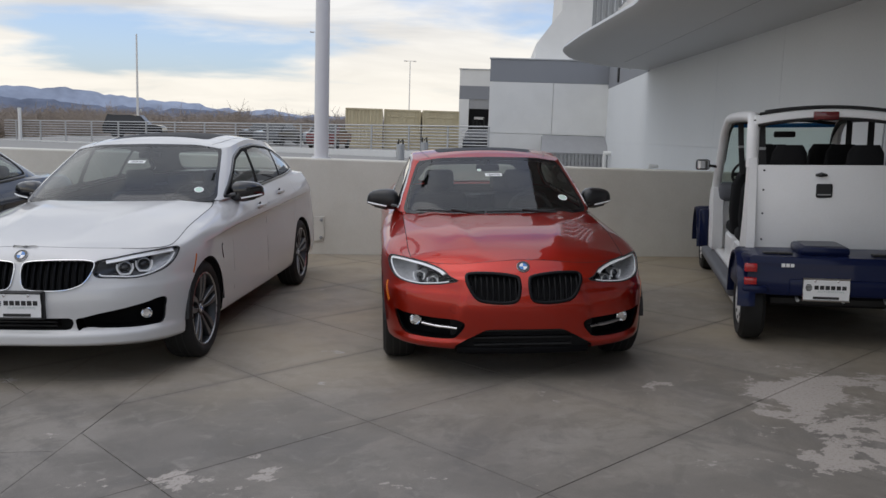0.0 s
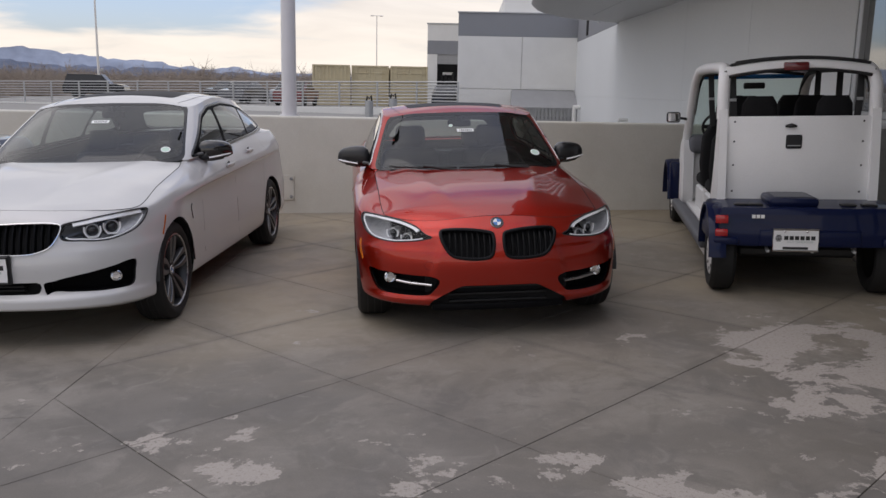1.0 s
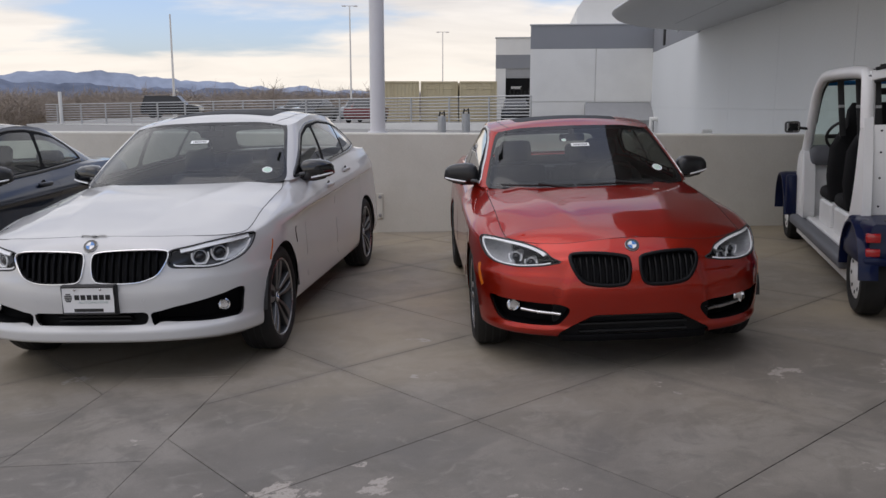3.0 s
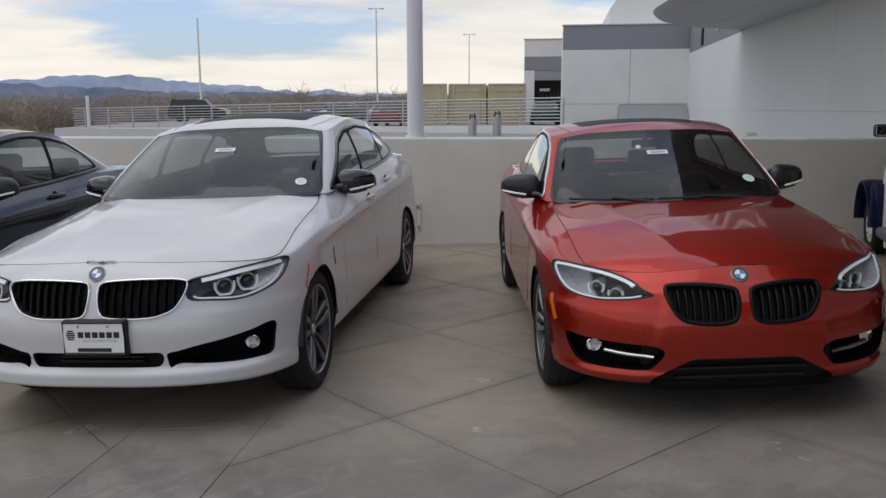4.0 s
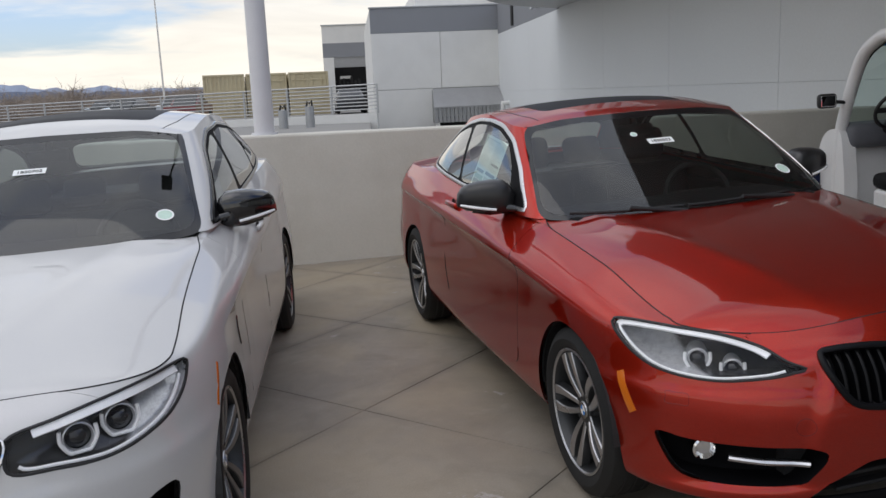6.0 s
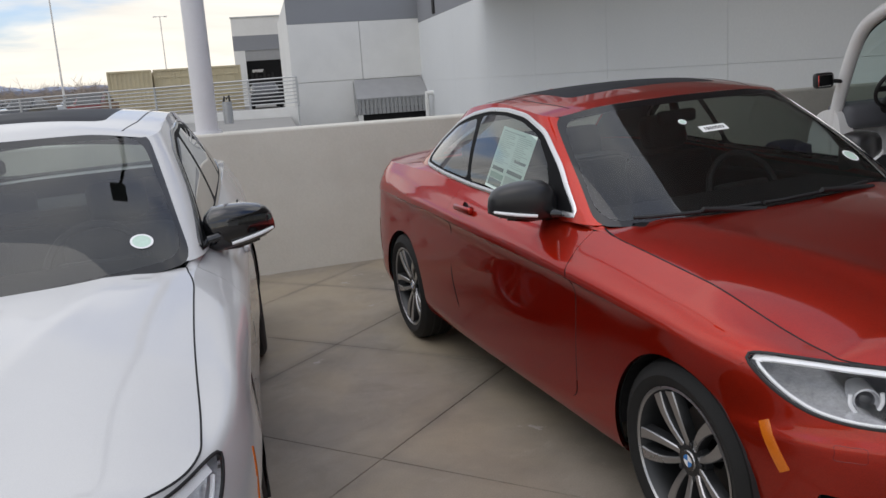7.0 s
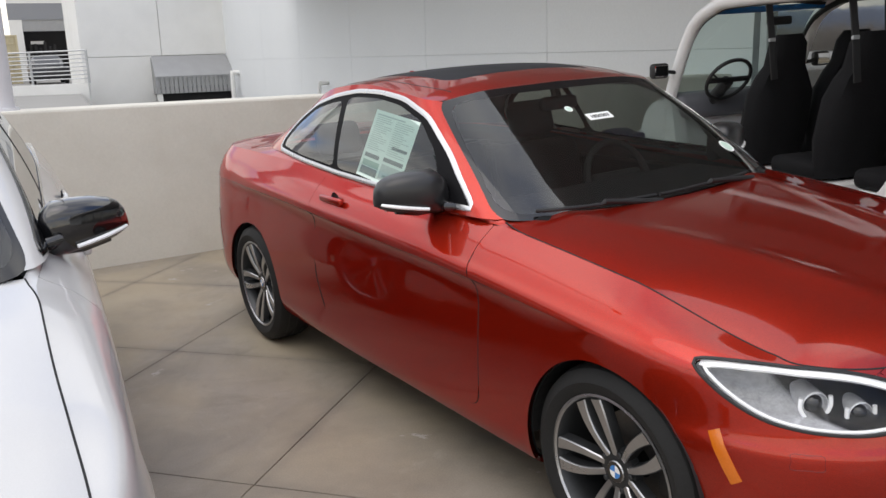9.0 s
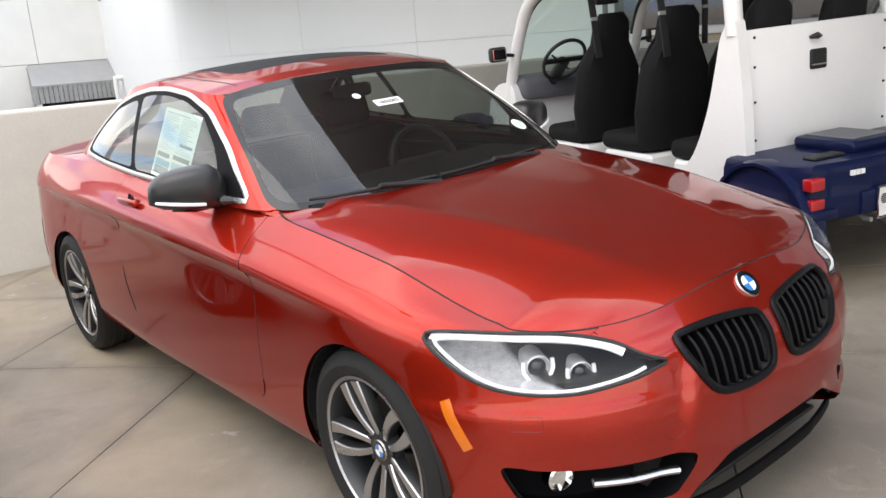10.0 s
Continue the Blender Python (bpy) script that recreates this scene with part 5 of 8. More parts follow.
        for k in range(n_):
            q = (k + 1) % n_
            for P_, Q_ in zip(rings, rings[1:]):
                bm.faces.new((P_[k], P_[q], Q_[q], Q_[k]))
            bm.faces.new((rings[-1][k], rings[-1][q], cv))
        bmesh.ops.recalc_face_normals(bm, faces=bm.faces[:])
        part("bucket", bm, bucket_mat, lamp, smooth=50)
        part("seal", ribbon_bm([f(p) for p, n in rim3], [f(n) for p, n in rim3], 0.0075, 0.0025, True), M["black"], lamp)
        # light guides along the upper and lower edge, set just behind the lens
        for a0, a1, wdt, mt, dep in S["lamp_strips"]:
            k0, k1 = int(a0 * n_), int(a1 * n_)
            idx = [k % n_ for k in range(k0, k1 + 1)]
            ln = [f((rim3[k][0]).lerp(cen, S["strip_in"]) - rim3[k][1] * dep) for k in idx]
            nn = [f(rim3[k][1]) for k in idx]
            part("light_guide", ribbon_bm(ln, nn, wdt, 0.004), M[mt], lamp, smooth=40)
        for cx, cz, cr in S["projectors"]:
            start = lu * cx + lv * cz + lw * 2
            p, n = onto(whole, start, -lw, -S["bucket"] * 0.78)
            ax = (lw + Vector((0, 0, 0.0))).normalized()
            axm = f(ax).to_track_quat("Z", "Y").to_matrix().to_4x4()
            mm = Matrix.Translation(f(p)) @ axm
            pr = part("projector", lathe_bm([(-S["bucket"] * 0.6, cr * 1.20), (-0.012, cr * 1.18), (0.004, cr * 1.14), (0.006, cr * 1.04), (-0.006, cr * 0.92)], 28, "z"), M["lamp_grey"], lamp, m=mm, smooth=40)
            part("projector_lens", lathe_bm([(-0.008, cr * 0.94), (-0.006, cr * 0.80), (0.004, cr * 0.62), (0.011, cr * 0.30), (0.012, 0.0)], 24, "z"), M["bulb"], pr, smooth=60)
            arc = catmull([(px * cr * 1.24, py * cr * 1.18, 0.005) for px, py in ((-1.0, 0.62), (-1.04, 0.2), (-1.0, -0.2), (-0.62, -0.86), (-0.3, -0.92), (0.3, -0.92), (0.62, -0.86), (1.0, -0.2), (1.04, 0.2), (1.0, 0.62))], 36)
            part("light_ring", tube_bm([Vector(q) for q in arc], 0.0055, 8), M["lamp_white"], pr, smooth=True)
        # grille
        g3 = [onto(whole, (x, -1, z), (0, 1, 0), 0.0) for x, z in gr]
        grille = empty("grille", pose(0, 0, 0), "", "")
        grille.parent = root
        grille["label"] = S["grille_label"]
        part("frame", ribbon_bm([f(p) for p, n in g3], [f(n) for p, n in g3], S["grille_rim"], 0.010, True), M[S["grille_frame"]], grille, smooth=40)
        bm = bmesh.new()
        A = [bm.verts.new(f(p)) for p, n in g3]
        Bk = [bm.verts.new(f(p + Vector((0, 0.06, 0)))) for p, n in g3]
        for k in range(len(A)):
            q = (k + 1) % len(A)
            bm.faces.new((A[k], A[q], Bk[q], Bk[k]))
        bm.faces.new(Bk)
        bmesh.ops.recalc_face_normals(bm, faces=bm.faces[:])
        part("recess", bm, M["dark"], grille)
        gx0, gx1 = min(p[0] for p in gr), max(p[0] for p in gr)
        for k in range(S["slats"]):
            x = gx0 + (gx1 - gx0) * (k + 0.6) / (S["slats"] + 0.2)
            zz = [z for z in np.linspace(0.45, 0.9, 120) if inside(gr, x, z)]
            if len(zz) < 4:
                continue
            line = []
            for z in np.linspace(zz[0], zz[-1], 8):
                p, n = onto(whole, (x, -1, z), (0, 1, 0), -0.016)
                line.append(f(p))
            bm = bmesh.new()
            rr = []
            for p in line:
                rr.append([bm.verts.new(p + Vector((dx * sg, dy, 0))) for dx, dy in ((-0.006, 0.0), (0.0, -0.004), (0.006, 0.0), (0.004, 0.035), (-0.004, 0.035))])
            for P_, Q_ in zip(rr, rr[1:]):
                for j in range(5):
                    bm.faces.new((P_[j], P_[(j + 1) % 5], Q_[(j + 1) % 5], Q_[j]))
            bm.faces.new(rr[0]), bm.faces.new(rr[-1])
            bmesh.ops.recalc_face_normals(bm, faces=bm.faces[:])
            part("slat", bm, M["slat_gloss"], grille, smooth=40)
        # fog lamp pocket
        i3 = [onto(whole, iu * u + iv * v + iw * 2, -iw, 0.0) for u, v in it]
        ci = sum((p for p, n in i3), Vector()) / len(i3)
        bm = bmesh.new()
        A = [bm.verts.new(f(p)) for p, n in i3]
        Bk = [bm.verts.new(f(p.lerp(ci, 0.10) - iw * 0.10)) for p, n in i3]
        for k in range(len(A)):
            q = (k + 1) % len(A)
            bm.faces.new((A[k], A[q], Bk[q], Bk[k]))
        bm.faces.new(Bk)
        bmesh.ops.recalc_face_normals(bm, faces=bm.faces[:])
        pocket = part("intake", bm, M["slat"], root, "black side intake", smooth=40)
        fx, fz, fr = S["fog"]
        p, n = onto(whole, iu * fx + iv * fz + iw * 2, -iw, S["fog_lift"])
        fm = Matrix.Translation(f(p)) @ f(Vector((0.25, -1, 0))).to_track_quat("Z", "Y").to_matrix().to_4x4()
        fog = part("fog_lamp", lathe_bm([(-0.03, fr * 1.25), (0.0, fr * 1.2), (0.004, fr), (-0.012, fr * 0.7), (-0.014, 0.0)], 28, "z"), M["chrome"], pocket, "round fog lamp", m=fm, smooth=40)
        part("fog_lens", lathe_bm([(0.002, fr), (0.008, fr * 0.6), (0.010, 0.0)], 24, "z"), M["lens"], fog, smooth=60)
        if S.get("blade"):
            ln, nn = [], []
            for (x0, z0), (x1, z1) in zip(S["blade"], S["blade"][1:]):
                for t in np.linspace(0, 1, 6):
                    x, z = x0 + (x1 - x0) * t, z0 + (z1 - z0) * t
                    p, n = onto(whole, (x, -1, z), (0, 1, 0), -0.012)
                    ln.append(f(p)), nn.append(Vector((0, -0.5, 0.86)))
            part("blade", ribbon_bm(ln, nn, 0.022, 0.008), M["satin"], pocket, "satin aluminium blade", smooth=40)
        # side marker
        if S.get("marker"):
            (y0, z0), (y1, z1), wv = S["marker"]
            ln, nn = [], []
            for t in np.linspace(0, 1, 8):
                p, n = onto(whole, (2, y0 + (y1 - y0) * t, z0 + (z1 - z0) * t), (-1, 0, 0), 0.0)
                ln.append(f(p)), nn.append(f(n))
            part("side_marker", ribbon_bm(ln, nn, wv, 0.003), M["amber"], root, "amber side reflector", smooth=40)
        # wing-top crease of the headlamp washer, door handles
        for hy, hz in S["handles"]:
            p, n = onto(whole, (2, hy, hz), (-1, 0, 0), 0.012)
            hm = Matrix.Translation(f(p))
            h = part("door_handle", box_bm(-0.012, 0.012, -0.10, 0.10, -0.014, 0.016, 0.010, 3), paint_mat, root, smooth=50, m=hm)
            part("handle_cup", lathe_bm([(-0.018, 0.0), (-0.016, 0.03), (-0.009, 0.036)], 20, "x"), M["black"], h, m=pose(0, -0.02, 0) if sg > 0 else pose(0, -0.02, 0, 0, 0, 180))
        build_mirror(root, S, sg, S["mirror_cap"] if "mirror_cap" in S else M["black_gloss"])
        for wy, tr in ((S["axle_f"], S["track_f"]), (S["axle_r"], S["track_r"])):
            build_wheel(root, sg * tr, wy, S["wheel_r"], S["rim_r"], sg, S["wheel_style"])
            # arch liner
            bm = bmesh.new()
            rows = []
            for k in range(25):
                a = math.pi * k / 24
                yy, zz = wy + math.cos(a) * (wr + 0.004), S["wheel_r"] + math.sin(a) * (wr + 0.004)
                rows.append([bm.verts.new((sg * xx, yy, zz)) for xx in (0.45, S["half_width"] - 0.02)])
            for A, B in zip(rows, rows[1:]):
                bm.faces.new((A[0], B[0], B[1], A[1]))
            c0 = [r[0] for r in rows]
            bm.faces.new(c0)
            bmesh.ops.recalc_face_normals(bm, faces=bm.faces[:])
            part("arch_liner", bm, M["black"], root)
    lens.free()
    # lower middle intake and black apron
    lp = [onto(whole, (x, -1, z), (0, 1, 0), 0.0)[0] for x, z in lowp]
    bm = bmesh.new()
    xs = max(p[0] for p in lowp)
    z0, z1 = min(p[1] for p in lowp), max(p[1] for p in lowp)
    box_bm(-xs - 0.02, xs + 0.02, 0.12, 0.16, max(z0 - 0.04, 0.20), z1 + 0.04, bm=bm)
    li = part("lower_intake", bm, M["dark"], root, "black lower intake")
    for k in range(3):
        z = max(z0, 0.2) + (z1 - max(z0, 0.2)) * (k + 0.7) / 3.2
        part("intake_bar", box_bm(-xs + 0.12, xs - 0.12, 0.06, 0.10, z - 0.006, z + 0.006, 0.003), M["black"], li)
    ln, nn = [], []
    for x in np.linspace(-max(S["apron"], 0.1), max(S["apron"], 0.1), 41):
        p, n = onto(whole, (abs(x), -1, S["apron_z"]), (0, 1, 0), 0.006)
        ln.append(Vector((x, p.y + 0.012, p.z))), nn.append(Vector((0, -1, -0.15)))
    if S["apron"]:
        part("apron", ribbon_bm(ln, nn, 0.040, 0.010), M["slat"], root, "black lower apron", smooth=40)
    # badge
    p, n = onto(whole, (0.004, -1, S["badge_z"]), (0, 1, 0), 0.001)
    roundel(root, Matrix.Translation((0, p.y, p.z)) @ Vector((0, n.y, n.z)).to_track_quat("Z", "Y").to_matrix().to_4x4(), 0.041)
    # cowl, wipers
    ln = []
    for x in np.linspace(-0.62, 0.62, 25):
        i = int(np.argmin(np.abs(H[: len(H) // 3, 0, 0] - abs(x))))
        q = H[i, 0]
        ln.append((x, q[1] - 0.02, q[2] - 0.012))
    part("cowl", ribbon_bm([Vector(p) for p in ln], [Vector((0, -0.5, 0.86))] * len(ln), 0.035, 0.004), M["black"], root, "black plastic cowl")
    for x0, x1 in S["wipers"]:
        pts = []
        for t in np.linspace(0, 1, 9):
            x = x0 + (x1 - x0) * t
            i = int(np.argmin(np.abs(H[: len(H) // 3, 1, 0] - abs(x))))
            q = H[i, 1]
            pts.append(Vector((x, q[1] - 0.010 - S.get("wiper_drop", 0) * 0.6, q[2] + 0.016 - S.get("wiper_drop", 0))))
        w = part("wiper", tube_bm(pts, 0.007, 8), M["black"], root, "black windscreen wiper", smooth=True)
        mid = pts[4]
        part("wiper_arm", tube_bm([pts[0] + Vector((0, -0.03, -0.02)), mid + Vector((0, -0.015, 0.012)), mid], [0.012, 0.009, 0.007], 8), M["black"], w, smooth=True)
    # ---- cabin ----
    sc = S["cabin"]
    part("cabin_floor", box_bm(-0.72, 0.72, sc["dash"], sc["back"], 0.22, 0.30), M["black"], root)
    bm = box_bm(-0.66, 0.66, -0.26, 0.26, -0.16, 0.09, 0.08, 3)
    part("dashboard", bm, M["seat"], root, "black dashboard", smooth=50, m=pose(0, sc["dash"] + 0.12, sc["dash_z"] - 0.08))
    part("side_trim", box_bm(0.66, 0.70, sc["dash"], sc["back"], 0.3, sc["belt"] - 0.06, 0.01), sc["trim"], root)
    part("side_trim", box_bm(-0.70, -0.66, sc["dash"], sc["back"], 0.3, sc["belt"] - 0.06, 0.01), sc["trim"], root)
    for x in (-0.36, 0.36):
        build_seat(root, x, sc["front"], 0.36, 0.50, 0.60, sc["seat"])
    for x in (-0.33, 0.33):
        build_seat(root, x, sc["rear"], 0.42, 0.55, 0.48, sc["seat"], 20)
    part("parcel_shelf", box_bm(-0.62, 0.62, sc["rear"] + 0.35, sc["back"] + 0.25, sc["belt"] - 0.06, sc["belt"] - 0.03), M["seat_grey"], root)
    sw = part("steering_wheel", tube_bm([(math.cos(a) * 0.185, 0, math.sin(a) * 0.185) for a in np.linspace(0, math.tau, 32, endpoint=False)], 0.016, 8, True), M["black"], root, "black steering wheel", smooth=True, m=pose(0.36, sc["dash"] + 0.52, sc["dash_z"] - 0.06, -22))
    part("wheel_boss", box_bm(-0.15, 0.15, -0.01, 0.03, -0.05, 0.05, 0.02, 2), M["black"], sw)
    part("rear_view_mirror", box_bm(-0.095, 0.095, -0.02, 0.02, -0.028, 0.028, 0.015, 2), M["slat"], root, "dark inner mirror", smooth=50, m=pose(0.0, S["inner_mirror"][0], S["inner_mirror"][1]))
    part("mirror_stalk", tube_bm([(0, S["inner_mirror"][0], S["inner_mirror"][1]), (0, S["inner_mirror"][0] + 0.02, S["inner_mirror"][1] + 0.06)], 0.02, 8), M["slat"], root)
    return root, whole, house_tree

# ---- the orange-red coupe ----
COUPE = dict(
    name="coupe_car", length=4.43, half_width=0.887, nose=0.80, tail=0.72, y_door=1.45, y_mid=2.2, y_rear=3.1,
    axle_f=0.77, axle_r=3.46, track_f=0.755, track_r=0.765, wheel_r=0.318, rim_r=0.236, arch_r=0.340,
    level_z=[(.17, .19, .20, .19, .19, .19, .20, .24, .26),
             (.20, .215, .225, .22, .22, .22, .23, .28, .30),
             (.32, .32, .33, .33, .30, .30, .33, .38, .40),
             (.46, .47, .48, .48, .47, .47, .50, .52, .54),
             (.58, .57, .60, .62, .63, .645, .66, .68, .70),
             (.66, .635, .70, .735, .785, .815, .855, .87, .88),
             (.715, .680, .735, .795, .86, .895, .935, .96, .98),
             (.746, .718, .751, .850, .925, .965, 1.02, 1.03, 1.03)],
    level_in=[(.15, .11, .07, .10, .10, .10, .09, .08, .10),
              (.045, .035, .025, .045, .04, .04, .045, .03, .04),
              (.012, .012, .005, .008, .012, .012, .008, .0, .01),
              (0, 0, 0, .0, .006, .007, .0, 0, 0),
              (.022, .015, .012, .002, .005, .006, .002, .015, .02),
              (.06, .032, .035, .014, .004, .002, .004, .04, .05),
              (.105, .085, .060, .065, .050, .040, .045, .07, .07),
              (.132, .124, .096, .188, .13, .115, .115, .13, .10)],
    cowl=1.455, crease=0.044, ledge=(0.013, .552), cheek=0.013, splitter=(0.020, .262), ridge=0.010, lid_line=[(.30, .672), (.40, .690), (.60, .700), (.90, .706), (1.40, .712)], boot_from=3.62,
    bonnet_y=[0.10, 0.140, 0.30, 0.60, 1.00, 1.27, 1.45], bonnet_z=[0.735, 0.749, 0.800, 0.863, 0.915, 0.936, 0.944],
    boot_y=[3.5, 3.75, 4.1, 4.3, 4.4], boot_z=[1.05, 1.05, 1.055, 1.05, 1.03],
    base=[(0, 1.27, .915), (.40, 1.30, .92), (.678, 1.40, .935), (.757, 1.58, .945), (.768, 2.2, .975), (.768, 2.8, 1.012), (.735, 3.28, 1.045), (.62, 3.62, 1.045), (.35, 3.72, 1.045), (0, 3.74, 1.045)],
    top=[(0, 1.94, 1.345), (.36, 1.95, 1.337), (.552, 1.975, 1.312), (.598, 2.08, 1.330), (.592, 2.5, 1.375), (.585, 2.8, 1.358), (.555, 3.05, 1.308), (.46, 3.16, 1.28), (.26, 3.2, 1.285), (0, 3.22, 1.29)],
    bulge=0.020, roof_y=[1.94, 2.05, 2.2, 2.45, 2.8, 3.1, 3.24], roof_z=[1.345, 1.375, 1.402, 1.418, 1.405, 1.345, 1.285],
    lamp=[(.822, .50, .728), (.795, .46, .744), (.70, .33, .740), (.60, .22, .722), (.51, .15, .690), (.45, .10, .652), (.402, .07, .630), (.44, .08, .620), (.49, .095, .610), (.56, .13, .603), (.64, .17, .599), (.73, .255, .608), (.785, .335, .629), (.814, .43, .674)],
    grille=[(.352, .655), (.31, .672), (.18, .672), (.055, .655), (.032, .63), (.034, .56), (.055, .515), (.12, .503), (.22, .508), (.29, .528), (.335, .59)],
    grille_rim=0.020, grille_frame="slat_gloss", slats=9, grille_label="black kidney-shaped grille with upright slats",
    intake=[(.785, .285, .422), (.72, .20, .415), (.55, .09, .403), (.40, .035, .392), (.362, .03, .362), (.40, .045, .305), (.445, .058, .275), (.58, .11, .272), (.70, .20, .280), (.745, .24, .30), (.775, .27, .36)],
    low_intake=[(-.45, .338), (.235, .338), (.43, .232), (.40, .10), (-.45, .10)],
    fog=(0.712, 0.362, 0.031), fog_lift=-0.045, blade=[(.628, .360), (.53, .347), (.415, .341)], marker=((.425, .582), (.362, .462), .030),
    bumper_cut=[(.62, -.1), (.62, .585), (.505, .715), (.35, .70), (.20, .66), (.20, 1.3)],
    doors=[[(1.375, .318), (2.54, .318), (2.66, .55), (2.64, .80), (2.60, 1.2), (1.52, 1.2), (1.42, .86), (1.365, .74)]],
    tail_lamp=[(4.02, .70), (4.6, .74), (4.6, .90), (4.1, .90)],
    screen=[(-.7, .895), (.2, .895), (.718, .930), (.636, 1.17), (.575, 1.318), (.3, 1.335), (-.7, 1.34)],
    screen_clear=[(-.7, .93), (.2, .93), (.697, .953), (.617, 1.17), (.557, 1.298), (.3, 1.316), (-.7, 1.32)],
    dlo=[(1.53, .965), (1.745, 1.132), (1.955, 1.262), (2.15, 1.322), (2.35, 1.345), (2.55, 1.347), (2.76, 1.325), (2.98, 1.280), (3.13, 1.205), (3.225, 1.115), (3.24, 1.06), (2.9, 1.032), (2.55, 1.005), (2.0, .980)],
    side_panes=[[(1.72, .992), (1.82, 1.135), (1.98, 1.242), (2.17, 1.297), (2.35, 1.32), (2.52, 1.323), (2.63, 1.315), (2.545, 1.022), (2.0, 1.0)],
                [(2.585, 1.028), (2.68, 1.305), (2.78, 1.292), (2.96, 1.258), (3.10, 1.185), (3.185, 1.105), (3.19, 1.078), (2.9, 1.05)]],
    rear_window=[(-.7, 1.065), (.45, 1.065), (.53, 1.08), (.43, 1.255), (.3, 1.262), (-.7, 1.265)],
    sunroof=[(-.5, 2.13), (.40, 2.15), (.42, 2.5), (.40, 2.95), (-.5, 2.97)],
    seam=(2.02, 3.12), seam_y=[2.0, 2.2, 2.5, 2.8, 3.15], seam_x=[0.475, 0.515, 0.53, 0.525, 0.47],
    trim="satin", trim_w=0.020,
    lamp_strips=[(0.0, 0.42, 0.030, "lamp_white", 0.005), (0.52, 1.0, 0.008, "lamp_white", 0.005)], strip_in=0.085,
    projectors=[(0.650 * 0.883 + 0.310 * 0.469, 0.656, 0.0300), (0.540 * 0.883 + 0.245 * 0.469, 0.642, 0.0275)],
    door_gap=0.0026, gap_top=0.86, lamp_split=0.64, bucket=0.122,
    handles=[(2.43, .90)], mirror=(0.985, 1.735, 0.998), mirror_foot=(0.765, 1.60, 0.955),
    mirror_cap=M["mirror_satin"], apron=0.41, apron_z=0.205, badge_z=0.707, wipers=[(-0.10, -0.60), (0.45, -0.08)], inner_mirror=(1.93, 1.255),
    wheel_style=dict(hub_a=0.30, rim_a=0.155, w0=0.0105, w1=0.0205, turn=0.40),
    cabin=dict(dash=1.42, dash_z=0.93, back=3.55, belt=0.97, front=2.15, rear=2.95, seat=M["seat"], trim=M["seat"]),
)
red_root, red_skin, red_house = build_car(COUPE, DECK, "orange-red metallic two-door coupe parked on the deck", M["red"], "parked cars")


def paper_strip(root, name, m, w, h, rows, label, number="", sheet="paper"):
    """A printed sheet lying in its own x, y plane."""
    s = part(name, box_bm(-w / 2, w / 2, -h / 2, h / 2, -0.0008, 0.0, 0), M[sheet], root, label, m=m)
    for x0, x1, y0, y1, ink in rows:
        part("print_bar", box_bm(x0 * w, x1 * w, y0 * h, y1 * h, 0.0002, 0.0008), M[ink], s)
    if number:
        text_on(number, h * 0.62, pose(0, -0.002, 0.0012), M["ink"], s, "number", squash=1.15)
    return s


def pane_pose(tree, start, way, lift, up=(0, 0, 1), roll=0, twin=False):
    """Where a sheet lies on a pane; twin: on the same pane of the other side."""
    p, n = onto(tree, start, way, 0.0)
    if twin:
        p, n = Vector((-p.x, p.y, p.z)), Vector((-n.x, n.y, n.z))
    z = n
    x = Vector(up).cross(z).normalized()
    y = z.cross(x)
    m3 = Matrix((x, y, z)).transposed().to_4x4()
    return Matrix.Translation(p + n * lift) @ m3 @ pose(0, 0, 0, 0, 0, roll)


def disc_sticker(root, m, r):
    d = part("permit_disc", lathe_bm([(-0.0006, r), (0.0, r), (0.0, 0.0)], 28, "z"), M["paper"], root, "round white permit sticker", m=m)
    part("print_ring", lathe_bm([(0.0004, r * 0.8), (0.0006, r * 0.55)], 28, "z"), M["disc_print"], d)


# papers in the coupe's windows
paper_strip(red_root, "stock_sticker", pane_pose(red_house, (0.02, 0.6, 1.205), (0, 1, 0), 0.003), 0.135, 0.042, [], "white strip with a printed stock number", "1B50503")
disc_sticker(red_root, pane_pose(red_house, (0.535, 0.6, 1.035), (0, 1, 0), 0.003), 0.036)
disc_sticker(red_root, pane_pose(red_house, (0.09, 0.6, 1.24), (0, 1, 0), 0.003, twin=True), 0.018)
rows = [(-0.44, 0.20, 0.43, 0.45, "ink_grey")]
rng = random.Random(5)
for k in range(17):
    y = 0.40 - k * 0.030
    rows.append((-0.44, -0.44 + rng.uniform(0.2, 0.42), y, y + 0.010, "ink_grey"))
    rows.append((0.02, 0.02 + rng.uniform(0.2, 0.42), y, y + 0.010, "ink_grey"))
rows += [(-0.44, -0.1, -0.20, -0.14, "ink_dark"), (0.1, 0.44, 0.02, 0.06, "ink_dark"), (-0.44, -0.05, -0.45, -0.34, "ink_dark"), (-0.44, -0.05, -0.33, -0.24, "ink_green"), (0.0, 0.44, -0.18, -0.12, "ink_dark"), (0.0, 0.44, -0.45, -0.22, "ink_grey"), (0.08, 0.36, -0.40, -0.36, "ink_green")]
paper_strip(red_root, "price_sheet", pane_pose(red_house, (2.0, 2.17, 1.130), (-1, 0, 0), -0.008, roll=-7, twin=True), 0.355, 0.285, rows, "pale green-white printed price sheet behind the window", sheet="sheet_green")

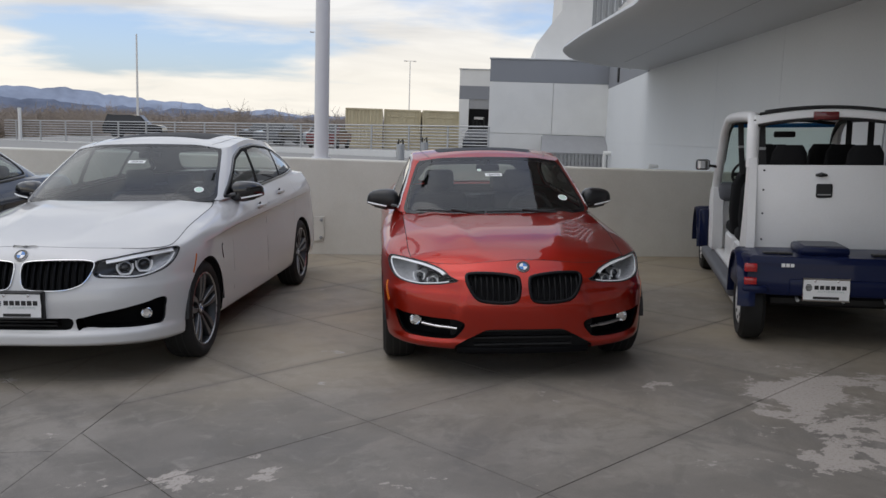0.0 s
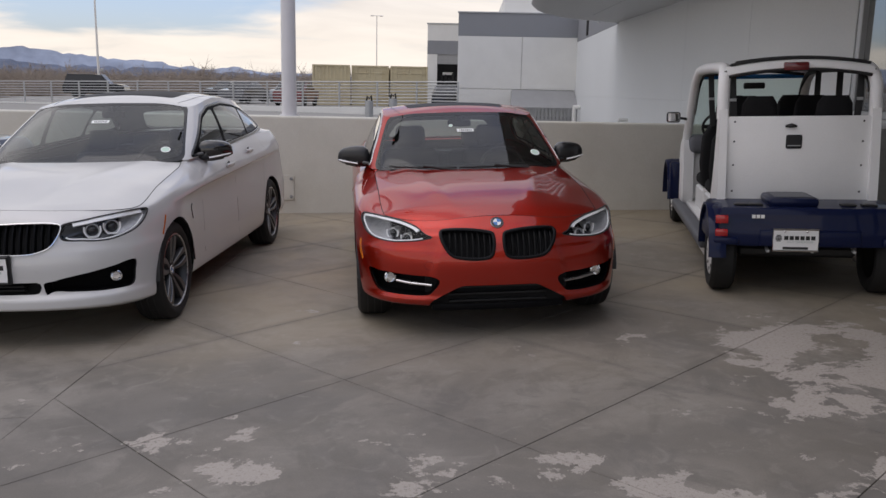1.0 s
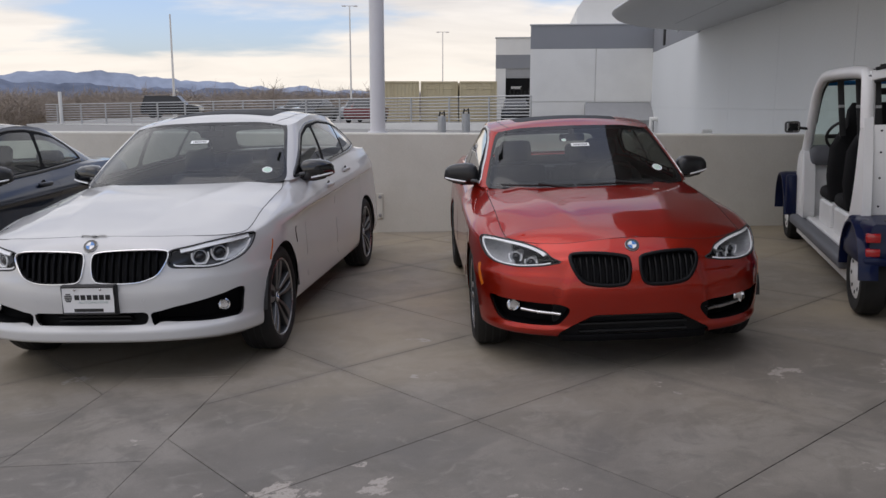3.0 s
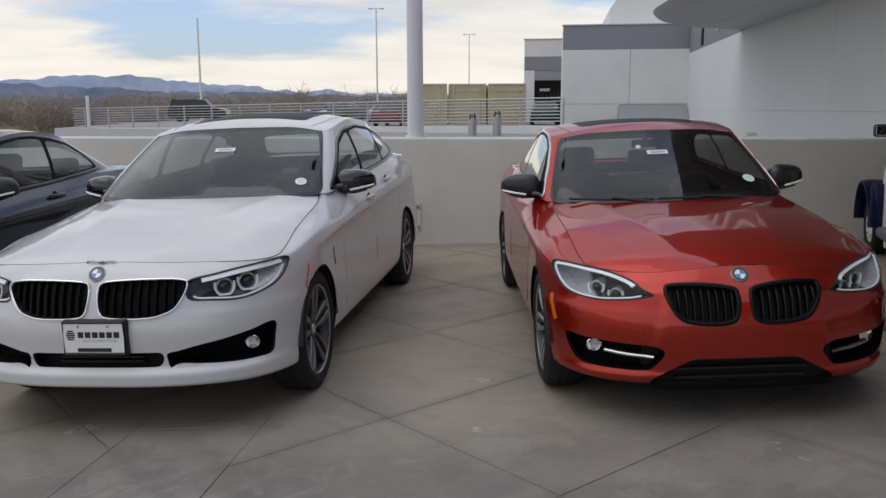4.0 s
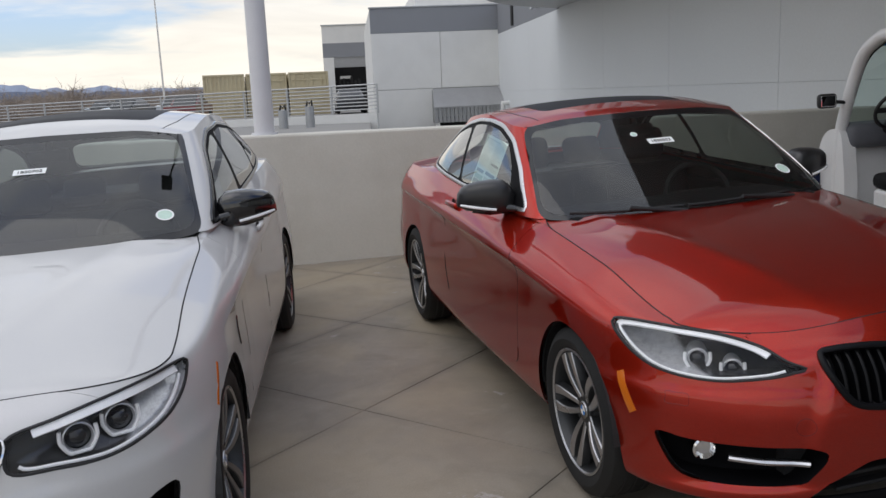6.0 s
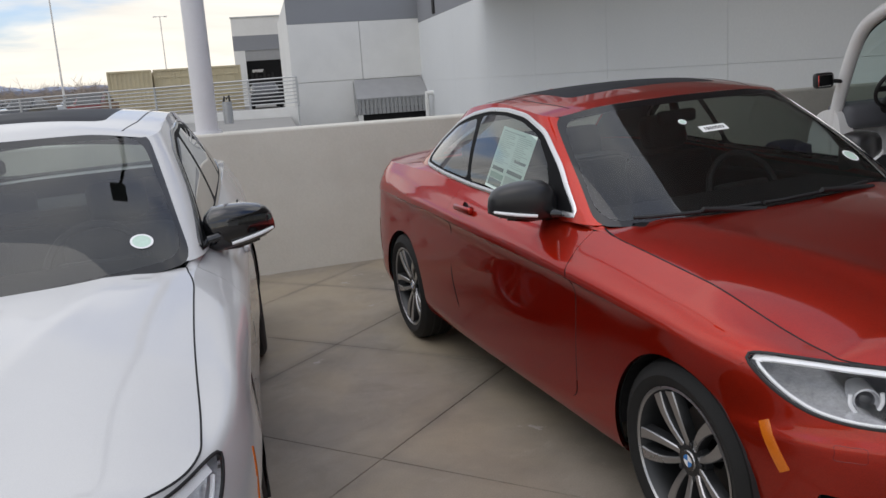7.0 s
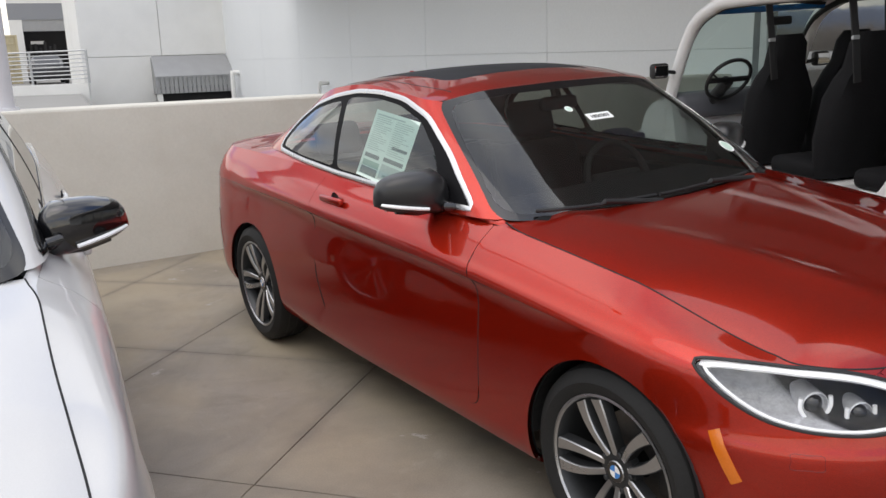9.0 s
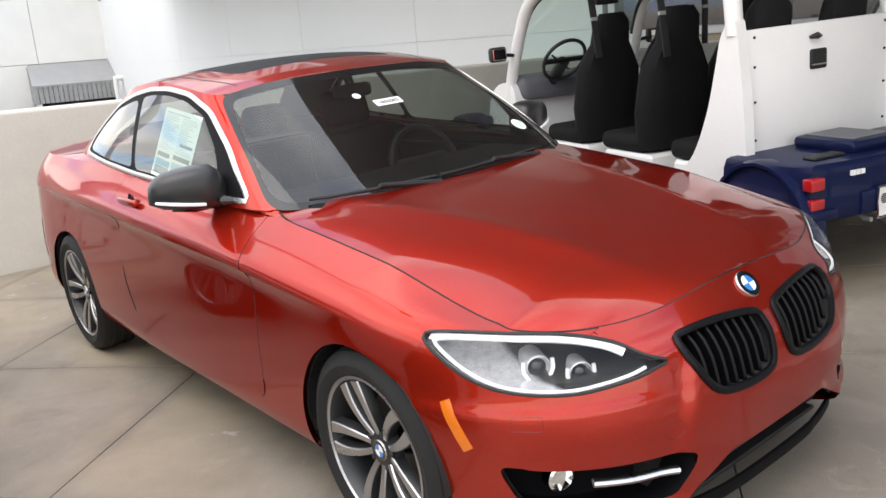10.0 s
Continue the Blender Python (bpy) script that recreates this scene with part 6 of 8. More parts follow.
# small things on the coupe: roof aerial and a tag on the dashboard
fin = bmesh.new()
ring = []
for f, w, h in ((0.0, 0.028, 0.004), (0.06, 0.024, 0.030), (0.11, 0.016, 0.052), (0.14, 0.008, 0.056), (0.15, 0.004, 0.0)):
    ring.append([fin.verts.new((sx * w * k, f, z)) for sx, k, z in ((-1, 1.0, -0.01), (-1, 0.5, h * 0.75), (1, 0.0, h), (1, 0.5, h * 0.75), (1, 1.0, -0.01))])
for A, B in zip(ring, ring[1:]):
    for k in range(4):
        fin.faces.new((A[k], A[k + 1], B[k + 1], B[k]))
bmesh.ops.recalc_face_normals(fin, faces=fin.faces[:])
part("roof_aerial", fin, M["red"], red_root, "body-coloured fin aerial", m=pose(0, 2.98, 1.368, -12), smooth=60)
part("dash_tag", lathe_bm([(0.0, 0.018), (0.006, 0.016), (0.008, 0.0)], 16, "z"), M["gold"], red_root, "small gold tag on the dashboard", m=pose(-0.147, 1.491, 0.925), smooth=40)


def bumper_seam(name, outline, label):
    """Thin joint round a flush cover in the bumper."""
    pts = [onto(red_skin, (abs(x), -1, z), (0, 1, 0), 0.0) for x, z in outline]
    flip = Vector((1 if outline[0][0] > 0 else -1, 1, 1))
    part(name, ribbon_bm([p * flip for p, n in pts], [n * flip for p, n in pts], 0.0015, 0.0005, True), M["brake_dark"], red_root, label)


for sg in (-1, 1):
    bumper_seam("washer_cover", [(sg * x, z) for x, z in catmull([(.760, .556), (.737, .556), (.715, .555), (.716, .538), (.719, .520), (.742, .520), (.765, .520), (.763, .538)], 32, True)], "square headlamp washer cover")
bumper_seam("tow_cover", [(-.428 + .027 * math.cos(a * math.pi / 12), .462 + .027 * math.sin(a * math.pi / 12)) for a in range(24)], "round towing-eye cover")

# ---- the pearl-white five-door fastback ----
FASTBACK = dict(
    name="fastback_car", length=4.82, half_width=0.914, nose=0.82, tail=0.75, y_door=1.5, y_mid=2.3, y_rear=3.3,
    axle_f=0.80, axle_r=3.72, track_f=0.775, track_r=0.785, wheel_r=0.335, rim_r=0.250, arch_r=0.362,
    level_z=[(.238, .238, .232, .215, .21, .21, .22, .26, .28),
             (.268, .268, .262, .245, .24, .24, .25, .30, .32),
             (.35, .35, .36, .36, .36, .36, .37, .42, .44),
             (.50, .51, .52, .52, .53, .53, .55, .58, .60),
             (.63, .64, .66, .68, .70, .71, .73, .76, .78),
             (.735, .735, .765, .80, .85, .88, .92, .95, .97),
             (.800, .787, .800, .870, .94, .98, 1.02, 1.05, 1.07),
             (.8405, .828, .818, .905, 1.005, 1.06, 1.12, 1.14, 1.14)],
    level_in=[(.10, .08, .06, .10, .10, .10, .09, .08, .10),
              (.012, .012, .010, .045, .05, .05, .045, .03, .04),
              (.01, .01, .005, .015, .028, .028, .015, .0, .01),
              (0, 0, 0, .0, .018, .022, .004, 0, 0),
              (.022, .02, .012, .0, .016, .020, .006, .015, .02),
              (.058, .042, .035, .016, .004, .001, .003, .04, .05),
              (.100, .080, .050, .048, .050, .040, .045, .07, .07),
              (.152, .138, .060, .150, .128, .11, .11, .13, .10)],
    cowl=1.51, crease=0.044, ledge=(0.011, .60), splitter=(0.030, .334), ridge=0.009, lid_line=[(.42, .800), (.55, .796), (.75, .783), (1.0, .768), (1.45, .752)], boot_from=4.22,
    bonnet_y=[0.09, 0.126, 0.30, 0.60, 1.00, 1.33, 1.5], bonnet_z=[0.822, 0.833, 0.880, 0.944, 1.003, 1.035, 1.046],
    boot_y=[4.15, 4.3, 4.5, 4.7, 4.8], boot_z=[1.17, 1.17, 1.165, 1.158, 1.14],
    base=[(0, 1.33, 1.005), (.42, 1.36, 1.01), (.71, 1.475, 1.025), (.792, 1.66, 1.035), (.80, 2.3, 1.068), (.80, 3.0, 1.108), (.762, 3.85, 1.155), (.65, 4.26, 1.165), (.36, 4.40, 1.165), (0, 4.43, 1.165)],
    top=[(0, 2.10, 1.455), (.37, 2.11, 1.448), (.588, 2.12, 1.415), (.632, 2.26, 1.436), (.63, 2.75, 1.49), (.62, 3.2, 1.478), (.58, 3.65, 1.432), (.47, 3.85, 1.398), (.26, 3.9, 1.403), (0, 3.92, 1.408)],
    bulge=0.022, roof_y=[2.09, 2.2, 2.4, 2.75, 3.2, 3.65, 3.94], roof_z=[1.455, 1.493, 1.533, 1.556, 1.548, 1.486, 1.405],
    lamp=[(.832, .455, .808), (.84, .44, .775), (.825, .38, .725), (.79, .31, .687), (.72, .215, .658), (.65, .165, .650), (.55, .115, .658), (.462, .083, .668), (.446, .09, .71), (.452, .117, .755), (.55, .17, .775), (.65, .238, .793), (.75, .345, .806)],
    grille=[(.452, .735), (.405, .762), (.22, .766), (.055, .756), (.024, .73), (.026, .66), (.045, .607), (.10, .592), (.25, .590), (.34, .604), (.405, .640)],
    grille_rim=0.010, grille_frame="chrome", slats=10, grille_label="kidney-shaped grille with chrome frame and black slats",
    intake=[(.802, .285, .515), (.70, .185, .492), (.60, .12, .470), (.477, .06, .447), (.40, .037, .428), (.350, .03, .418), (.352, .03, .385), (.362, .03, .342), (.385, .034, .358), (.425, .045, .366), (.50, .065, .358), (.63, .13, .350), (.74, .21, .350), (.79, .27, .362), (.802, .285, .44)],
    low_intake=[(-.45, .425), (.335, .425), (.335, .385), (.318, .352), (-.45, .352)],
    fog=(0.755, 0.418, 0.030), fog_lift=-0.040, marker=((.622, .738), (.552, .622), .014), bumper_cut=[(.64, -.1), (.64, .63), (.455, .785), (.35, .75), (.22, .72), (.22, 1.3)],
    doors=[[(1.45, .335), (2.43, .335), (2.475, .6), (2.45, 1.3), (1.58, 1.3), (1.50, .95)],
           [(2.45, .335), (3.25, .335), (3.40, .55), (3.5, .85), (3.5, 1.3), (2.46, 1.3), (2.487, .6)]],
    tail_lamp=[(4.4, .85), (5, .88), (5, 1.05), (4.45, 1.05)],
    screen=[(-.7, .985), (.2, .985), (.752, 1.02), (.665, 1.27), (.598, 1.44), (.3, 1.447), (-.7, 1.45)],
    screen_clear=[(-.7, 1.022), (.2, 1.022), (.729, 1.048), (.645, 1.27), (.58, 1.42), (.3, 1.427), (-.7, 1.43)],
    dlo=[(1.60, 1.05), (1.9, 1.21), (2.15, 1.345), (2.4, 1.415), (2.8, 1.445), (3.2, 1.425), (3.52, 1.382), (3.78, 1.30), (3.98, 1.19), (3.5, 1.143), (3.0, 1.118), (2.3, 1.08)],
    side_panes=[[(1.72, 1.075), (1.95, 1.205), (2.17, 1.32), (2.42, 1.388), (2.48, 1.392), (2.42, 1.105)],
                [(2.50, 1.11), (2.55, 1.40), (2.8, 1.418), (3.2, 1.398), (3.3, 1.385), (3.22, 1.145)],
                [(3.28, 1.15), (3.35, 1.385), (3.52, 1.357), (3.74, 1.288), (3.90, 1.20), (3.5, 1.165)]],
    rear_window=[(-.7, 1.185), (.45, 1.187), (.55, 1.197), (.46, 1.37), (.3, 1.38), (-.7, 1.385)],
    sunroof=[(-.5, 2.28), (.43, 2.30), (.45, 2.7), (.43, 3.2), (-.5, 3.22)],
    seam=(2.17, 3.82), seam_y=[2.15, 2.35, 2.75, 3.2, 3.85], seam_x=[0.505, 0.55, 0.57, 0.56, 0.49],
    trim="black_gloss", trim_w=0.022,
    lamp_strips=[(0.04, 0.52, 0.009, "lamp_white", 0.005), (0.62, 0.99, 0.044, "lamp_white", 0.004)], strip_in=0.10,
    projectors=[(0.60 * 0.883 + 0.185 * 0.469, 0.716, 0.036), (0.70 * 0.883 + 0.26 * 0.469, 0.729, 0.037)],
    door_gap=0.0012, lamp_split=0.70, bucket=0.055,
    handles=[(2.20, .93), (2.95, 1.0)], mirror=(1.02, 1.80, 1.062), mirror_foot=(0.80, 1.68, 1.045),
    apron=0, apron_z=0.245, badge_z=0.793, wiper_drop=0.03, wipers=[(-0.10, -0.60), (0.45, -0.08)], inner_mirror=(2.10, 1.362),
    wheel_style=dict(hub_a=0.30, rim_a=0.16, w0=0.010, w1=0.024, face="rim_grey"),
    cabin=dict(dash=1.52, dash_z=1.0, back=4.0, belt=1.07, front=2.3, rear=3.2, seat=M["seat_grey"], trim=M["seat"]),
)
WHITE_POSE = DECK @ pose(-3.059, 0.142, 0, 0, 0, -7.1)
white_root, white_skin, white_house = build_car(FASTBACK, WHITE_POSE, "pearl-white five-door fastback with dealer plate parked on the deck", M["white"], "parked cars")


def dealer_plate(m, parent=None, frame_mat="black", label="white dealer advertising plate in a frame"):
    """White plate in a thin frame; the dealer's mark and name as plain bars."""
    root = empty("dealer_plate", m, label, "plate")
    if parent is not None:
        root.parent = parent
        del root["category"]
    w, h = 0.152, 0.076
    part("frame", tube_bm([(-w, 0, -h), (w, 0, -h), (w, 0, h), (-w, 0, h)], 0.008, 6, True), M[frame_mat], root, m=pose(0, 0, 0))
    part("sheet", box_bm(-w, w, -0.002, 0.004, -h, h), M["plate"], root)
    # round striped mark
    for k in range(5):
        z = 0.034 - k * 0.010
        c = 0.022 * math.sqrt(max(0.05, 1 - ((k - 2) / 2.6) ** 2))
        part("mark_bar", box_bm(-0.115 - c, -0.115 + c, -0.0035, -0.002, z - 0.0034, z + 0.0034), M["ink"], root)
    for k in range(6):
        x = -0.078 + k * 0.036
        part("name_bar", box_bm(x, x + 0.028, -0.0035, -0.002, 0.002, 0.030), M["ink"], root)
    text_on("AUTOMOTIVE", 0.019, pose(0.03, -0.003, -0.013, 90, 0, 0), M["ink_grey"], root, "word", squash=1.45)
    part("lower_bar", box_bm(-0.085, 0.085, -0.0035, -0.002, -0.066, -0.048), M["ink"], root)
    for x in (-0.075, 0.075):
        part("bolt", lathe_bm([(-0.006, 0.006), (-0.004, 0.008), (0.0, 0.008)], 10, "y"), M["chrome"], root, m=pose(x, -0.002, 0.06))
    return root


p, n = onto(white_skin, (0.02, -1, 0.505), (0, 1, 0), 0.012)
part("plate_holder", box_bm(-0.16, 0.16, -0.004, 0.03, -0.088, 0.085, 0.006), M["black"], white_root, m=pose(0.02, p.y - 0.004, 0.508))
dealer_plate(pose(0.02, p.y - 0.016, 0.508), white_root)
paper_strip(white_root, "stock_sticker", pane_pose(white_house, (0.0, 0.6, 1.31), (0, 1, 0), 0.003), 0.135, 0.042, [], "white strip with a printed stock number", "1B50702")
disc_sticker(white_root, pane_pose(white_house, (0.598, 0.6, 1.105), (0, 1, 0), 0.003), 0.036)
for sg in (1, -1):
    ln, nn = [], []
    for y, z in ((1.195, .735), (1.175, .728), (1.165, .71), (1.172, .67), (1.185, .635)):
        p, n = onto(white_skin, (2, y, z), (-1, 0, 0), 0.0)
        ln.append(Vector((sg * p.x, p.y, p.z))), nn.append(Vector((sg * n.x, n.y, n.z)))
    part("wing_vent", ribbon_bm(ln, nn, 0.016, 0.004), M["black_gloss"], white_root, "black air outlet")

for x in (-0.31, 0.31):
    q, nq = onto(white_skin, (abs(x), -1, 0.49), (0, 1, 0), 0.0)
    part("parking_sensor", lathe_bm([(0.0, 0.012), (0.0015, 0.012), (0.0015, 0.009), (0.0008, 0.0085), (0.0008, 0.0)], 16, "z"), M["white"], white_root, m=Matrix.Translation((x, q.y, q.z)) @ Vector((nq.x if x > 0 else -nq.x, nq.y, nq.z)).to_track_quat("Z", "Y").to_matrix().to_4x4())

# ---- the dark coupe beyond it ----
DARK = dict(COUPE)
DARK.update(name="dark_coupe_car", trim="black_gloss", wheel_style=dict(hub_a=0.30, rim_a=0.16, w0=0.010, w1=0.024, face="rim_grey"))
build_car(DARK, DECK @ pose(-5.60, 0.42, 0, 0, 0, -7.1) @ Matrix.Diagonal((1.03, 1.05, 1.075, 1)), "dark blue-grey metallic coupe with black mirrors parked on the deck", M["blue_grey"], "parked cars")

# ---- white and navy electric utility cart ----
def build_cart():
    root = empty("utility_cart", DECK @ pose(2.42, 0.92, 0, 0, 0, -16.5), "white open electric cart with navy rear bed and black seats", "cart")
    WH_, NV, BK = M["cart_white"], M["navy"], M["black"]
    # wheels
    for x, y in ((-0.56, 0), (0.56, 0), (-0.56, 3.46), (0.56, 3.46)):
        sd = 1 if x > 0 else -1
        hub = empty("wheel", pose(x, y, 0.272, 0, 0, 0 if sd > 0 else 180), "", "")
        hub.parent = root
        part("tyre", lathe_bm([(-0.07, 0.16), (-0.085, 0.19), (-0.085, 0.24), (-0.06, 0.268), (0.0, 0.273), (0.06, 0.268), (0.085, 0.24), (0.085, 0.19), (0.07, 0.16)], 40), M["rubber"], hub, smooth=35)
        part("wheel_cover", lathe_bm([(0.07, 0.165), (0.078, 0.15), (0.07, 0.09), (0.085, 0.05), (0.085, 0.0)], 32), WH_, hub, "white wheel cover", smooth=40)
        for k in range(8):
            a = k * math.tau / 8
            part("vent_hole", lathe_bm([(0.066, 0.014), (0.077, 0.014), (0.077, 0.0)], 8), BK, hub, m=pose(0, math.cos(a) * 0.12, math.sin(a) * 0.12))
    # chassis and floor
    part("chassis", box_bm(-0.42, 0.42, 0.05, 3.8, 0.24, 0.32, 0.02), BK, root)
    part("floor_pan", box_bm(-0.56, 0.56, 0.25, 3.0, 0.30, 0.34, 0.01), WH_, root)
    for sg in (-1, 1):
        part("side_step", box_bm(sg * 0.56, sg * 0.68, 0.35, 2.95, 0.24, 0.33, 0.03, 3), M["cart_grey"], root, "grey side step", smooth=40)
        part("sill", box_bm(sg * 0.54, sg * 0.60, 0.3, 3.0, 0.12, 0.26, 0.02), WH_, root)
    # rear bed: tapered tub with wheel fairings, tail panel and raised lid
    bm = bmesh.new()
    outline = [(-0.625, -0.29), (-0.30, -0.33), (0.30, -0.33), (0.625, -0.29), (0.67, -0.14), (0.67, 0.26), (-0.67, 0.26), (-0.67, -0.14)]
    rings = []
    for z, k in ((0.385, 0.97), (0.41, 1.0), (0.49, 1.0), (0.505, 0.985), (0.605, 0.98), (0.650, 0.96), (0.660, 0.93)):
        rings.append([bm.verts.new((x * k, (y + 0.05) * k - 0.05, z)) for x, y in outline])
    for A, B in zip(rings, rings[1:]):
        for i in range(8):
            bm.faces.new((A[i], A[(i + 1) % 8], B[(i + 1) % 8], B[i]))
    bm.faces.new(rings[0][::-1]), bm.faces.new(rings[-1])
    bmesh.ops.recalc_face_normals(bm, faces=bm.faces[:])
    # wheel cut-outs
    bed = part("rear_bed", bm, NV, root, "navy blue moulded rear bed", smooth=40)
    part("recess_panel", box_bm(-0.34, 0.34, -0.340, -0.31, 0.39, 0.505, 0.012, 2), NV, bed, smooth=40)
    part("lid", box_bm(-0.26, 0.08, -0.21, 0.18, 0.655, 0.72, 0.025, 2), NV, bed, "raised navy lid", smooth=40)
    part("lid_plate", box_bm(-0.22, 0.04, -0.17, 0.14, 0.721, 0.726, 0.002), M["cart_grey"], bed)
    for x in (-0.45, -0.35, 0.28, 0.42):
        part("catch", box_bm(x - 0.05, x + 0.05, -0.2, -0.12, 0.660, 0.675, 0.005), BK, bed)
    for sg in (-1, 1):
        arch = []
        for k in range(13):
            a = math.pi * k / 12
            arch.append(Vector((sg * 0.625, math.cos(a) * 0.33, 0.30 + math.sin(a) * 0.35)))
        part("wheel_fairing", ribbon_bm(arch, [Vector((0, p.y, p.z - 0.27)) for p in arch], 0.12, 0.02), NV, bed, "navy wheel fairing", smooth=50)
        for z, h in ((0.575, 0.030), (0.478, 0.026)):
            part("tail_lamp", box_bm(sg * 0.555, sg * 0.642, -0.318, -0.26, z - h, z + h, 0.008, 2), M["tail_red"], bed, "red tail lamp", smooth=40)
        part("bumper_end", box_bm(sg * 0.48, sg * 0.66, -0.335, -0.20, 0.39, 0.45, 0.02, 2), NV, bed, smooth=40)
    for k in range(3):
        part("letter_bar", box_bm(-0.395 + k * 0.030, -0.372 + k * 0.030, -0.326, -0.31, 0.588, 0.612), M["cart_white"], bed)
    dealer_plate(pose(-0.10, -0.352, 0.438), root, "chrome")
    for x in (-0.28, 0.02, 0.3):
        part("hitch_stub", tube_bm([(x, -0.26, 0.38), (x, -0.30, 0.355), (x, -0.34, 0.355)], 0.012, 6), M["steel"], bed)
    # rear panel, flanks and posts
    rp = part("rear_panel", box_bm(-0.53, 0.53, 0.235, 0.27, 0.60, 1.29, 0.012, 2), WH_, root, "white rear panel with bolts", smooth=40)
    part("vent", box_bm(-0.085, 0.03, 0.225, 0.24, 1.045, 1.150, 0.012, 2), BK, rp, "black vent")
    part("vent_lip", box_bm(-0.075, 0.02, 0.218, 0.228, 1.065, 1.072), M["steel"], rp)
    part("latch", tube_bm([(-0.095, 0.225, 1.215), (-0.055, 0.21, 1.22), (-0.015, 0.225, 1.215)], [0.008, 0.018, 0.008], 8), BK, rp, smooth=True)
    for sg in (-1, 1):
        for z in (0.72, 0.92, 1.10, 1.25):
            part("bolt", lathe_bm([(0.0, 0.008), (-0.006, 0.006), (-0.006, 0.0)], 8, "y"), BK, rp, m=pose(sg * 0.46, 0.235, z))
        # flank: curved white side that sweeps down and forward
        cur = catmull([(0.23, 1.29), (0.34, 1.29), (0.40, 1.10), (0.48, 0.85), (0.62, 0.60), (0.86, 0.42), (0.86, 0.33), (0.23, 0.33)], 60, True)
        bm = bmesh.new()
        a_ = [bm.verts.new((sg * 0.515, y, z)) for y, z in cur]
        b_ = [bm.verts.new((sg * 0.575, y, z)) for y, z in cur]
        bm.faces.new(a_), bm.faces.new(b_)
        for i in range(len(cur)):
            bm.faces.new((a_[i], a_[(i + 1) % len(cur)], b_[(i + 1) % len(cur)], b_[i]))
        bmesh.ops.recalc_face_normals(bm, faces=bm.faces[:])
        part("flank", bm, WH_, root, smooth=40)
        # rear post into the roof hoop, front post down to the scuttle
        hoop = catmull([(sg * 0.545, 0.28, 1.27), (sg * 0.545, 0.30, 1.50), (sg * 0.535, 0.36, 1.60), (sg * 0.52, 0.52, 1.655), (sg * 0.52, 1.2, 1.680), (sg * 0.52, 2.0, 1.680), (sg * 0.52, 2.25, 1.645), (sg * 0.53, 2.48, 1.52), (sg * 0.55, 2.66, 1.20), (sg * 0.57, 2.76, 0.90), (sg * 0.57, 2.80, 0.55), (sg * 0.56, 2.84, 0.33)], 70)
        part("side_hoop", tube_bm([Vector(p) for p in hoop], 0.046, 14), WH_, root, "white tubular side hoop", smooth=True)
        part("door_seal_and_gap", tube_bm([Vector(p) + Vector((-sg * 0.03, 0.02, -0.03)) for p in hoop[4:52]], 0.022, 8), BK, root, smooth=True)
        # front corner: white cheek and navy wing
        ck = catmull([(2.62, 0.33), (2.64, 0.90), (2.78, 0.99), (3.0, 0.92), (3.12, 0.70), (3.10, 0.33)], 40, True)
        bm = bmesh.new()
        a_ = [bm.verts.new((sg * 0.50, y, z)) for y, z in ck]
        b_ = [bm.verts.new((sg * 0.60, y, z)) for y, z in ck]
        bm.faces.new(a_), bm.faces.new(b_)
        for i in range(len(ck)):
            bm.faces.new((a_[i], a_[(i + 1) % len(ck)], b_[(i + 1) % len(ck)], b_[i]))
        bmesh.ops.recalc_face_normals(bm, faces=bm.faces[:])
        part("cheek", bm, WH_, root, smooth=40)
        arch = [Vector((sg * 0.62, 3.46 + math.cos(math.pi * k / 12) * 0.36, 0.30 + math.sin(math.pi * k / 12) * 0.40)) for k in range(13)]
        part("front_wing", ribbon_bm(arch, [Vector((0, p.y - 3.46, p.z - 0.27)) for p in arch], 0.20, 0.025), NV, root, "navy front wing", smooth=50)
        part("wing_side", box_bm(sg * 0.58, sg * 0.70, 3.05, 3.16, 0.30, 0.72, 0.03, 2), NV, root, smooth=40)
        # mirror
        mr = empty("door_mirror", pose(sg * 0.58, 2.62, 1.20), "", "")
        mr.parent = root
        part("mirror_arm", tube_bm([(0, 0.02, 0), (sg * 0.07, 0.0, 0.01), (sg * 0.11, 0, 0.02)], 0.014, 8), BK, mr, smooth=True)
        part("mirror_shell", box_bm(sg * 0.07, sg * 0.21, -0.02, 0.05, -0.035, 0.075, 0.025, 3), BK, mr, smooth=50)
        part("mirror_glass", box_bm(sg * 0.085, sg * 0.195, -0.025, -0.018, -0.022, 0.062, 0.004), M["mirror"], mr)
    # roof
    bm = bmesh.new()
    rows = []
    for y in np.linspace(0.34, 2.32, 16):
        r = []
        for x in np.linspace(-0.54, 0.54, 17):
            crown = 0.05 * (1 - (x / 0.54) ** 2)
            fall = 0.05 * max(0, (abs(y - 1.33) - 0.7) / 0.3) ** 2
            r.append(bm.verts.new((x, y, 1.680 + crown - fall)))
        rows.append(r)
    for A, B in zip(rows, rows[1:]):
        for i in range(16):
            bm.faces.new((A[i], A[i + 1], B[i + 1], B[i]))
    bmesh.ops.solidify(bm, geom=bm.faces[:], thickness=0.03)
    roof = part("roof", bm, WH_, root, "white moulded roof", smooth=40)
    for y, zz in ((0.335, 1.635), (2.335, 1.645)):
        ln = [(x, y, zz + 0.05 * (1 - (x / 0.54) ** 2) - 0.02) for x in np.linspace(-0.54, 0.54, 15)]
        part("roof_edge", tube_bm([Vector(p) for p in ln], 0.02, 8), BK, roof, smooth=True)
    part("roof_edge", tube_bm([Vector((x, 0.42, 1.735 - 0.05 * (x / 0.54) ** 2)) for x in np.linspace(-0.45, 0.5, 15)], 0.008, 6), BK, roof)
    bm = bmesh.new()
    rows = []
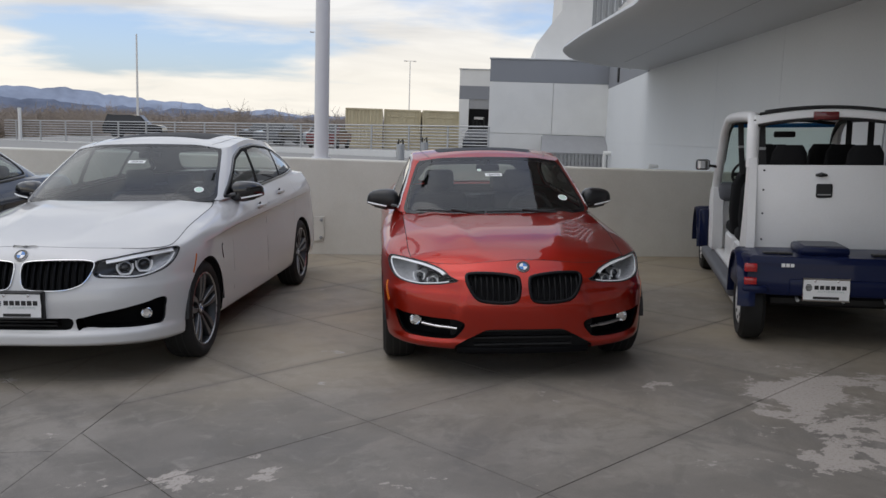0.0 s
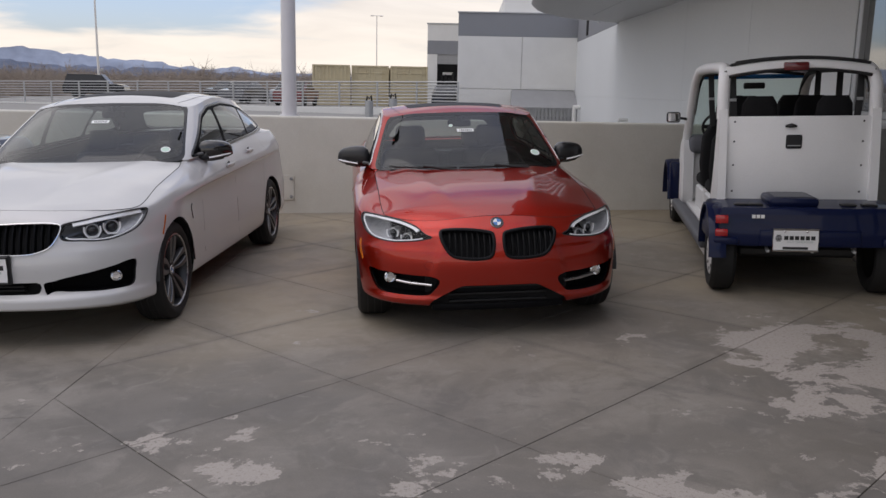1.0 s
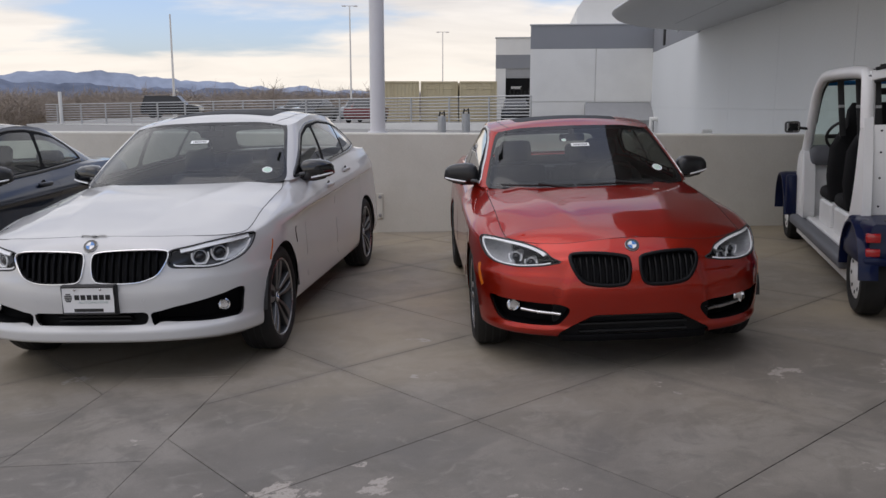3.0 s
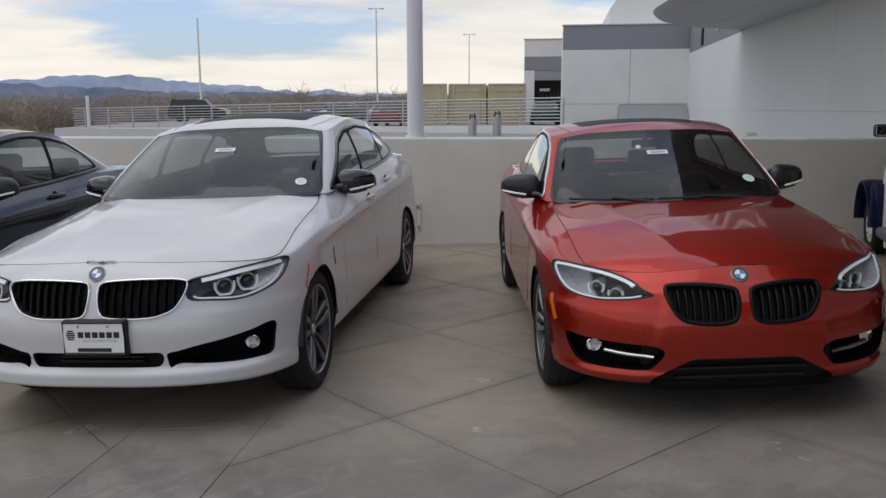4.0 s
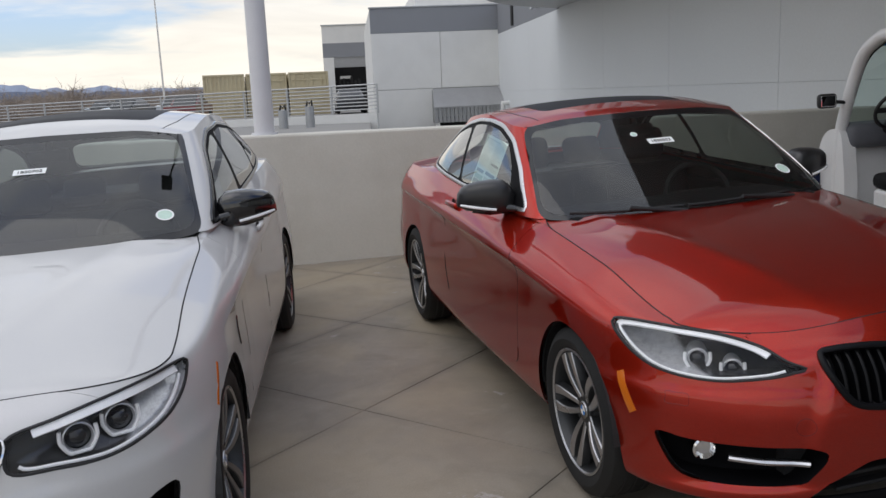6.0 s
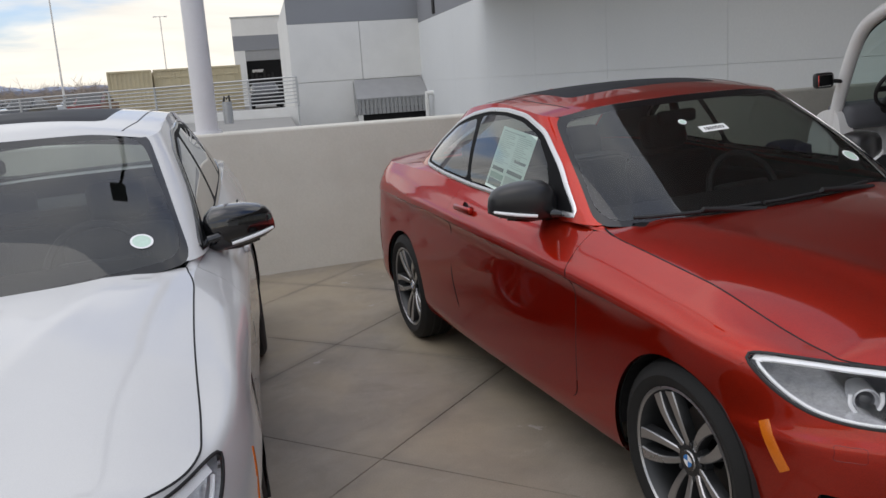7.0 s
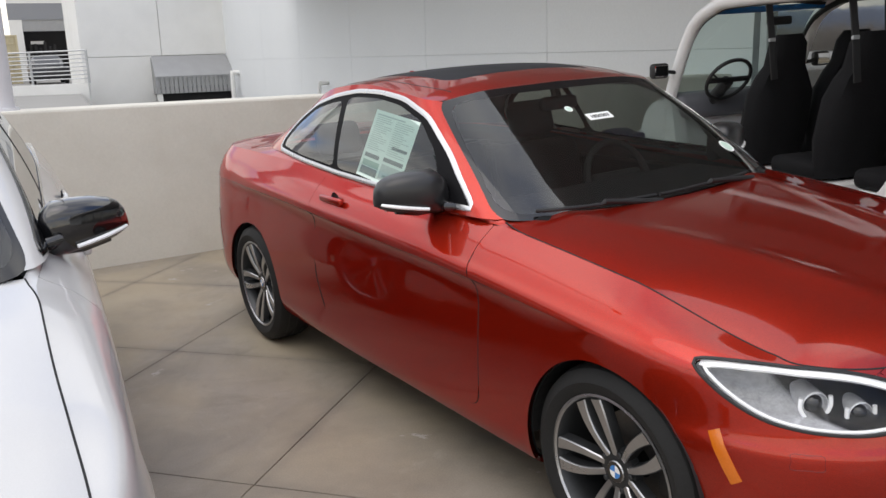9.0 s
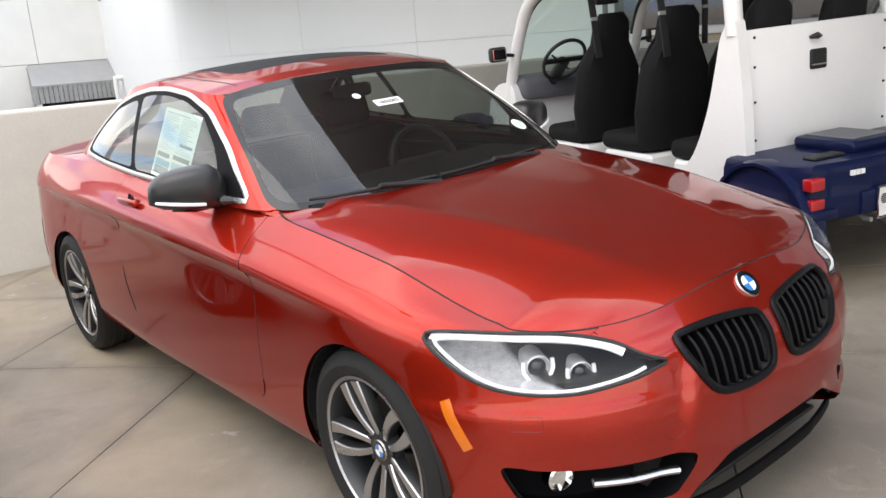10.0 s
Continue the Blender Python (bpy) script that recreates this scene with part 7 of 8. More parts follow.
    for x in np.linspace(-0.525, 0.525, 17):
        c = 0.055 * (1 - (x / 0.54) ** 2)
        rows.append([bm.verts.new((x, y, z + c)) for y, z in ((0.300, 1.588), (0.290, 1.598), (0.300, 1.640), (0.325, 1.660), (0.37, 1.662), (0.37, 1.588))])
    for A, B in zip(rows, rows[1:]):
        for i in range(6):
            bm.faces.new((A[i], A[(i + 1) % 6], B[(i + 1) % 6], B[i]))
    bm.faces.new(rows[0][::-1]), bm.faces.new(rows[-1])
    bmesh.ops.recalc_face_normals(bm, faces=bm.faces[:])
    part("rear_header", bm, WH_, roof, "white arched rear header", smooth=40)
    part("header_seal", tube_bm([Vector((x, 0.318, 1.668 + 0.055 * (1 - (x / 0.54) ** 2))) for x in np.linspace(-0.50, 0.50, 17)], 0.011, 8), BK, roof, smooth=True)
    part("header_seal", tube_bm([Vector((x, 0.305, 1.583 + 0.055 * (1 - (x / 0.54) ** 2))) for x in np.linspace(-0.51, 0.51, 17)], 0.014, 8), BK, roof, smooth=True)
    part("brake_lamp", box_bm(-0.12, 0.06, 0.274, 0.33, 1.628, 1.690, 0.01, 2), M["brake_dark"], roof, "dark red high brake lamp", smooth=40)
    # windscreen, dashboard, wheel
    bm = bmesh.new()
    g = [(2.30, 1.645, 0.49), (2.50, 1.48, 0.50), (2.66, 1.20, 0.52), (2.76, 0.92, 0.53)]
    rr = [[bm.verts.new((x * w, y + 0.10 * (1 - x * x), z)) for x in np.linspace(-1, 1, 13)] for y, z, w in g]
    for A, B in zip(rr, rr[1:]):
        for i in range(12):
            bm.faces.new((A[i], A[i + 1], B[i + 1], B[i]))
    part("windscreen", bm, M["cart_glass"], root, "green-tinted clear windscreen", smooth=True)
    part("sun_strip", tube_bm([Vector((x, 2.33 + 0.10 * (1 - (x / 0.5) ** 2), 1.62)) for x in np.linspace(-0.48, 0.48, 13)], 0.022, 8), M["badge_blue"], root, "blue sun strip")
    part("dashboard", box_bm(-0.55, 0.55, 2.60, 2.95, 0.84, 1.03, 0.06, 3), M["cart_grey"], root, "grey dashboard", smooth=40)
    part("kick_panel", box_bm(-0.55, 0.55, 2.72, 2.86, 0.33, 0.86, 0.02, 2), WH_, root, smooth=40)
    nose = []
    bm = bmesh.new()
    for y, hw, z0, z1 in ((2.85, 0.55, 0.33, 0.90), (3.2, 0.50, 0.30, 0.82), (3.6, 0.46, 0.28, 0.66), (3.88, 0.38, 0.26, 0.48), (3.95, 0.30, 0.28, 0.40)):
        nose.append([bm.verts.new(p) for p in ((-hw, y, z0), (-hw, y, z1 - 0.06), (-hw + 0.1, y, z1), (hw - 0.1, y, z1), (hw, y, z1 - 0.06), (hw, y, z0))])
    for A, B in zip(nose, nose[1:]):
        for i in range(6):
            bm.faces.new((A[i], A[(i + 1) % 6], B[(i + 1) % 6], B[i]))
    bm.faces.new(nose[-1])
    bmesh.ops.recalc_face_normals(bm, faces=bm.faces[:])
    part("nose", bm, WH_, root, "white front bonnet", smooth=40)
    sw = part("steering_wheel", tube_bm([(math.cos(a) * 0.175, 0, math.sin(a) * 0.175) for a in np.linspace(0, math.tau, 28, endpoint=False)], 0.014, 8, True), BK, root, "black steering wheel", smooth=True, m=pose(-0.27, 2.42, 1.13, 35))
    part("wheel_spoke", box_bm(-0.17, 0.17, -0.012, 0.012, -0.02, 0.02, 0.006), BK, sw)
    part("column", tube_bm([(-0.27, 2.43, 1.12), (-0.27, 2.66, 0.95)], 0.045, 10), BK, root, smooth=True)
    part("inner_mirror", box_bm(-0.10, 0.10, 2.20, 2.24, 1.50, 1.56, 0.015, 2), BK, root, smooth=40)
    part("wiper", tube_bm([(0.05, 2.80, 0.98), (-0.20, 2.72, 1.16)], 0.008, 6), BK, root)
    # three rows of paired high-backed seats
    for y in (2.03, 1.31, 0.58):
        part("seat_box", box_bm(-0.5, 0.5, y - 0.22, y + 0.30, 0.33, 0.56, 0.02), WH_, root)
        for x in (-0.27, 0.27):
            s = empty("seat", pose(x, y, 0.56), "", "")
            s.parent = root
            part("cushion", box_bm(-0.23, 0.23, -0.12, 0.34, 0.0, 0.12, 0.05, 3), M["seat"], s, smooth=50)
            bm = bmesh.new()
            secs = []
            for z, hw, d, dy in ((0.02, 0.21, 0.06, 0.0), (0.25, 0.235, 0.075, -0.03), (0.50, 0.225, 0.07, -0.08), (0.62, 0.17, 0.06, -0.10), (0.68, 0.13, 0.055, -0.12), (0.82, 0.118, 0.05, -0.15), (0.88, 0.085, 0.03, -0.16)):
                secs.append([bm.verts.new((c * hw * 1.08, dy - 0.10 + s_ * d * 1.35, z)) for c, s_ in ((-1, 0.0), (-0.85, 0.8), (-0.4, 1.0), (0.4, 1.0), (0.85, 0.8), (1, 0), (0.85, -0.8), (0.4, -1), (-0.4, -1), (-0.85, -0.8))])
            for A, B in zip(secs, secs[1:]):
                for i in range(10):
                    bm.faces.new((A[i], A[(i + 1) % 10], B[(i + 1) % 10], B[i]))
            bm.faces.new(secs[0]), bm.faces.new(secs[-1])
            bmesh.ops.recalc_face_normals(bm, faces=bm.faces[:])
            part("backrest", bm, M["seat"], s, smooth=55)
            sgx = -1 if x < 0 else 1
            by = -0.345 if y > 1 else -0.20
            part("belt", ribbon_bm([Vector((sgx * 0.20, by + 0.045, 1.12)), Vector((sgx * 0.19, by + 0.01, 0.86)), Vector((sgx * 0.17, by, 0.60))], [Vector((0, -1, 0))] * 3, 0.05, 0.004), BK, s, "black seat belt")
            part("belt_buckle", box_bm(sgx * 0.19 - 0.025, sgx * 0.19 + 0.025, by + 0.003, by + 0.02, 0.84, 0.865, 0.004), M["steel"], s)
    return root


build_cart()

# ---- beyond the parapet ----
def build_far():
    ground = part("ground", bmesh.new(), M["field"])
    bm = bmesh.new()
    n = 24
    for i in range(n + 1):
        for j in range(n + 1):
            x, y = -4600 + 9200 * i / n, -4600 + 9200 * j / n
            bm.verts.new((x, y, -4.5))
    bm.verts.ensure_lookup_table()
    for i in range(n):
        for j in range(n):
            bm.faces.new([bm.verts[k] for k in (i * (n + 1) + j, (i + 1) * (n + 1) + j, (i + 1) * (n + 1) + j + 1, i * (n + 1) + j + 1)])
    bm.to_mesh(ground.data)
    bm.free()
    structure(ground, "dry winter grassland that reaches the horizon", "ground")
    deck = part("far_deck", prism_bm([(1.5, 20.0), (3.3, 31.4), (3.7, 36.0), (12.0, 78.0), (-25.5, 78.0), (-25.5, 62.0), (-23.0, 43.3), (-12.8, 21.0)], -4.0, 0.45), M["deck_far"])
    structure(deck, "grey concrete upper car park beyond the parapet", "deck")
    yard = part("yard_floor", box_bm(-70, 0.0, PAR_Y + PAR_T, 22.5, -4.2, -3.0), M["deck_far"], m=W)
    structure(yard, "lower yard floor below the parapet", "ground")

    # railing on a low kerb wall
    A, B = Vector((3.35, 29.7, 0.80)), Vector((-21.72, 42.93, 0.443))
    d = (B - A)
    run = d.length
    ang = math.degrees(math.atan2(d.y, d.x))
    rail = empty("railing", pose(A.x, A.y, A.z, 0, 0, ang), "long galvanised pipe railing on a low white kerb wall", "railing")
    drop = (B.z - A.z) / run
    k = 0
    x = 0.0
    while x < run:
        part("post", box_bm(x - 0.03, x + 0.03, -0.03, 0.03, drop * x, drop * x + 1.08), M["steel"], rail)
        x += 1.83
    for i in range(8):
        z = 0.16 + i * 0.13
        part("rail_pipe", tube_bm([(0, 0, z), (run, 0, z + drop * run)], 0.022 if i < 7 else 0.03, 6), M["steel"], rail)
    bm = prism_bm([(0, -1.6), (run, -1.6), (run, drop * run + 0.02), (0, 0.0)], 0, 0.2)
    part("kerb_wall", bm, M["wall_white"], rail, "low white kerb wall", m=pose(0, 0.15, 0, 90, 0, 0))
    pst = empty("marker_post", Matrix.Translation((-20.6, 42.2, 0.45)), "thin white marker post by the railing", "post")
    part("post", tube_bm([(0, 0, 0), (0, 0, 1.75)], 0.09, 10), M["wall_white"], pst, smooth=True)
    for x, y, h in ((-0.30, 27.4, 0.62), (0.62, 27.4, 0.72)):
        bl = empty("bollard", Matrix.Translation((x, y + 0.4, 0.45)), "grey round bollard with dark valve on top", "bollard", "bollards")
        part("pipe", tube_bm([(0, 0, 0), (0, 0, h)], 0.16, 14), M["steel"], bl, smooth=True)
        part("valve", tube_bm([(-0.1, 0, h), (-0.06, 0, h + 0.18), (0.0, 0, h + 0.08), (0.08, 0, h + 0.2), (0.1, 0, h)], 0.04, 6), M["black"], bl)

    # three shipping containers, ends towards the deck
    def container(x0, y0, rz, ribs):
        c = empty("shipping_container", pose(x0, y0, 0.45, 0, 0, rz), "tan corrugated steel shipping container, weathered", "container", "containers in a row")
        w, hgt, ln = 2.44, 2.59, 6.06
        part("shell", box_bm(0.03, w - 0.03, 0.06, ln, 0.10, hgt - 0.06), M["container"], c)
        for a in ((0, 0.12), (w - 0.12, w)):
            part("corner_post", box_bm(a[0], a[1], 0, 0.14, 0, hgt, 0.01), M["container"], c)
        for z in ((0, 0.14), (hgt - 0.12, hgt)):
            part("end_rail", box_bm(0.12, w - 0.12, 0.0, 0.12, z[0], z[1], 0.01), M["container"], c)
        if ribs:
            for i in range(9):
                x = 0.18 + i * 0.24
                part("rib", box_bm(x, x + 0.12, 0.02, 0.08, 0.14, hgt - 0.12, 0.02), M["container"], c)
        else:
            for i in range(2):
                dr = part("door", box_bm(0.14 + i * 1.09, 1.20 + i * 1.09, 0.03, 0.08, 0.16, hgt - 0.14, 0.008), M["container"], c)
                for j in range(4):
                    z = 0.42 + j * 0.55
                    part("door_rib", box_bm(0.22 + i * 1.09, 1.12 + i * 1.09, 0.0, 0.04, z, z + 0.10, 0.012), M["container"], dr)
                for xx in (0.40, 0.95):
                    part("lock_bar", tube_bm([(xx + i * 1.09, -0.01, 0.12), (xx + i * 1.09, -0.01, hgt - 0.1)], 0.025, 6), M["container"], dr)
        for i in range(20):
            y = 0.3 + i * 0.28
            part("side_rib", box_bm(w - 0.05, w + 0.01, y, y + 0.14, 0.14, hgt - 0.12), M["container"], c)

    container(-3.55, 51.0, 0, True)
    container(-1.02, 51.3, 0, False)
    container(1.52, 51.0, 0, False)

    # workshop with an open bay past the wing
    ws = empty("workshop_building", W @ pose(-7.75, 50.0, 0.45), "white workshop with grey band and dark open bay", "building")
    part("pier", box_bm(0, 0.75, 0, 0.3, -0.5, 3.75), M["wall_white"], ws)
    part("grey_band", box_bm(0, 9, -0.004, 0.3, 3.75, 4.75), M["wall_grey"], ws)
    part("parapet", box_bm(0, 9, 0, 0.3, 4.75, 5.95), M["wall_white"], ws)
    part("coping", box_bm(-0.05, 9, -0.05, 0.35, 5.95, 6.03), M["steel"], ws)
    part("shutter_box", box_bm(0.75, 9, 0.05, 0.3, 3.05, 3.75), M["shed_roof"], ws, "rolled-up grey shutter")
    # back of the bay, its shade put into the near-black colour
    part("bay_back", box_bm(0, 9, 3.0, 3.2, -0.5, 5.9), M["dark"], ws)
    part("side_wall", box_bm(0, 0.3, 0.3, 12, -0.5, 5.95), M["wall_white"], ws)
    rg = random.Random(3)
    for i in range(6):
        x = 1.0 + i * 0.28
        part("hanging_rack", box_bm(x, x + 0.16, 1.2, 1.35, 0.3 + rg.uniform(0, 0.4), 2.2 + rg.uniform(-0.2, 0.3), 0.03), M["black"], ws)
    part("roof_light", box_bm(1.1, 1.9, 2.6, 2.8, 2.3, 2.5), M["badge_white"], ws, "pale strip light")

    # tall light poles
    for x, y, h, r, arm in ((-26.6, 85.0, 10.6, 0.13, False), (-9.2, 98.0, 13.3, 0.12, True), (2.6, 125.0, 12.6, 0.10, True)):
        pl = empty("street_lamp", Matrix.Translation((x, y, -0.5 if y < 90 else -0.8)), "tall thin white car-park light pole", "lamp", "light poles")
        part("pole", tube_bm([(0, 0, -4), (0, 0, 1.2), (0, 0, 1.25), (0, 0, h + 0.6)], [r * 1.8, r * 1.8, r, r * 0.6], 10), M["wall_white"], pl, smooth=True)
        if arm:
            part("arm", box_bm(-0.7, 0.7, -0.04, 0.04, h + 0.54, h + 0.60), M["mast"], pl)
            for sx in (-0.7, 0.7):
                part("lamp_head", box_bm(sx - 0.24, sx + 0.24, -0.2, 0.2, h + 0.50, h + 0.62, 0.04), M["mast"], pl)
        else:
            part("camera_dome", lathe_bm([(0.2, 0.02), (0.1, 0.15), (-0.1, 0.15), (-0.2, 0.02)], 10, "z"), M["steel"], pl, m=pose(0.35, -0.1, 3.4))

    # parked cars far off
    def far_car(x, y, rz, kind, color, label):
        c = empty("parked_car" if kind == "car" else "parked_suv", pose(x, y, 0.45, 0, 0, rz), label, "car", "far parked cars")
        hh = 1.42 if kind == "car" else 1.82
        belt = 0.92 if kind == "car" else 1.10
        if kind == "car":
            low = [(-2.25, 0.25), (-2.3, 0.6), (-2.2, 0.85), (-1.2, belt), (1.7, belt + 0.04), (2.2, belt), (2.3, 0.6), (2.25, 0.25)]
            top = [(-1.05, belt), (-0.25, hh - 0.04), (0.4, hh), (1.0, hh - 0.06), (1.75, belt + 0.03)]
        else:
            low = [(-2.35, 0.3), (-2.4, 0.75), (-2.3, 1.0), (-1.25, belt), (2.3, belt), (2.38, 0.7), (2.35, 0.3)]
            top = [(-1.15, belt), (-0.55, hh - 0.06), (0.2, hh), (2.0, hh - 0.04), (2.28, belt)]
        def prof(pts, hw0, hw1, z0, z1):
            bm = bmesh.new()
            a = [bm.verts.new((px, -(hw0 + (hw1 - hw0) * (pz - z0) / (z1 - z0)), pz)) for px, pz in pts]
            b = [bm.verts.new((px, hw0 + (hw1 - hw0) * (pz - z0) / (z1 - z0), pz)) for px, pz in pts]
            bm.faces.new(a), bm.faces.new(b)
            for i in range(len(pts)):
                q = (i + 1) % len(pts)
                bm.faces.new((a[i], a[q], b[q], b[i]))
            bmesh.ops.recalc_face_normals(bm, faces=bm.faces[:])
            bmesh.ops.bevel(bm, geom=bm.edges[:], offset=0.06, segments=2, affect="EDGES")
            return bm
        part("body", prof(low, 0.84, 0.90, 0.25, belt), color, c, smooth=40)
        part("cabin", prof(top, 0.80, 0.62, belt, hh), color, c, smooth=40)
        gp = [(px * 0.93 + 0.02, belt + 0.04 + (pz - belt) * 0.82) for px, pz in top]
        part("side_glass", prof(gp, 0.815, 0.655, belt, hh), M["far_glass"], c, "dark side glass", smooth=40)
        mid = [((top[0][0] + top[1][0]) / 2, (top[0][1] + top[1][1]) / 2), ((top[-1][0] + top[-2][0]) / 2, (top[-1][1] + top[-2][1]) / 2)]
        part("windscreen", box_bm(-0.5, 0.5, -0.6, 0.6, -0.02, 0.02, 0.01), M["far_glass"], c, m=pose(mid[0][0] - 0.02, 0, mid[0][1] + 0.02, 0, -math.degrees(math.atan2(top[1][1] - top[0][1], top[1][0] - top[0][0])), 0))
        part("rear_glass", box_bm(-0.4, 0.4, -0.58, 0.58, -0.02, 0.02, 0.01), M["far_glass"], c, m=pose(mid[1][0] + 0.02, 0, mid[1][1] + 0.02, 0, -math.degrees(math.atan2(top[-1][1] - top[-2][1], top[-1][0] - top[-2][0])), 0))
        for wx in (-1.4, 1.4):
            for wy in (-0.78, 0.78):
                part("wheel", lathe_bm([(-0.1, 0.0), (-0.1, 0.3), (-0.06, 0.33), (0.06, 0.33), (0.1, 0.3), (0.1, 0.0)], 20, "y"), M["rubber"], c, m=pose(wx, wy, 0.33), smooth=40)
        for wy in (-0.65, 0.65):
            part("tail_lamp", box_bm(2.2, 2.32, wy - 0.18, wy + 0.18, 0.72, 0.86, 0.02), M["tail_red"], c)

    silver = paint("far_silver", (0.30, 0.32, 0.34), 0.4, 0.1)
    black = paint("far_black", (0.012, 0.013, 0.016), 0.2, 0.1)
    redp = paint("far_red", (0.13, 0.022, 0.022), 0.3, 0.1)
    darkg = paint("far_grey", (0.07, 0.075, 0.085), 0.4, 0.1)
    far_car(-21.4, 66.0, 180, "suv", black, "black sport utility vehicle parked side-on behind the railing")
    for x, y, rz, kd, col, lab in ((-9.3, 62.0, 75, "car", silver, "silver-grey hatchback parked behind the railing"), (-5.6, 58.0, 78, "car", silver, "silver-grey saloon car parked behind the railing"),
                                   (-6.3, 66.0, 78, "car", silver, "silver-grey saloon car parked behind the railing"), (-3.6, 68.0, 80, "suv", black, "black sport utility vehicle parked behind the railing"),
                                   (-11.8, 70.0, 70, "car", black, "dark saloon car parked behind the railing"), (-4.3, 47.0, 80, "car", redp, "red saloon car parked beside the containers"),
                                   (-8.0, 52.0, 75, "car", darkg, "dark grey saloon car parked behind the railing"), (4.9, 48.6, 85, "car", black, "dark saloon car parked by the containers")):
        far_car(x, y, rz, kd, col, lab)

    # bare winter trees and scrub in a belt beyond the car park
    rg = np.random.default_rng(11)

    def unit(v):
        return v / (np.linalg.norm(v, axis=-1, keepdims=True) + 1e-9)

    def bush(n1, n2, n3):
        """Limbs, branches and twigs of one bare tree of height 1, as thin three-sided spikes."""
        P, D, L, R = [], [], [], []
        for i in range(n1):
            d = unit(np.array([rg.normal(0, 0.42), rg.normal(0, 0.42), 1.0]))
            ln = rg.uniform(0.5, 0.8)
            P.append(np.zeros(3)), D.append(d), L.append(ln), R.append(0.010)
            for j in range(n2):
                p = d * ln * rg.uniform(0.2, 1.0)
                e = unit(d + np.array([rg.normal(0, 0.6), rg.normal(0, 0.6), rg.normal(0.1, 0.4)]))
                l2 = rg.uniform(0.15, 0.36)
                P.append(p), D.append(e), L.append(l2), R.append(0.0065)
                for k in range(n3):
                    e2 = unit(e + rg.normal(0, 0.65, 3))
                    P.append(p + e * l2 * rg.uniform(0.25, 1)), D.append(e2), L.append(l2 * 0.6), R.append(0.0045)
        P, D, L, R = np.array(P), np.array(D), np.array(L)[:, None], np.array(R)[:, None]
        s = unit(np.cross(D, rg.normal(0, 1, D.shape)))
        t = np.cross(D, s)
        return np.stack([P + s * R, P - s * R * 0.5 + t * R * 0.8, P - s * R * 0.5 - t * R * 0.8, P + D * L], axis=1).reshape(-1, 3)

    kinds = [bush(8, 9, 5) for k in range(10)]
    V = []
    for i in range(1500):
        az, dist = radians(rg.uniform(-62, 8)), rg.uniform(165, 460)
        if az < radians(-27) and dist < 300:
            continue
        h = rg.uniform(5.8, 10.6) * (0.80 + dist / 700)
        a, w = rg.uniform(0, 6.28), rg.uniform(0.9, 1.5)
        v = kinds[int(rg.integers(10))] * np.array([h * w, h * w, h])
        V.append(np.stack([v[:, 0] * math.cos(a) - v[:, 1] * math.sin(a) + math.sin(az) * dist, v[:, 0] * math.sin(a) + v[:, 1] * math.cos(a) + math.cos(az) * dist, v[:, 2] - 4.6], axis=1))
    V = np.concatenate(V)
    q = np.arange(len(V) // 4)[:, None] * 4
    T = np.concatenate([q + np.array([[0, 1, 3]]), q + np.array([[1, 2, 3]]), q + np.array([[2, 0, 3]])])
    me = bpy.data.meshes.new("far_woods")
    me.vertices.add(len(V))
    me.vertices.foreach_set("co", V.astype(np.float32).ravel())
    me.loops.add(len(T) * 3)
    me.loops.foreach_set("vertex_index", T.astype(np.int32).ravel())
    me.polygons.add(len(T))
    me.polygons.foreach_set("loop_start", np.arange(len(T), dtype=np.int32) * 3)
    me.update(calc_edges=True)
    me.materials.append(M["twig"])
    tagged(new("far_woods", me), "belt of bare brown winter trees and scrub", "trees", kind="stuff")

    # mountains
    def ridge(name, dist, env, seed, mt, label):
        bm = bmesh.new()
        cols = []
        for i in range(361):
            az = -75 + 130 * i / 360
            e = float(np.interp(az, env[0], env[1]))
            nz = noise.fractal(Vector((az * 0.28, seed, 0.3)), 0.9, 2.1, 6) * 0.26 + noise.fractal(Vector((az * 1.1, seed, 1.3)), 0.8, 2.2, 5) * 0.20
            top = math.tan(radians(max(0.15, e + nz))) * dist
            a = radians(az)
            col = []
            for k in range(7):
                f = k / 6
                dd = dist + (f - 0.5) * 260 + noise.noise(Vector((az * 0.6, f * 3, seed))) * 60
                z = -6 + (top + 6) * f * (1 + 0.10 * noise.noise(Vector((az * 0.9, f * 5, seed + 4))) * (1 - f))
                col.append(bm.verts.new((math.sin(a) * dd, math.cos(a) * dd, z)))
            cols.append(col)
        for P_, Q_ in zip(cols, cols[1:]):
            for k in range(6):
                bm.faces.new((P_[k], P_[k + 1], Q_[k + 1], Q_[k]))
        structure(part(name, bm, mt, smooth=60), label, "mountains")

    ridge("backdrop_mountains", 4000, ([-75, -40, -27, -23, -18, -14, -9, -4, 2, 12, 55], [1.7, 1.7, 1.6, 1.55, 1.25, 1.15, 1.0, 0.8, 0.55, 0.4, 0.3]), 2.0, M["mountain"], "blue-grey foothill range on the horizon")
    ridge("backdrop_mountains_far", 4400, ([-75, -40, -27, -20, -17, -13, -8, -3, 2, 12, 55], [1.9, 1.95, 1.9, 2.0, 1.85, 1.4, 1.2, 1.0, 0.75, 0.5, 0.3]), 7.0, M["mountain_far"], "pale hazy, snow-dusted mountain range on the horizon")


build_far()


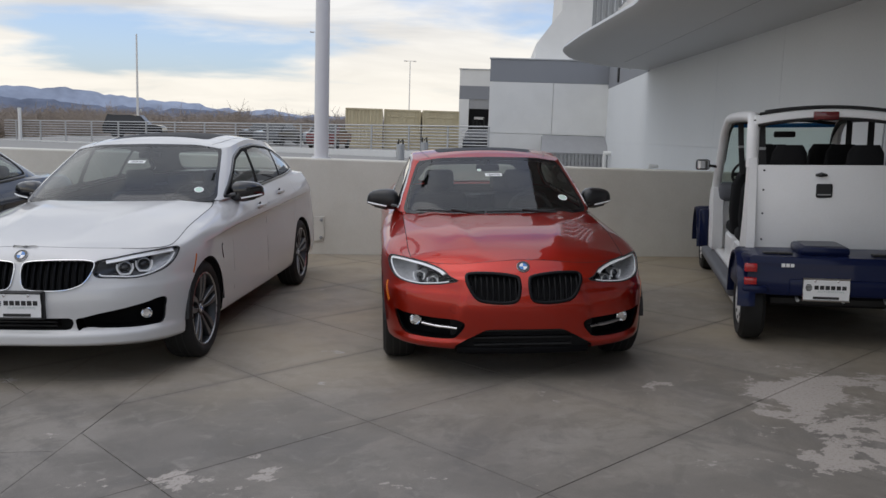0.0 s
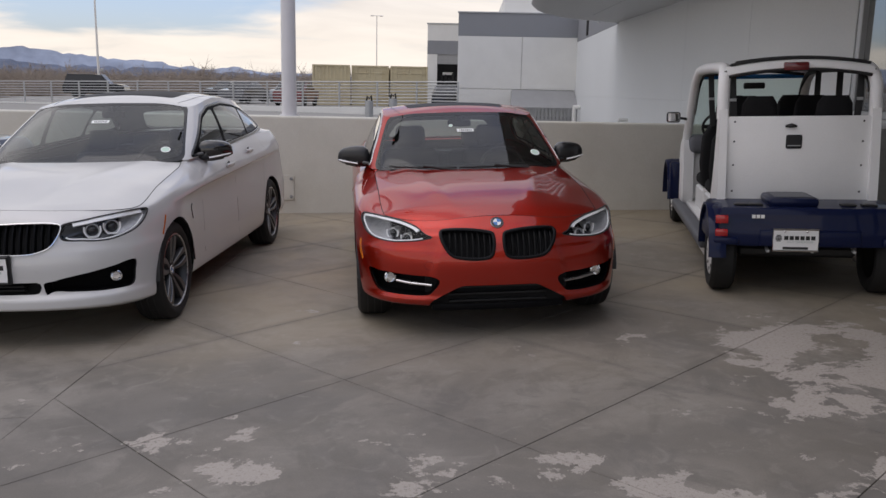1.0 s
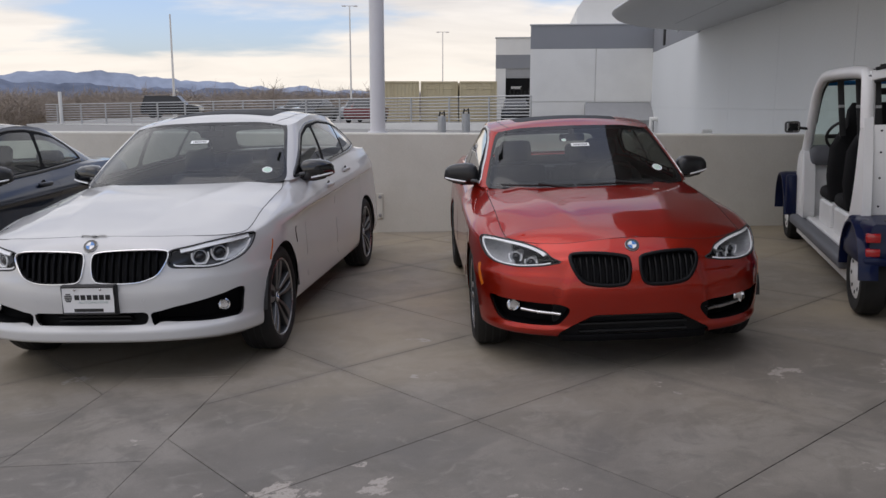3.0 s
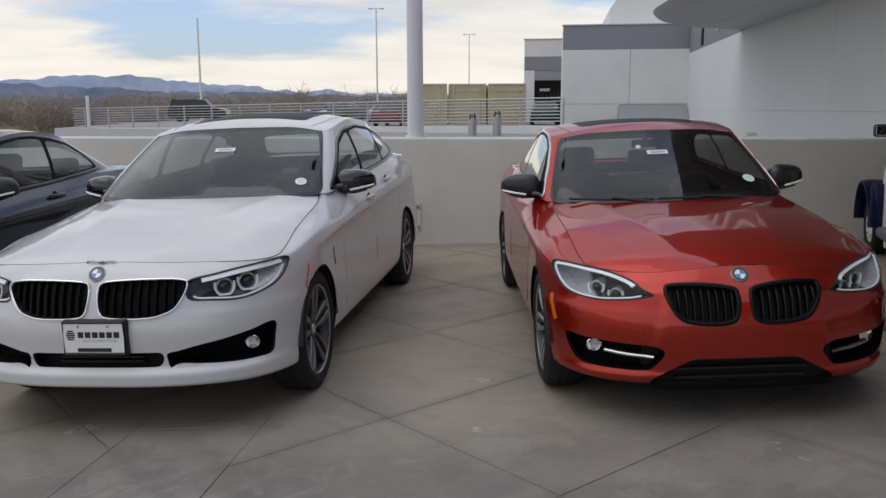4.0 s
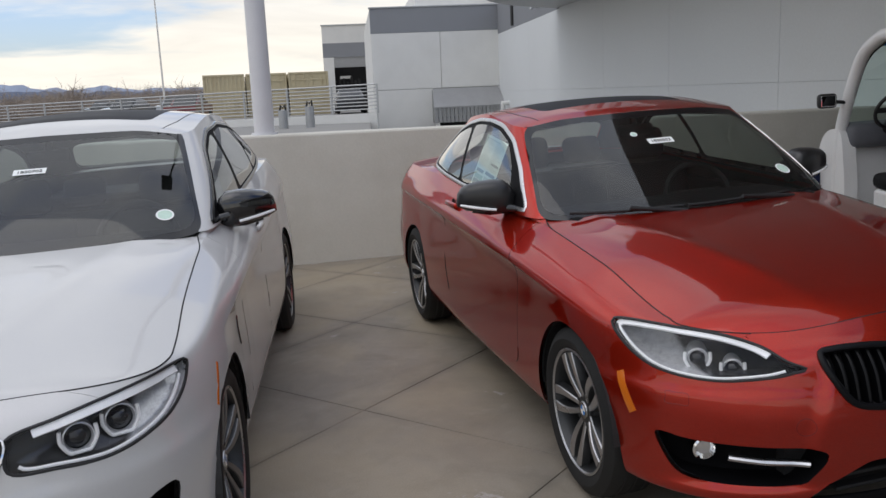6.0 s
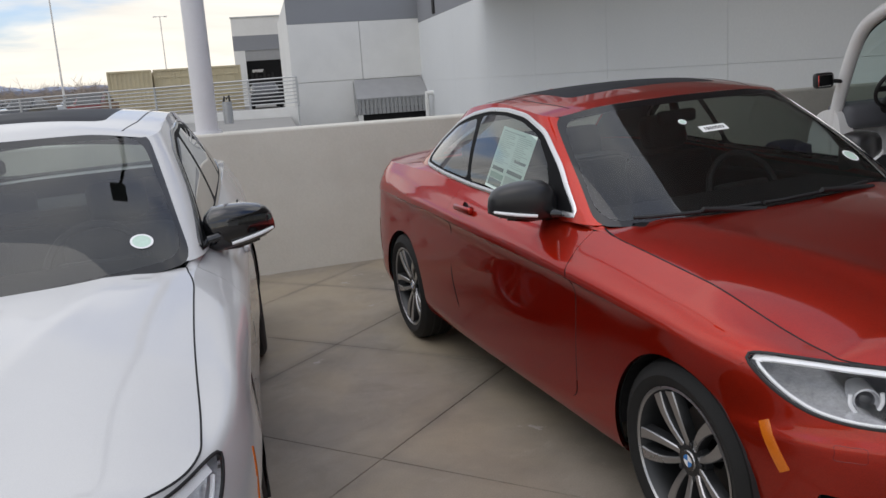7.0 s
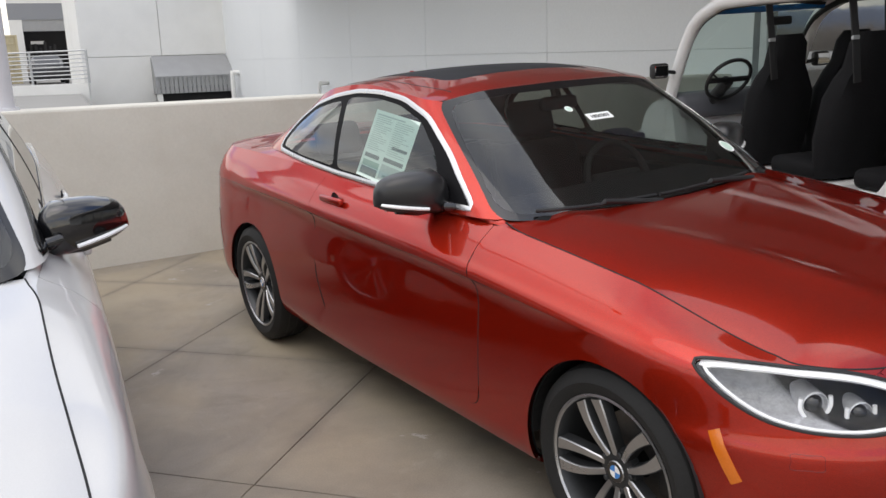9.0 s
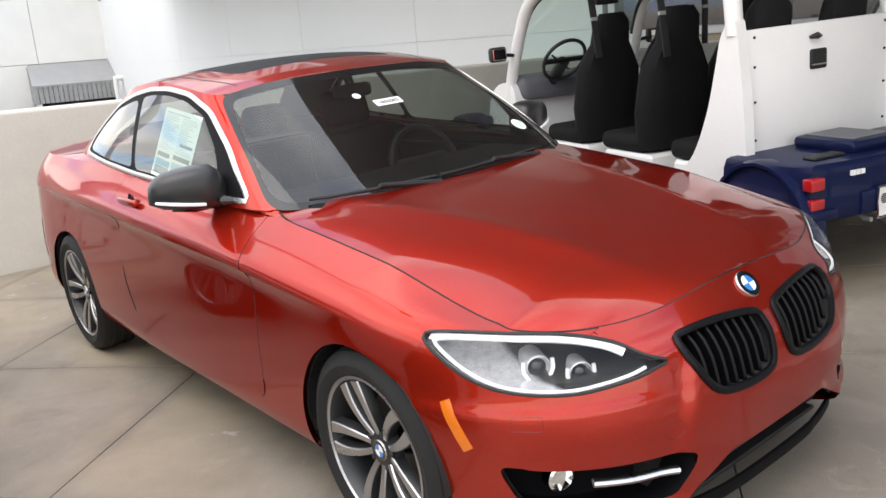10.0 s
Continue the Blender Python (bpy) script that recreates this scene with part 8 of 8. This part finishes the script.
def build_cover_plate():
    c = empty("cover_plate", W @ pose(-6.99, PAR_Y, 0), "painted square steel cover plate bolted to the parapet", "plate")
    part("plate", box_bm(-0.16, 0.16, -0.016, 0.0, 0.07, 0.39, 0.003), M["parapet"], c)
    for x in (-0.125, 0.125):
        for z in (0.115, 0.345):
            part("bolt", lathe_bm([(-0.040, 0.0), (-0.038, 0.013), (-0.026, 0.014), (-0.026, 0.021), (-0.016, 0.022)], 8, "y"), M["shed_roof"], c, m=pose(x, 0, z))


build_cover_plate()

# ---- the deck, slab by slab ----
floor = structure(empty("floor", DECK, "worn grey concrete deck with sawn diamond joints", "floor"), "worn grey concrete deck with sawn diamond joints", "floor")
X0, X1, Y0, Y1 = -9.0, 7.0, -6.0, 6.6
part("joint_bed", box_bm(X0, X1, Y0, Y1, -0.4, -0.010), M["concrete_joint"], floor)
for a in ((-45, X0, -45, 9), (X1, 14, -45, 9), (X0, X1, -45, Y0), (X0, X1, Y1, 9)):
    part("outer_slab", box_bm(*a, -0.4, 0.0), M["concrete"], floor)


def clip_poly(poly, n, c):
    """The part of a convex polygon where n . p <= c."""
    out = []
    for i in range(len(poly)):
        p, q = poly[i], poly[(i + 1) % len(poly)]
        dp, dq = n[0] * p[0] + n[1] * p[1] - c, n[0] * q[0] + n[1] * q[1] - c
        if dp <= 0:
            out.append(p)
        if (dp < 0 < dq) or (dq < 0 < dp):
            t = dp / (dp - dq)
            out.append((p[0] + (q[0] - p[0]) * t, p[1] + (q[1] - p[1]) * t))
    return out


def slab(poly):
    for n, c in (((-1, 0), -X0), ((1, 0), X1), ((0, -1), -Y0), ((0, 1), Y1)):
        poly = clip_poly(poly, n, c)
        if len(poly) < 3:
            return
    area = 0.5 * abs(sum(poly[i][0] * poly[(i + 1) % len(poly)][1] - poly[(i + 1) % len(poly)][0] * poly[i][1] for i in range(len(poly))))
    if area < 0.01:
        return
    cx, cy = sum(p[0] for p in poly) / len(poly), sum(p[1] for p in poly) / len(poly)
    def inset(g, z):
        r = []
        for x, y in poly:
            d = math.hypot(x - cx, y - cy)
            k = max(0.0, (d - g) / d)
            r.append((cx + (x - cx) * k, cy + (y - cy) * k, z))
        return r
    bm = bmesh.new()
    r0 = [bm.verts.new(p) for p in inset(0.0032, -0.012)]
    r1 = [bm.verts.new(p) for p in inset(0.0032, -0.0015)]
    r2 = [bm.verts.new(p) for p in inset(0.006, 0.0)]
    for A, B in ((r0, r1), (r1, r2)):
        for i in range(len(A)):
            bm.faces.new((A[i], A[(i + 1) % len(A)], B[(i + 1) % len(A)], B[i]))
    bm.faces.new(r2)
    bmesh.ops.recalc_face_normals(bm, faces=bm.faces[:])
    part("slab", bm, M["concrete"], floor)


def joint_at(j):
    """Offset of a joint across the diamonds; the bays beyond the first joint are a little wider."""
    return SIDE * j - (0.055 if j < 0 else 0.0)


# two straight joints frame a narrow strip; diamonds lie on either side of it
nB, nA = (math.cos(radians(6)), -math.sin(radians(6))), (math.cos(radians(7)), -math.sin(radians(7)))
cB = nB[0] * -2.40 + nB[1] * -0.65
cA = nA[0] * -2.98 + nA[1] * -0.10
for i in range(-12, 13):
    for j in range(-12, 13):
        q = [(JA[0] + ju[0] * SIDE * (i + a) + jv[0] * joint_at(j + b), JA[1] + ju[1] * SIDE * (i + a) + jv[1] * joint_at(j + b)) for a, b in ((0, 0), (1, 0), (1, 1), (0, 1))]
        right = clip_poly(q, (-nB[0], -nB[1]), -cB)
        if len(right) > 2:
            slab(right)
        left = clip_poly(q, nA, cA)
        if len(left) > 2:
            slab(left)
for k in range(-6, 7):
    y0, y1 = -0.96 + k * 1.2, -0.96 + (k + 1) * 1.2
    q = [(-5, y0), (0, y0), (0, y1), (-5, y1)]
    q = clip_poly(clip_poly(q, nB, cB), (-nA[0], -nA[1]), -cA)
    if len(q) > 2:
        slab(q)
